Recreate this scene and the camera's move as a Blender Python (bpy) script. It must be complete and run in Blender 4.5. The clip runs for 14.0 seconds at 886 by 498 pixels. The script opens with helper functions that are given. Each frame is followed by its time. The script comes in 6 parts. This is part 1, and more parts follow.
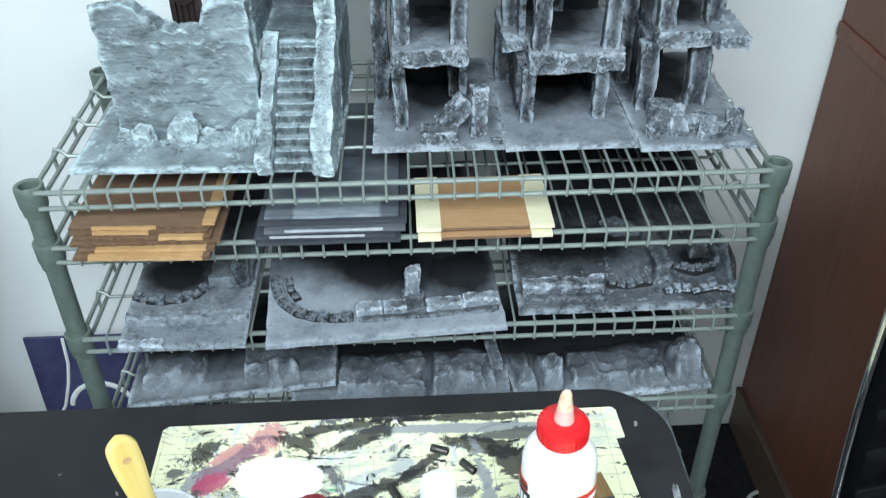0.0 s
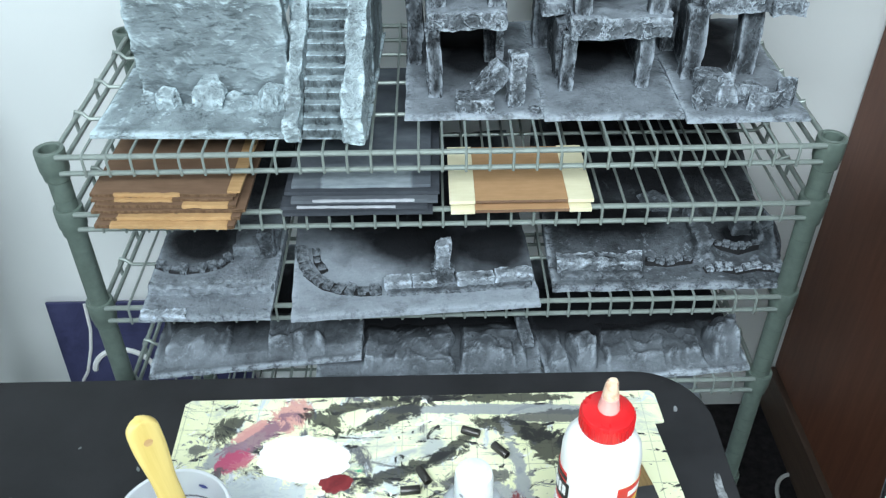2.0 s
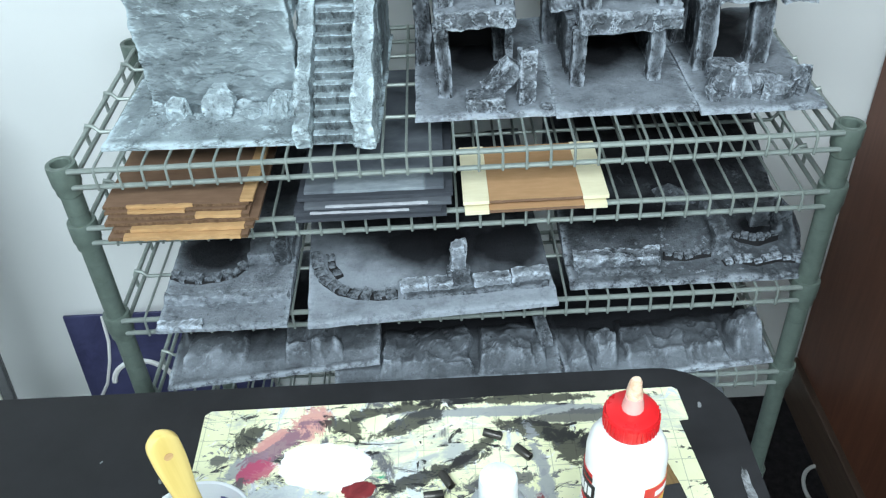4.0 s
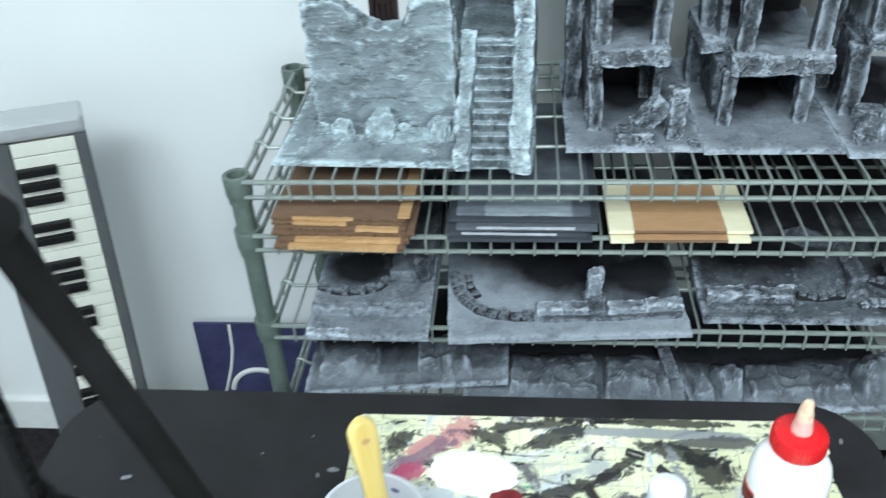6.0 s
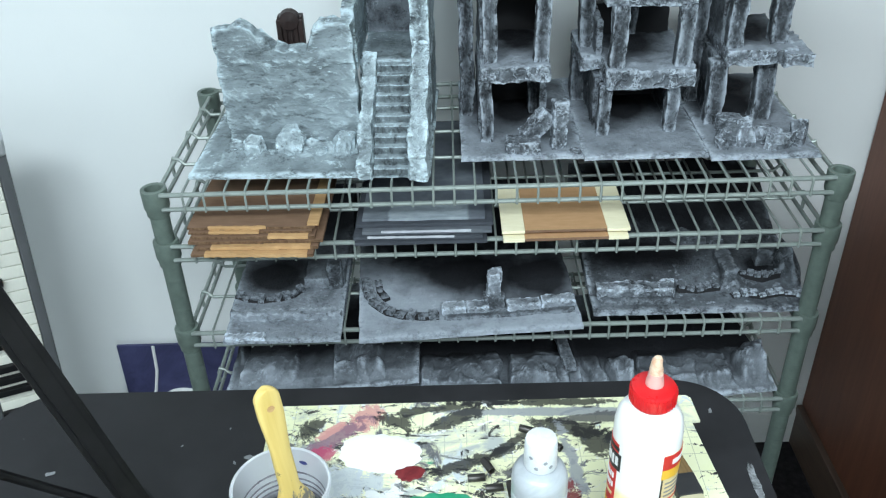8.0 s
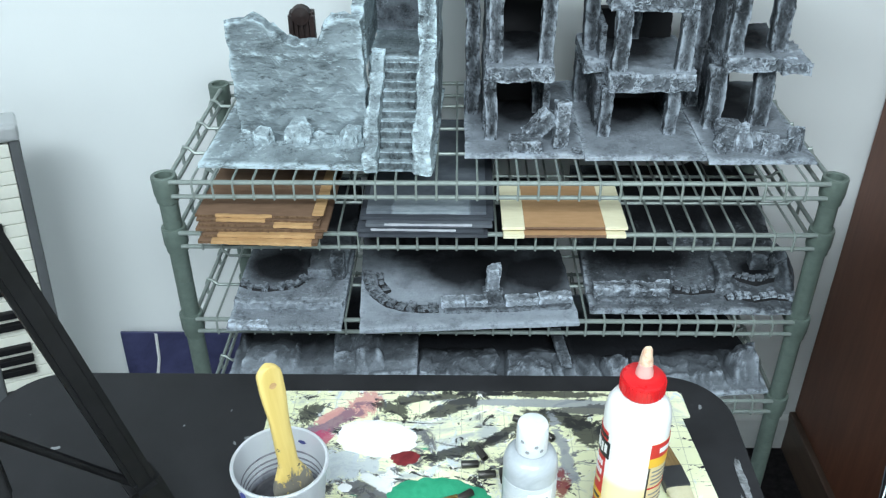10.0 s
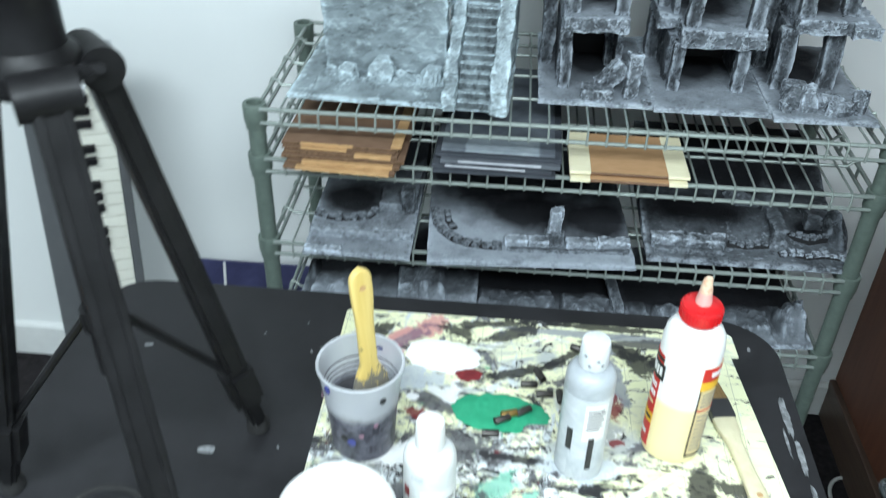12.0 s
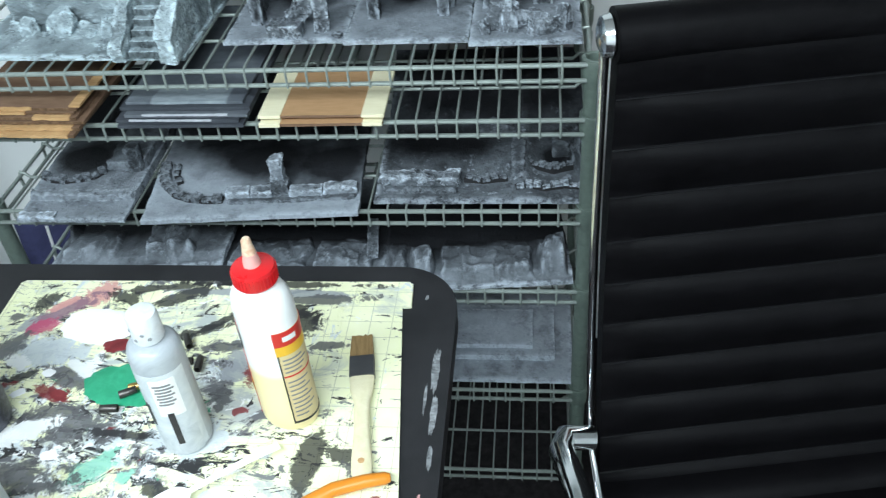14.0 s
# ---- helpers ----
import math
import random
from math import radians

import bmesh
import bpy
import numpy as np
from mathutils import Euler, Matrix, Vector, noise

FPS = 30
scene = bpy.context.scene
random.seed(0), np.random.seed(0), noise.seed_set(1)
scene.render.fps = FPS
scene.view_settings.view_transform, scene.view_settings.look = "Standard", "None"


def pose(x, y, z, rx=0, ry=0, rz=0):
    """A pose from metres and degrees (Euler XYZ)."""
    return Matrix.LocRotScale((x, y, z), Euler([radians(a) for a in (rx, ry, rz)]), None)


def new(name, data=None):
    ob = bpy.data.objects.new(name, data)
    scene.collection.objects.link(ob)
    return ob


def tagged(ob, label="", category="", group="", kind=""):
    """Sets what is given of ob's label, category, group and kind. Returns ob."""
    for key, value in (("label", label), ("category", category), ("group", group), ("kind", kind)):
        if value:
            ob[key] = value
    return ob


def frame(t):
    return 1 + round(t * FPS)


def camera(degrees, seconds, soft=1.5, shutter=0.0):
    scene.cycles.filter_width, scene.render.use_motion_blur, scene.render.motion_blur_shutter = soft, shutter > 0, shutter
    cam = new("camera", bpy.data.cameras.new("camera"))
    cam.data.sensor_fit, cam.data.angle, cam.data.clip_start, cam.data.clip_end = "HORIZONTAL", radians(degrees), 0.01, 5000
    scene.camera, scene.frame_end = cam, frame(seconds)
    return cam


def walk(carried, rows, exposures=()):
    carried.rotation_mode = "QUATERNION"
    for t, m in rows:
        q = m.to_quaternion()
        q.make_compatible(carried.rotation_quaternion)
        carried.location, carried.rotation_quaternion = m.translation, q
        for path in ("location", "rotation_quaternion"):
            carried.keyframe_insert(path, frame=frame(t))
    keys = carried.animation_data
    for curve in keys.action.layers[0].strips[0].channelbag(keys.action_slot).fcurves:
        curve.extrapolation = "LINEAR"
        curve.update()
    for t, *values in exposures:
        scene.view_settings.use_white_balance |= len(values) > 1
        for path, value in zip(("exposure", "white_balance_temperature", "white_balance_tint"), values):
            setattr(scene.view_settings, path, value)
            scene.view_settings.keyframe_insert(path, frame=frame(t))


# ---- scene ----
cam = camera(54.0, 14.0, soft=1.2, shutter=0.5)
# seconds, eye, yaw, pitch, roll
PATH = [
    (0, (0.003, -0.886, 1.469), -2.40, -36.12, -0.54),
    (0.5, (0.006, -0.881, 1.458), -2.62, -37.34, -0.73),
    (1, (-0.001, -0.875, 1.453), -3.00, -37.55, 0.30),
    (1.5, (-0.011, -0.869, 1.445), -1.86, -38.04, 2.77),
    (2, (-0.010, -0.848, 1.449), -0.66, -38.22, -0.55),
    (2.5, (-0.005, -0.836, 1.447), -0.53, -38.23, -1.72),
    (2.7, (-0.006, -0.836, 1.447), -0.59, -38.52, -2.30),
    (4.8, (-0.023, -0.842, 1.441), 1.26, -37.91, -3.20),
    (5, (-0.030, -0.840, 1.439), 1.74, -37.84, -3.09),
    (5.5, (-0.052, -0.844, 1.445), 3.60, -37.08, -3.58),
    (6, (-0.097, -0.892, 1.464), 6.32, -35.48, -3.32),
    (6.5, (-0.130, -0.966, 1.469), 7.55, -35.44, -3.97),
    (7, (-0.121, -0.978, 1.471), 4.16, -34.21, -0.53),
    (7.5, (-0.067, -0.972, 1.474), 1.86, -34.46, -2.08),
    (7.7, (-0.055, -0.977, 1.476), 1.02, -33.39, -2.10),
    (9.8, (-0.055, -1.019, 1.476), 1.49, -32.95, -0.98),
    (10, (-0.053, -1.018, 1.478), 1.11, -32.91, -0.36),
    (10.5, (-0.057, -1.017, 1.472), 0.71, -33.36, -0.00),
    (11, (-0.074, -1.023, 1.478), 2.32, -33.42, -0.25),
    (11.5, (-0.060, -1.016, 1.474), 2.63, -33.68, -1.47),
    (12, (-0.088, -1.101, 1.479), 4.28, -35.10, 1.49),
    (12.5, (-0.030, -1.181, 1.484), 3.60, -36.65, 5.63),
    (13, (0.187, -1.118, 1.455), 2.27, -36.63, 4.22),
    (13.5, (0.355, -1.030, 1.446), 9.45, -37.79, -4.12),
    (14, (0.372, -0.985, 1.452), 7.92, -39.81, -4.80),
]
walk(cam, [(t, pose(*eye, 0, 0, yaw) @ pose(0, 0, 0, 90 + pitch) @ pose(0, 0, 0, 0, 0, roll)) for t, eye, yaw, pitch, roll in PATH],
     exposures=[(0, 0.05), (2.5, 0.0), (5, 0.02), (6, -0.08), (6.5, -0.22), (7, -0.25), (7.5, -0.15), (10, -0.10), (11.5, -0.14), (12.5, -0.06), (14, -0.14)])
# ---------- world and light ----------
world = bpy.data.worlds.new("world")
world.use_nodes = True
world.node_tree.nodes["Background"].inputs[0].default_value = (0.8, 0.9, 1.0, 1)
world.node_tree.nodes["Background"].inputs[1].default_value = 0.05
scene.world = world


def area_lamp(name, x, y, z, sx, sy, watts):
    data = bpy.data.lights.new(name, "AREA")
    data.shape, data.size, data.size_y, data.energy = "RECTANGLE", sx, sy, watts
    data.color = LAMP_COLOUR
    ob = new(name, data)
    ob.location = (x, y, z)
    return ob


LAMP_COLOUR = (0.82, 0.95, 1.02)
CEIL = 2.5
LAMPS = ((-0.78, -1.50, 1.2, 0.6, 54.0), (0.40, -1.95, 1.2, 0.6, 73.0))
for lx, ly, sx, sy, watts in LAMPS:
    area_lamp("ceiling_lamp", lx, ly, CEIL - 0.075, sx - 0.06, sy - 0.06, watts)


# ---------- material helpers ----------
class Mat:
    """Builds a node material step by step."""

    def __init__(self, name, rough=0.6, metal=0.0, spec=0.5):
        self.m = bpy.data.materials.new(name)
        self.m.use_nodes = True
        self.t = self.m.node_tree
        self.b = self.t.nodes["Principled BSDF"]
        self.b.inputs["Roughness"].default_value = rough
        self.b.inputs["Metallic"].default_value = metal
        self.b.inputs["Specular IOR Level"].default_value = spec
        self.tc = self.t.nodes.new("ShaderNodeTexCoord")

    def put(self, sock, value):
        if isinstance(value, bpy.types.NodeSocket):
            self.t.links.new(value, sock)
        elif isinstance(value, (tuple, list)) and sock.type == "RGBA":
            sock.default_value = (*value[:3], 1)
        else:
            sock.default_value = value

    def noise(self, scale, detail=4, rough=0.6, dist=0.0, stretch=(1, 1, 1), shift=(0, 0, 0)):
        mp = self.t.nodes.new("ShaderNodeMapping")
        mp.inputs["Scale"].default_value, mp.inputs["Location"].default_value = stretch, shift
        self.t.links.new(self.tc.outputs["Object"], mp.inputs["Vector"])
        n = self.t.nodes.new("ShaderNodeTexNoise")
        n.inputs["Scale"].default_value, n.inputs["Detail"].default_value = scale, detail
        n.inputs["Roughness"].default_value, n.inputs["Distortion"].default_value = rough, dist
        self.t.links.new(mp.outputs[0], n.inputs["Vector"])
        return n.outputs["Fac"]

    def voronoi(self, scale, feature="F1", warp=0.0):
        n = self.t.nodes.new("ShaderNodeTexVoronoi")
        n.feature = feature
        n.inputs["Scale"].default_value = scale
        src = self.tc.outputs["Object"]
        if warp:
            w = self.t.nodes.new("ShaderNodeTexNoise")
            w.inputs["Scale"].default_value, w.inputs["Detail"].default_value = 90.0, 3.0
            self.t.links.new(src, w.inputs["Vector"])
            k = self.t.nodes.new("ShaderNodeVectorMath")
            k.operation = "MULTIPLY_ADD"
            k.inputs[1].default_value = (warp, warp, warp)
            self.t.links.new(w.outputs["Color"], k.inputs[0])
            self.t.links.new(src, k.inputs[2])
            src = k.outputs[0]
        self.t.links.new(src, n.inputs["Vector"])
        return n.outputs["Distance"]

    def wave(self, scale, dist, axis="X", detail=3):
        n = self.t.nodes.new("ShaderNodeTexWave")
        n.bands_direction = axis
        n.inputs["Scale"].default_value, n.inputs["Distortion"].default_value = scale, dist
        n.inputs["Detail"].default_value, n.inputs["Detail Scale"].default_value = detail, 2.0
        self.t.links.new(self.tc.outputs["Object"], n.inputs["Vector"])
        return n.outputs["Fac"]

    def xyz(self):
        n = self.t.nodes.new("ShaderNodeSeparateXYZ")
        self.t.links.new(self.tc.outputs["Object"], n.inputs[0])
        return n.outputs

    def pointy(self):
        return self.t.nodes.new("ShaderNodeNewGeometry").outputs["Pointiness"]

    def random(self):
        return self.t.nodes.new("ShaderNodeObjectInfo").outputs["Random"]

    def ramp(self, fac, *stops):
        n = self.t.nodes.new("ShaderNodeValToRGB")
        while len(n.color_ramp.elements) < len(stops):
            n.color_ramp.elements.new(0.5)
        for e, (p, c) in zip(n.color_ramp.elements, stops):
            e.position = p
            e.color = (*c, 1) if isinstance(c, tuple) else (c, c, c, 1)
        self.put(n.inputs[0], fac)
        return n.outputs[0]

    def mix(self, fac, a, b, blend="MIX"):
        n = self.t.nodes.new("ShaderNodeMix")
        n.data_type, n.blend_type = "RGBA", blend
        self.put(n.inputs["Factor"], fac)
        self.put(n.inputs[6], a)
        self.put(n.inputs[7], b)
        return n.outputs[2]

    def calc(self, op, a, b=0.0, c=0.0):
        n = self.t.nodes.new("ShaderNodeMath")
        n.operation = op
        for s, v in zip(n.inputs, (a, b, c)):
            self.put(s, v)
        return n.outputs[0]

    def colour(self, c):
        self.put(self.b.inputs["Base Color"], c)
        return self

    def roughness(self, r):
        self.put(self.b.inputs["Roughness"], r)
        return self

    def bump(self, height, strength=0.3, distance=0.002):
        n = self.t.nodes.new("ShaderNodeBump")
        n.inputs["Strength"].default_value, n.inputs["Distance"].default_value = strength, distance
        self.put(n.inputs["Height"], height)
        self.t.links.new(n.outputs[0], self.b.inputs["Normal"])
        return self


def plain(name, c, rough=0.5, metal=0.0, vary=0.12, scale=40.0, bump=0.0, spec=0.5):
    """A paint, plastic or metal with slight wear at two scales."""
    m = Mat(name, rough, metal, spec)
    f = m.calc("ADD", m.calc("MULTIPLY", m.noise(scale, 5), 0.6), m.calc("MULTIPLY", m.noise(scale * 0.15, 3), 0.4))
    lo, hi = tuple(v * (1 - vary) for v in c), tuple(min(1, v * (1 + vary)) for v in c)
    m.colour(m.ramp(f, (0.3, lo), (0.7, hi)))
    m.roughness(m.ramp(f, (0.3, max(0.05, rough - 0.08)), (0.7, min(1, rough + 0.1))))
    if bump:
        m.bump(m.noise(scale * 3, 4), bump, 0.001)
    return m.m


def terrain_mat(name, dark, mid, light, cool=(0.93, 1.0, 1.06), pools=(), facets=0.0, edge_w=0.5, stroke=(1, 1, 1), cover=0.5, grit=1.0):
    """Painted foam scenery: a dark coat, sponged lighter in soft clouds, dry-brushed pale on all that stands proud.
    pools: x, y, half-width, half-depth of soft black patches, sprayed paint with painted-in shade; facets: pale lines
    between chipped faces."""
    m = Mat(name, 0.9, 0, 0.15)
    tint = lambda v: tuple(v * k for k in cool)
    cloud = m.noise(11, 3, 0.55, 0.4)
    blotch = m.noise(38, 5, 0.65, 0.6, stroke)
    fine = m.noise(210, 6, 0.72, 0.3, stroke)
    relief = m.calc("ADD", m.calc("MULTIPLY", fine, 0.40), m.calc("MULTIPLY", m.noise(58, 6, 0.66, 0.4, stroke, (2, 4, 6)), 0.60))
    f = m.calc("ADD", m.calc("ADD", m.calc("MULTIPLY", cloud, 0.50), m.calc("MULTIPLY", blotch, 0.36)), m.calc("MULTIPLY", fine, 0.14))
    c = m.ramp(m.calc("ADD", f, cover - 0.5), (0.38, tint(dark)), (0.50, tint(mid)), (0.68, tint(mid * 0.65 + light * 0.35)))
    edge = m.ramp(m.pointy(), (0.505, 0.0), (0.56, 1.0))
    brush = m.ramp(relief, (0.44, 0.0), (0.54, 1.0))
    high = m.calc("MULTIPLY", m.calc("MULTIPLY", edge, brush), edge_w)
    speck = m.ramp(relief, (0.555, 0.0), (0.625, 0.85 * grit))
    high = m.calc("MAXIMUM", high, m.calc("MULTIPLY", speck, m.ramp(m.noise(17, 4, 0.6, 0.5, stroke, (5, 1, 3)), (0.40, 0.10), (0.58, 1.0))))
    hgt = m.calc("MULTIPLY", relief, 2.0)
    if facets:
        vor = m.voronoi(44, "DISTANCE_TO_EDGE", 0.04)
        line = m.ramp(vor, (0.015, 1.0), (0.085, 0.0))
        some = m.ramp(m.noise(60, 5, 0.7), (0.44, 0.0), (0.56, 1.0))
        high = m.calc("MAXIMUM", high, m.calc("MULTIPLY", m.calc("MULTIPLY", line, some), facets))
        c = m.mix(m.ramp(m.voronoi(44, "F1", 0.04), (0.0, 0.5 * facets), (0.5, 0.0)), c, tint(dark))
        hgt = m.calc("ADD", hgt, m.calc("MULTIPLY", m.ramp(vor, (0.0, 1.0), (0.2, 0.0)), 0.9 * facets))
    pit = m.ramp(relief, (0.36, 0.75 * grit), (0.45, 0.0))
    c = m.mix(high, m.mix(pit, c, tint(dark * 0.5)), tint(light))
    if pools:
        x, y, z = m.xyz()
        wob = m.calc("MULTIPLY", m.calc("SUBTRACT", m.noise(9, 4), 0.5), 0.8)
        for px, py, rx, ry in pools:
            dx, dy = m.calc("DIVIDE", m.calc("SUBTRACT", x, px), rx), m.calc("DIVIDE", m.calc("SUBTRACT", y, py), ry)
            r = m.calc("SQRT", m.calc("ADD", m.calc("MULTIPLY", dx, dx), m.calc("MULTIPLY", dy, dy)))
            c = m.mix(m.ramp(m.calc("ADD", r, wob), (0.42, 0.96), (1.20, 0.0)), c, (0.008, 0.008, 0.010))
    m.colour(c)
    m.bump(hgt, 1.0, 0.0035 * grit)
    return m.m


def wall_mat():
    m = Mat("painted_plaster", 0.8, 0, 0.3)
    f = m.noise(1.3, 4)
    m.colour(m.ramp(f, (0.3, (0.76, 0.79, 0.79)), (0.7, (0.81, 0.835, 0.83))))
    m.bump(m.calc("ADD", m.noise(260, 3), m.calc("MULTIPLY", m.noise(60, 3), 0.8)), 0.12, 0.001)
    return m.m


def floor_mat():
    m = Mat("dark_carpet", 0.95, 0, 0.1)
    m.colour(m.ramp(m.noise(60, 6), (0.3, (0.012, 0.011, 0.012)), (0.7, (0.034, 0.031, 0.033))))
    m.bump(m.noise(500, 3), 0.6, 0.003)
    return m.m


def wood_mat(name, dark, light, rough=0.4, axis="Z", scale=9.0, spec=0.5):
    m = Mat(name, rough, 0, spec)
    st = {"Z": (9, 9, 0.6), "X": (0.6, 9, 9), "Y": (9, 0.6, 9)}[axis]
    f = m.noise(scale, 6, 0.6, 0.6, st)
    g = m.noise(scale * 8, 4, 0.6, 0.2, st)
    f = m.calc("ADD", m.calc("MULTIPLY", f, 0.7), m.calc("MULTIPLY", g, 0.3))
    m.colour(m.ramp(f, (0.3, dark), (0.7, light)))
    m.bump(g, 0.1, 0.001)
    return m.m


def table_mat():
    m = Mat("black_table_plastic", 0.5, 0, 0.25)
    f = m.noise(25, 5)
    base = m.ramp(f, (0.3, (0.0155, 0.0155, 0.0172)), (0.7, (0.0265, 0.0265, 0.0293)))
    scuff = m.ramp(m.noise(48, 8, 0.78, 1.2, (1, 1.8, 1)), (0.665, 0.0), (0.74, 1.0))
    m.colour(m.mix(m.calc("MULTIPLY", scuff, 0.35), base, (0.3, 0.3, 0.3)))
    m.roughness(m.ramp(f, (0.3, 0.42), (0.7, 0.6)))
    m.bump(m.noise(700, 2), 0.25, 0.0006)
    return m.m


def laid(x, y):
    """A place on the table, which stands a little askew to the rack."""
    return 1.0475 * x - 0.0555 * y + 0.0076, 0.0266 * x + 0.9958 * y - 0.0189


# dried strokes on the mat: colour, place, length, width, turn
STROKES = (
    ("k", 0.05, -0.196, 0.27, 0.014, -1), ("k", -0.10, -0.200, 0.10, 0.016, 6), ("g", 0.03, -0.212, 0.27, 0.016, -1, 0.7), ("d", 0.09, -0.224, 0.16, 0.016, 4),
    ("k", -0.240, -0.226, 0.030, 0.060, -18), ("d", -0.262, -0.250, 0.030, 0.020, 20), ("g", -0.245, -0.265, 0.05, 0.030, 40), ("p", -0.178, -0.214, 0.060, 0.036, 55),
    ("u", -0.208, -0.240, 0.10, 0.028, 40), ("o", -0.228, -0.268, 0.045, 0.024, 20), ("p", -0.215, -0.228, 0.05, 0.012, 42), ("k", -0.140, -0.222, 0.055, 0.024, -30),
    ("k", -0.085, -0.222, 0.12, 0.022, 24), ("k", -0.060, -0.285, 0.16, 0.018, 22), ("k", -0.02, -0.262, 0.09, 0.014, 38), ("d", 0.00, -0.300, 0.12, 0.016, 8),
    ("k", 0.045, -0.238, 0.10, 0.026, -14), ("k", 0.075, -0.262, 0.05, 0.040, -40), ("g", 0.044, -0.290, 0.018, 0.12, 10), ("d", 0.11, -0.30, 0.05, 0.012, 5),
    ("l", -0.205, -0.312, 0.095, 0.055, 10), ("w", -0.235, -0.325, 0.06, 0.02, -30), ("d", -0.255, -0.300, 0.04, 0.05, 0), ("d", -0.175, -0.345, 0.07, 0.025, -20),
    ("k", -0.225, -0.350, 0.06, 0.014, 30), ("r", -0.180, -0.372, 0.050, 0.020, -22), ("r", -0.235, -0.360, 0.025, 0.014, 10), ("w", -0.155, -0.338, 0.06, 0.014, -30),
    ("d", -0.150, -0.415, 0.14, 0.045, -8), ("k", -0.080, -0.428, 0.16, 0.012, -4), ("g", 0.02, -0.335, 0.05, 0.05, 20), ("r", 0.034, -0.350, 0.022, 0.050, 0),
    ("r", 0.030, -0.396, 0.02, 0.012, 20), ("d", 0.008, -0.375, 0.03, 0.035, 0), ("l", -0.01, -0.432, 0.09, 0.045, 5), ("m", -0.10, -0.470, 0.06, 0.030, 35),
    ("m", -0.065, -0.478, 0.03, 0.020, 60), ("w", -0.20, -0.43, 0.10, 0.03, 20), ("k", -0.255, -0.41, 0.04, 0.07, 30), ("d", -0.19, -0.49, 0.16, 0.05, 12),
    ("k", -0.02, -0.50, 0.07, 0.020, -20), ("k", 0.108, -0.460, 0.030, 0.085, -6, 1.0), ("k", 0.145, -0.452, 0.042, 0.020, -12), ("d", 0.165, -0.475, 0.05, 0.02, -30),
    ("l", 0.125, -0.538, 0.14, 0.050, -12, 0.8), ("d", 0.03, -0.545, 0.10, 0.045, -20), ("r", 0.0, -0.535, 0.05, 0.012, 5), ("r", 0.178, -0.500, 0.016, 0.006, 10),
    ("k", -0.26, -0.55, 0.06, 0.09, 20), ("d", -0.08, -0.56, 0.10, 0.06, 0),
)


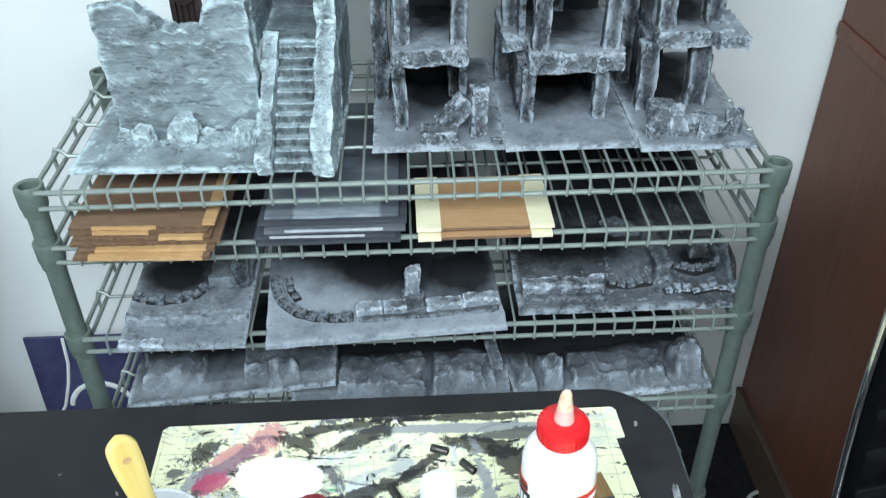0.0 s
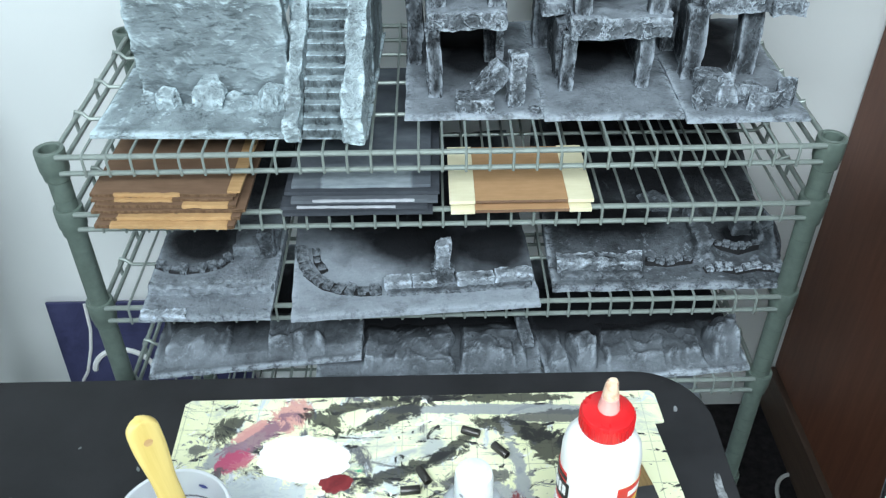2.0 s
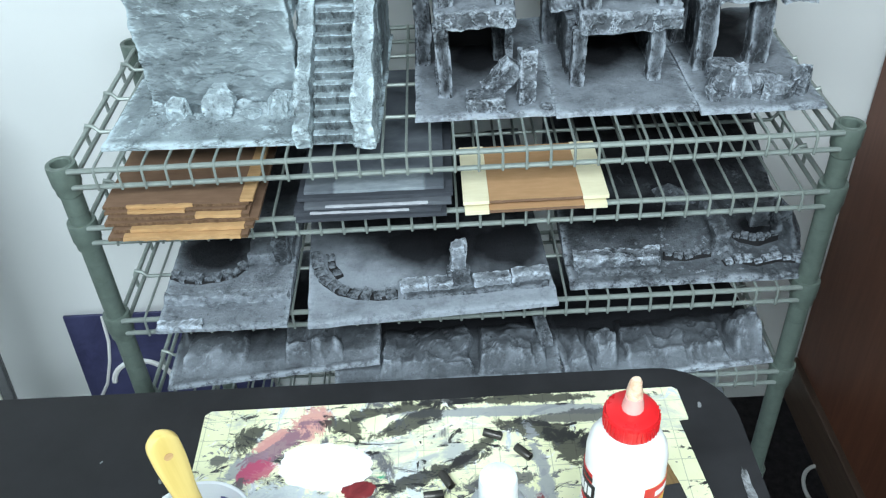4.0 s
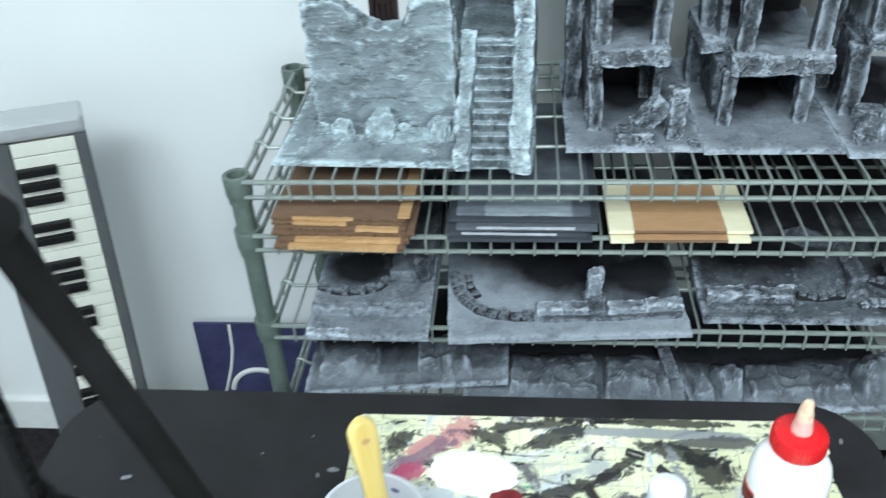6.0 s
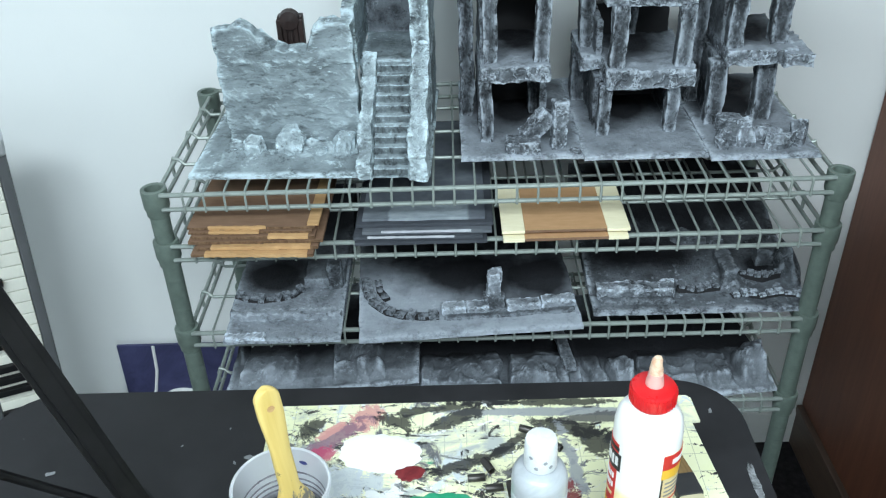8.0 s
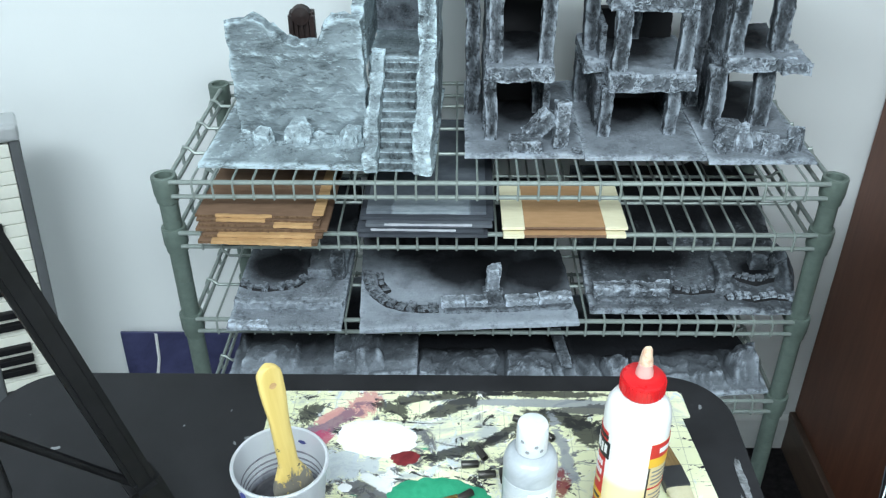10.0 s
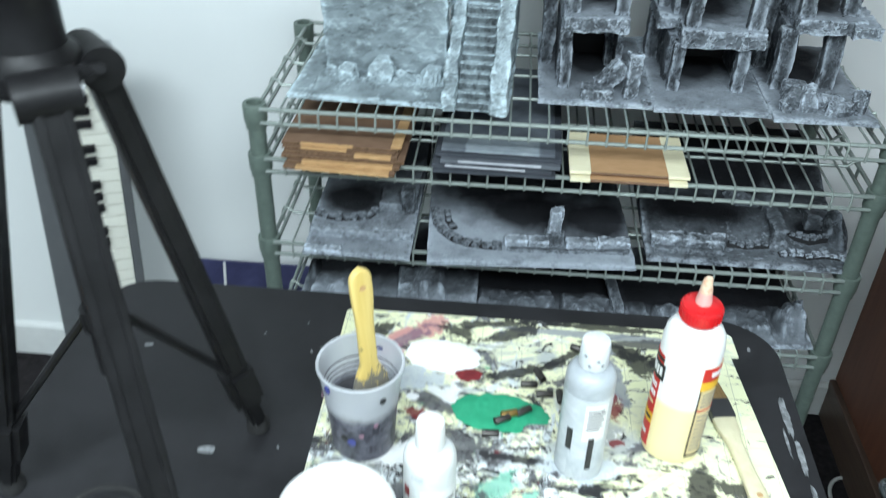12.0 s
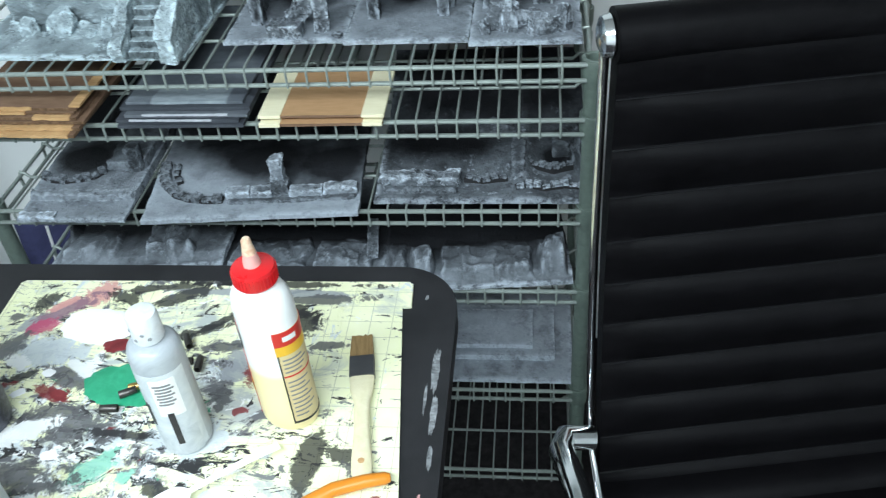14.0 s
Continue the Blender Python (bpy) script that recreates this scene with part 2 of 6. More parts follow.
def cutting_mat():
    """Pale yellow-green mat with a printed grid and years of spilt paint in streaks and specks."""
    m = Mat("paint_stained_mat", 0.55, 0, 0.4)
    x, y, z = m.xyz()
    base = m.ramp(m.noise(14, 4), (0.3, (0.78, 0.80, 0.50)), (0.7, (0.87, 0.87, 0.63)))

    def lines(v, pitch, wide):
        d = m.calc("ABSOLUTE", m.calc("SUBTRACT", m.calc("FRACT", m.calc("DIVIDE", m.calc("ADD", v, 5.0), pitch)), 0.5))
        return m.calc("GREATER_THAN", d, 0.5 - wide / pitch)

    grid = m.calc("MAXIMUM", lines(x, 0.0254, 0.0004), lines(y, 0.0254, 0.0004))
    c = m.mix(m.calc("MULTIPLY", grid, 0.45), base, (0.16, 0.17, 0.12))
    # How worked-over a place is: most in the middle and towards the painter.
    dx = m.calc("DIVIDE", m.calc("ADD", x, 0.11), 0.27)
    dy = m.calc("DIVIDE", m.calc("ADD", y, 0.47), 0.30)
    r = m.calc("SQRT", m.calc("ADD", m.calc("MULTIPLY", dx, dx), m.calc("MULTIPLY", dy, dy)))
    busy = m.calc("SUBTRACT", 0.105, m.calc("MULTIPLY", r, 0.085))

    def coat(c, col, scale, cut, stretch, shift, soft=0.03, weight=1.0, dist=0.9):
        n = m.noise(scale, 7, 0.68, dist, stretch, shift)
        f = m.ramp(m.calc("ADD", n, m.calc("MULTIPLY", busy, weight)), (cut, 0.0), (min(1, cut + soft), 1.0))
        return m.mix(f, c, col)

    c = coat(c, (0.46, 0.49, 0.47), 9, 0.565, (1, 1.5, 1), (0.3, 2.0, 0), 0.10)
    c = coat(c, (0.13, 0.13, 0.14), 12, 0.60, (1.2, 1.9, 1), (4.0, 1.0, 0), 0.06)
    c = coat(c, (0.60, 0.65, 0.67), 20, 0.605, (2.0, 1, 1), (1.0, 7.0, 0), 0.05)
    c = coat(c, (0.74, 0.75, 0.47), 16, 0.62, (1, 1, 1), (7.0, 7.0, 0), 0.04, 0.4)
    c = coat(c, (0.020, 0.020, 0.022), 14, 0.605, (0.8, 2.2, 1), (2.2, 5.5, 0), 0.02, 0.5, 1.8)
    c = coat(c, (0.18, 0.19, 0.19), 30, 0.625, (0.9, 1.8, 1), (2.9, 1.5, 0), 0.03, 0.7, 1.4)
    c = coat(c, (0.80, 0.81, 0.79), 36, 0.645, (1, 1.4, 1), (8.0, 3.0, 0), 0.02)
    c = coat(c, (0.03, 0.03, 0.03), 52, 0.655, (1, 1, 1), (6.0, 9.0, 0), 0.015)
    c = coat(c, (0.84, 0.84, 0.82), 80, 0.69, (1, 1, 1), (3.0, 6.0, 0), 0.015)
    c = coat(c, (0.16, 0.02, 0.025), 24, 0.72, (1, 1, 1), (9.0, 2.0, 0), 0.015)
    c = coat(c, (0.05, 0.32, 0.18), 22, 0.72, (1, 1, 1), (5.0, 5.0, 0), 0.02, 1.3)
    smear = m.calc("SUBTRACT", m.noise(45, 7, 0.75, 1.5, (1.3, 1.3, 1)), 0.5)
    broad = m.calc("SUBTRACT", m.noise(11, 4, 0.6, 1.2), 0.5)
    dry = m.noise(150, 5, 0.8, 0.5)

    def stroke(c, col, cx, cy, w, d, turn, rag=1.7, fill=0.90):
        co, si = math.cos(radians(turn)), math.sin(radians(turn))
        u, v = m.calc("SUBTRACT", x, cx), m.calc("SUBTRACT", y, cy)
        a = m.calc("DIVIDE", m.calc("ADD", m.calc("MULTIPLY", u, co), m.calc("MULTIPLY", v, si)), w / 2)
        b = m.calc("DIVIDE", m.calc("SUBTRACT", m.calc("MULTIPLY", v, co), m.calc("MULTIPLY", u, si)), d / 2)
        rr = m.calc("SQRT", m.calc("ADD", m.calc("MULTIPLY", a, a), m.calc("MULTIPLY", b, b)))
        rr = m.calc("ADD", rr, m.calc("ADD", m.calc("MULTIPLY", smear, rag * 1.6), m.calc("MULTIPLY", broad, rag * 1.4)))
        rr = m.calc("ADD", rr, m.calc("MULTIPLY", m.calc("SUBTRACT", dry, 0.5), 0.5))
        return m.mix(m.ramp(rr, (0.80, fill), (1.02, 0.0)), c, col)

    BLK, GRY, PNK, PUR, ROS = (0.02, 0.02, 0.022), (0.30, 0.32, 0.34), (0.62, 0.30, 0.27), (0.24, 0.13, 0.18), (0.45, 0.07, 0.14)
    PAL, RED, DRK, MNT, WHT = (0.55, 0.60, 0.63), (0.20, 0.015, 0.02), (0.09, 0.09, 0.095), (0.28, 0.62, 0.48), (0.80, 0.81, 0.80)
    for args in STROKES:
        c = stroke(c, {"k": BLK, "g": GRY, "p": PNK, "u": PUR, "o": ROS, "l": PAL, "r": RED, "d": DRK, "m": MNT, "w": WHT}[args[0]], *laid(*args[1:3]), *args[3:])
    m.colour(c)
    m.bump(m.noise(60, 6), 0.25, 0.001)
    return m.m


def paint_mat(name, c, other, scale=60, rough=0.45):
    m = Mat(name, rough)
    m.colour(m.ramp(m.noise(scale, 6, 0.7, 1.0), (0.35, c), (0.68, other)))
    m.bump(m.noise(120, 4), 0.2, 0.001)
    return m.m


def clear_mat(name, c, rough=0.25, trans=0.85):
    m = Mat(name, rough)
    m.colour(c)
    m.b.inputs["Transmission Weight"].default_value = trans
    m.b.inputs["IOR"].default_value = 1.3
    return m.m


WALL, FLOOR = wall_mat(), floor_mat()
TABLE, CUTMAT = table_mat(), cutting_mat()
WHITE_TRIM = plain("white_trim_paint", (0.72, 0.74, 0.73), 0.5, 0, 0.06)
CEILING = plain("ceiling_paint", (0.75, 0.76, 0.75), 0.9, 0, 0.05)
GREEN = plain("green_epoxy_coat", (0.115, 0.150, 0.130), 0.42, 0.0, 0.22, 90, 0.1)
RAIL = plain("worn_green_wire", (0.27, 0.31, 0.29), 0.40, 0.3, 0.18, 60)
BROWN_WOOD = wood_mat("dark_brown_veneer", (0.108, 0.042, 0.026), (0.178, 0.072, 0.043), 0.42, spec=0.3)
ORANGE_WOOD = wood_mat("orange_brown_veneer", (0.10, 0.035, 0.014), (0.19, 0.072, 0.03), 0.4)
BROWN_TRIM = wood_mat("brown_skirting", (0.060, 0.038, 0.028), (0.115, 0.075, 0.055), 0.45, "Y")
PALE_COOL, GREY_COOL = (0.83, 1.0, 1.08), (0.89, 1.0, 1.13)
PALE_T = terrain_mat("pale_grey_scenery", 0.11, 0.26, 0.78, PALE_COOL, (), 0.0, 0.9, (0.6, 0.6, 1.7), 0.50)
PALE_CHIP = terrain_mat("pale_chipped_scenery", 0.14, 0.36, 0.86, PALE_COOL, (), 0.40, 1.0, (1, 1, 1), 0.51)
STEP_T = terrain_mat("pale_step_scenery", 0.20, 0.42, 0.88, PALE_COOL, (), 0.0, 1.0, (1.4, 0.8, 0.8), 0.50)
# Risers: a darker copy of the step paint, their shade put into the colour.
RISER_SHADE_T = terrain_mat("grey_riser_scenery", 0.05, 0.13, 0.50, PALE_COOL, (), 0.0, 0.4, (1.4, 0.8, 0.8), 0.48)
GREY_T = terrain_mat("grey_scenery", 0.05, 0.16, 0.46, GREY_COOL, (), 0.0, 0.8, (1, 1, 1), 0.50)
CHIP_T = terrain_mat("chipped_grey_scenery", 0.05, 0.14, 0.66, GREY_COOL, (), 0.85, 0.9, (1, 1, 1), 0.50)
PILLAR_T = terrain_mat("brushed_grey_scenery", 0.024, 0.072, 0.46, GREY_COOL, (), 0.20, 1.0, (1.3, 1.3, 0.6), 0.47)
ROCK_T = terrain_mat("grey_rock_scenery", 0.045, 0.19, 0.68, GREY_COOL, (), 0.60, 1.0, (1, 1, 1), 0.49)
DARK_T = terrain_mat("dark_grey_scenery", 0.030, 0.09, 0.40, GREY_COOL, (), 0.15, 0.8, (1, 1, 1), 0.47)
# Tower pools: sprayed black, plus the storeys' inner shade put in the colour.
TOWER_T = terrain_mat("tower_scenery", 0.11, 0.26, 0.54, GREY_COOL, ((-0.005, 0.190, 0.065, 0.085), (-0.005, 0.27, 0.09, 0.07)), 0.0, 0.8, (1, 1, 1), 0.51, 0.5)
BLOCK_T = terrain_mat("pale_kerb_scenery", 0.08, 0.30, 0.78, GREY_COOL, (), 0.25, 1.0, (1, 1, 1), 0.51)
KERB_T = terrain_mat("kerb_brick_scenery", 0.04, 0.11, 0.38, GREY_COOL, (), 0.0, 0.7, (1, 1, 1), 0.50)
# Pools towards the backs carry the shelves' shade as well as black spray.
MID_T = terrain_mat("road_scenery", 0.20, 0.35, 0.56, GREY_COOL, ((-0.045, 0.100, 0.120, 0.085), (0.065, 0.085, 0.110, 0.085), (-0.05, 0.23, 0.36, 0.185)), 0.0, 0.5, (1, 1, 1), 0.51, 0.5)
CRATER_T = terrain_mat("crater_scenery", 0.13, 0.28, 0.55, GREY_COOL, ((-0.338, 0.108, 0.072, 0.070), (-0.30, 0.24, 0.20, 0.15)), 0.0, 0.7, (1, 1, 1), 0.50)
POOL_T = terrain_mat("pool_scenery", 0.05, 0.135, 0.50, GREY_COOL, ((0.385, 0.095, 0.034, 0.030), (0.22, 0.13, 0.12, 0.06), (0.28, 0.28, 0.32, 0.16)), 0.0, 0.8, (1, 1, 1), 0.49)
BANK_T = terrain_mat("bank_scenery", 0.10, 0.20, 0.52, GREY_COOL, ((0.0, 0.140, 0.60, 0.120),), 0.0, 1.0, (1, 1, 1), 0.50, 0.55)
CRAG_T = terrain_mat("crag_scenery", 0.05, 0.13, 0.42, GREY_COOL, (), 0.40, 0.8, (1, 1, 1), 0.50)
# Black of the brick joints, and of tower back walls coloured for inner shade.
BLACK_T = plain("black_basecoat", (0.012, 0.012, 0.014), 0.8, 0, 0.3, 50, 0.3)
BLACK_PL = plain("black_plastic", (0.006, 0.006, 0.007), 0.5, 0, 0.25, 70, 0.0, 0.25)
RUBBER = plain("black_rubber", (0.012, 0.012, 0.012), 0.75, 0, 0.2, 120, 0.3)
LEATHER = plain("black_leather", (0.0030, 0.0028, 0.0034), 0.46, 0, 0.4, 120, 0.25, 0.085)
SEAM = plain("leather_seam", (0.003, 0.003, 0.004), 0.5, 0, 0.3, 120, 0.2, 0.2)
CHROME = plain("chrome", (0.72, 0.73, 0.74), 0.12, 1.0, 0.05)
SILVER_PL = plain("silver_plastic", (0.52, 0.54, 0.55), 0.32, 0.4, 0.06)
KEY_WHITE = plain("ivory_key", (0.72, 0.72, 0.64), 0.35, 0, 0.05)
KB_BODY = plain("dark_grey_case", (0.09, 0.095, 0.10), 0.5, 0, 0.15)


def card_mat(name, c, edge):
    m = Mat(name, 0.85, 0, 0.2)
    f = m.noise(30, 5)
    g = m.noise(220, 4, 0.6, 0, (0.15, 1, 1))
    f = m.calc("ADD", m.calc("MULTIPLY", f, 0.5), m.calc("MULTIPLY", g, 0.5))
    m.colour(m.ramp(f, (0.32, c), (0.68, edge)))
    m.bump(g, 0.2, 0.001)
    return m.m


CARD = card_mat("brown_cardboard", (0.165, 0.098, 0.062), (0.235, 0.145, 0.095))
CARD_TORN = card_mat("torn_cardboard", (0.42, 0.245, 0.11), (0.60, 0.38, 0.19))
CARD_TAN = card_mat("tan_cardboard", (0.40, 0.235, 0.115), (0.50, 0.30, 0.16))
TAPE = card_mat("masking_tape", (0.74, 0.68, 0.46), (0.84, 0.79, 0.58))
GREY_CARD = card_mat("grey_painted_board", (0.085, 0.095, 0.112), (0.14, 0.155, 0.175))
SLATE_CARD = card_mat("slate_board", (0.042, 0.047, 0.058), (0.070, 0.078, 0.092))


# ---------- mesh helpers ----------
def part(name, bm, material, parent=None, label="", smooth=False):
    """Links a bmesh as one mesh object under a thing or part."""
    me = bpy.data.meshes.new(name)
    bmesh.ops.recalc_face_normals(bm, faces=bm.faces)
    bm.to_mesh(me)
    bm.free()
    if smooth:
        me.shade_smooth()
        me.set_sharp_from_angle(angle=radians(38))
    if material:
        me.materials.append(material)
    ob = new(name, me)
    if parent:
        ob.parent = parent
    if label:
        ob["label"] = label
    return ob


def again(ob, m, parent=None):
    """Another object on the same mesh."""
    o = new(ob.name.split(".")[0], ob.data)
    o.parent = parent or ob.parent
    o.matrix_basis = m
    return o


def thing(name, x, y, z, label, category, group="", kind="", turn=0.0):
    ob = new(name)
    ob.empty_display_size = 0.05
    ob.matrix_basis = pose(x, y, z, 0, 0, turn)
    return tagged(ob, label, category, group, kind)


def box(x0, x1, y0, y1, z0, z1, bevel=0.0, seg=2, bm=None):
    bm = bm or bmesh.new()
    vs = [bm.verts.new((x, y, z)) for z in (z0, z1) for y in (y0, y1) for x in (x0, x1)]
    for f in ((0, 2, 3, 1), (4, 5, 7, 6), (0, 1, 5, 4), (2, 6, 7, 3), (0, 4, 6, 2), (1, 3, 7, 5)):
        bm.faces.new([vs[i] for i in f])
    if bevel:
        bmesh.ops.bevel(bm, geom=list(bm.edges), offset=bevel, segments=seg, affect="EDGES", profile=0.6)
    return bm


def lathe(profile, n=32, bm=None, cx=0.0, cy=0.0, sx=1.0, sy=1.0):
    """A body of revolution from (radius, height) pairs; ends with radius 0 close it."""
    bm = bm or bmesh.new()
    rings = []
    for r, z in profile:
        if r < 1e-6:
            rings.append([bm.verts.new((cx, cy, z))])
        else:
            rings.append([bm.verts.new((cx + sx * r * math.cos(2 * math.pi * i / n), cy + sy * r * math.sin(2 * math.pi * i / n), z)) for i in range(n)])
    for a, b in zip(rings, rings[1:]):
        if len(a) == 1 and len(b) == 1:
            continue
        for i in range(n):
            j = (i + 1) % n
            if len(a) == 1:
                bm.faces.new((a[0], b[i], b[j]))
            elif len(b) == 1:
                bm.faces.new((a[i], a[j], b[0]))
            else:
                bm.faces.new((a[i], a[j], b[j], b[i]))
    return bm


def tube(points, r, n=8, bm=None, cap=True, radii=None):
    """A round bar along a line of points."""
    bm = bm or bmesh.new()
    pts = [Vector(p) for p in points]
    rings, side = [], None
    for k, p in enumerate(pts):
        d = (pts[min(k + 1, len(pts) - 1)] - pts[max(k - 1, 0)]).normalized()
        if side is None:
            side = d.orthogonal().normalized()
        side = (side - d * side.dot(d)).normalized()
        up = d.cross(side)
        rr = radii[k] if radii else r
        rings.append([bm.verts.new(p + rr * (math.cos(2 * math.pi * i / n) * side + math.sin(2 * math.pi * i / n) * up)) for i in range(n)])
    for a, b in zip(rings, rings[1:]):
        for i in range(n):
            bm.faces.new((a[i], a[(i + 1) % n], b[(i + 1) % n], b[i]))
    if cap:
        bm.faces.new(rings[0][::-1])
        bm.faces.new(rings[-1])
    return bm


def slab(outline, z0, z1, bevel=0.0, seg=2, bm=None):
    """A flat body with the given outline (counter-clockwise)."""
    bm = bm or bmesh.new()
    lo = [bm.verts.new((x, y, z0)) for x, y in outline]
    hi = [bm.verts.new((x, y, z1)) for x, y in outline]
    bm.faces.new(lo[::-1])
    top = bm.faces.new(hi)
    for i in range(len(lo)):
        j = (i + 1) % len(lo)
        bm.faces.new((lo[i], lo[j], hi[j], hi[i]))
    if bevel:
        bmesh.ops.bevel(bm, geom=list(top.edges), offset=bevel, segments=seg, affect="EDGES", profile=0.5)
    return bm


def rounded(x0, x1, y0, y1, r, n=8):
    out = []
    for cx, cy, a in ((x1 - r, y0 + r, -90), (x1 - r, y1 - r, 0), (x0 + r, y1 - r, 90), (x0 + r, y0 + r, 180)):
        out += [(cx + r * math.cos(radians(a + 90 * i / n)), cy + r * math.sin(radians(a + 90 * i / n))) for i in range(n + 1)]
    return out


def fine_box(x0, x1, y0, y1, z0, z1, step, bm=None):
    """A box cut into cells of about one step, to be roughened."""
    bm = bm or bmesh.new()
    n = [max(1, round((b - a) / step)) for a, b in ((x0, x1), (y0, y1), (z0, z1))]
    lo, size = (x0, y0, z0), (x1 - x0, y1 - y0, z1 - z0)
    made = {}

    def v(i, j, k):
        if (i, j, k) not in made:
            made[i, j, k] = bm.verts.new([lo[a] + size[a] * c / n[a] for a, c in enumerate((i, j, k))])
        return made[i, j, k]

    for a in range(3):
        b, c = (a + 1) % 3, (a + 2) % 3
        for side in (0, n[a]):
            for p in range(n[b]):
                for q in range(n[c]):
                    quad = []
                    for dp, dq in ((0, 0), (1, 0), (1, 1), (0, 1)):
                        idx = [0, 0, 0]
                        idx[a], idx[b], idx[c] = side, p + dp, q + dq
                        quad.append(v(*idx))
                    bm.faces.new(quad if side else quad[::-1])
    return bm


def roughen(bm, amp, size, seed=0.0, chip=0.0, keep_below=None, fine=0.35):
    """Pushes the skin in and out by noise; chip bites at edges."""
    bm.normal_update()
    off = Vector((seed * 7.3, seed * 3.1, seed * 5.7))
    moves = []
    for v in bm.verts:
        if keep_below is not None and v.co.z < keep_below:
            continue
        p = v.co / size + off
        h = noise.noise(p) + fine * noise.noise(p * 3.1) + 0.5 * fine * noise.noise(p * 7.3)
        d = v.normal * (amp * h)
        if chip:
            sharp = 1.0 - abs(max(v.normal, key=abs))
            d -= v.normal * chip * sharp * max(0.0, noise.noise(p * 1.7 + off) + 0.25) * 2
        moves.append((v, d))
    for v, d in moves:
        v.co += d
    return bm


def rock(x, y, z, sx, sy, sz, seed, cuts=3, step=None, lean=(0, 0, 0)):
    """A broken stone: a lump cut by random planes, roughened; stands on z."""
    rnd = random.Random(seed * 13 + 5)
    bm = bmesh.new()
    bmesh.ops.create_icosphere(bm, subdivisions=4, radius=0.62)
    for v in bm.verts:
        v.co = Vector([max(-0.5, min(0.5, c * 1.55)) for c in v.co])
    for _ in range(cuts * 2):
        n = Vector((rnd.uniform(-1, 1), rnd.uniform(-1, 1), rnd.uniform(-0.2, 0.9))).normalized()
        far = rnd.uniform(0.28, 0.48)
        for v in bm.verts:
            over = v.co.dot(n) - far
            if over > 0:
                v.co -= n * over
    off = Vector((seed * 1.7, seed * 2.9, seed))
    turn = Euler([radians(a) for a in lean]).to_matrix()
    for v in bm.verts:
        v.co += v.co.normalized() * 0.05 * noise.noise(v.co * 5 + off) + v.co.normalized() * 0.03 * noise.noise(v.co * 13 + off)
        c = turn @ Vector((v.co.x * sx, v.co.y * sy, v.co.z * sz))
        v.co = c
    low = min(v.co.z for v in bm.verts)
    for v in bm.verts:
        v.co += Vector((x, y, z - low - 0.003))
    return bm


# ---------- the room ----------
WY = 0.44


def wall(name, x0, x1, y0, y1, z0=0.0, z1=CEIL, mat=None):
    return tagged(part(name, box(x0, x1, y0, y1, z0, z1), mat or WALL), "white painted plaster wall", "wall", kind="structure")


tagged(part("floor", box(-2.7, 2.5, -3.3, 0.56, -0.1, 0.0), FLOOR), "dark carpeted floor", "floor", kind="structure")
tagged(part("ceiling", box(-2.7, 2.5, -3.3, 0.56, CEIL, CEIL + 0.1), CEILING), "plain white painted ceiling", "ceiling", kind="structure")
wall("wall_back", -2.6, 2.4, WY, WY + 0.12)
wall("wall_left", -2.7, -2.6, -3.2, WY + 0.12)
wall("wall_right", 2.4, 2.5, -3.2, WY + 0.12)
wall("wall_front", -2.7, 2.5, -3.3, -3.2)


def skirting(x0, x1):
    bm = slab([(x0, WY - 0.014), (x1, WY - 0.014), (x1, WY - 0.001), (x0, WY - 0.001)], 0.001, 0.095)
    top = [e for e in bm.edges if all(v.co.z > 0.09 and v.co.y < WY - 0.01 for v in e.verts)]
    bmesh.ops.bevel(bm, geom=top, offset=0.009, segments=3, affect="EDGES", profile=0.4)
    return tagged(part("baseboard", bm, WHITE_TRIM), "white painted wooden baseboard along the wall", "baseboard", kind="structure")


skirting(-2.6, 0.72)

for lx, ly, sx, sy, watts in LAMPS:
    fix = thing("ceiling_light", lx, ly, CEIL, "white rectangular ceiling light with a bright diffuser", "ceiling light", "ceiling lights")
    frame_bm = bmesh.new()
    for a, b, c, d in ((-sx / 2, sx / 2, -sy / 2, -sy / 2 + 0.025), (-sx / 2, sx / 2, sy / 2 - 0.025, sy / 2), (-sx / 2, -sx / 2 + 0.025, -sy / 2 + 0.025, sy / 2 - 0.025), (sx / 2 - 0.025, sx / 2, -sy / 2 + 0.025, sy / 2 - 0.025)):
        box(a, b, c, d, -0.07, 0.0, bm=frame_bm)
    part("frame", frame_bm, WHITE_TRIM, fix)
    glow = Mat("lit_diffuser", 0.5)
    glow.colour((0.9, 0.9, 0.9))
    glow.b.inputs["Emission Color"].default_value = (*LAMP_COLOUR, 1)
    glow.b.inputs["Emission Strength"].default_value = 3.0
    part("diffuser", box(-sx / 2 + 0.025, sx / 2 - 0.025, -sy / 2 + 0.025, sy / 2 - 0.025, -0.06, -0.045), glow.m, fix)

# ---------- the tall brown cabinet beside the rack ----------
cab = thing("cabinet", 0.706, 0.17, 0, "dark brown wood-veneered cabinet with a hutch beside the rack", "cabinet")
for x in (0.0, 0.50):
    part("side_panel", box(x, x + 0.022, -0.19, 0.265, 0.11, 0.91, 0.0015), BROWN_WOOD, cab)
    part("hutch_side", box(x, x + 0.022, 0.055, 0.265, 0.9355, 2.0, 0.0015), BROWN_WOOD, cab)
part("worktop", box(-0.004, 0.526, -0.20, 0.265, 0.9105, 0.935, 0.003), BROWN_WOOD, cab)
part("top_panel", box(0.0, 0.522, 0.055, 0.265, 2.0005, 2.022, 0.0015), BROWN_WOOD, cab)
part("back_panel", box(0.0225, 0.4995, 0.255, 0.265, 0.11, 2.0), BROWN_WOOD, cab)
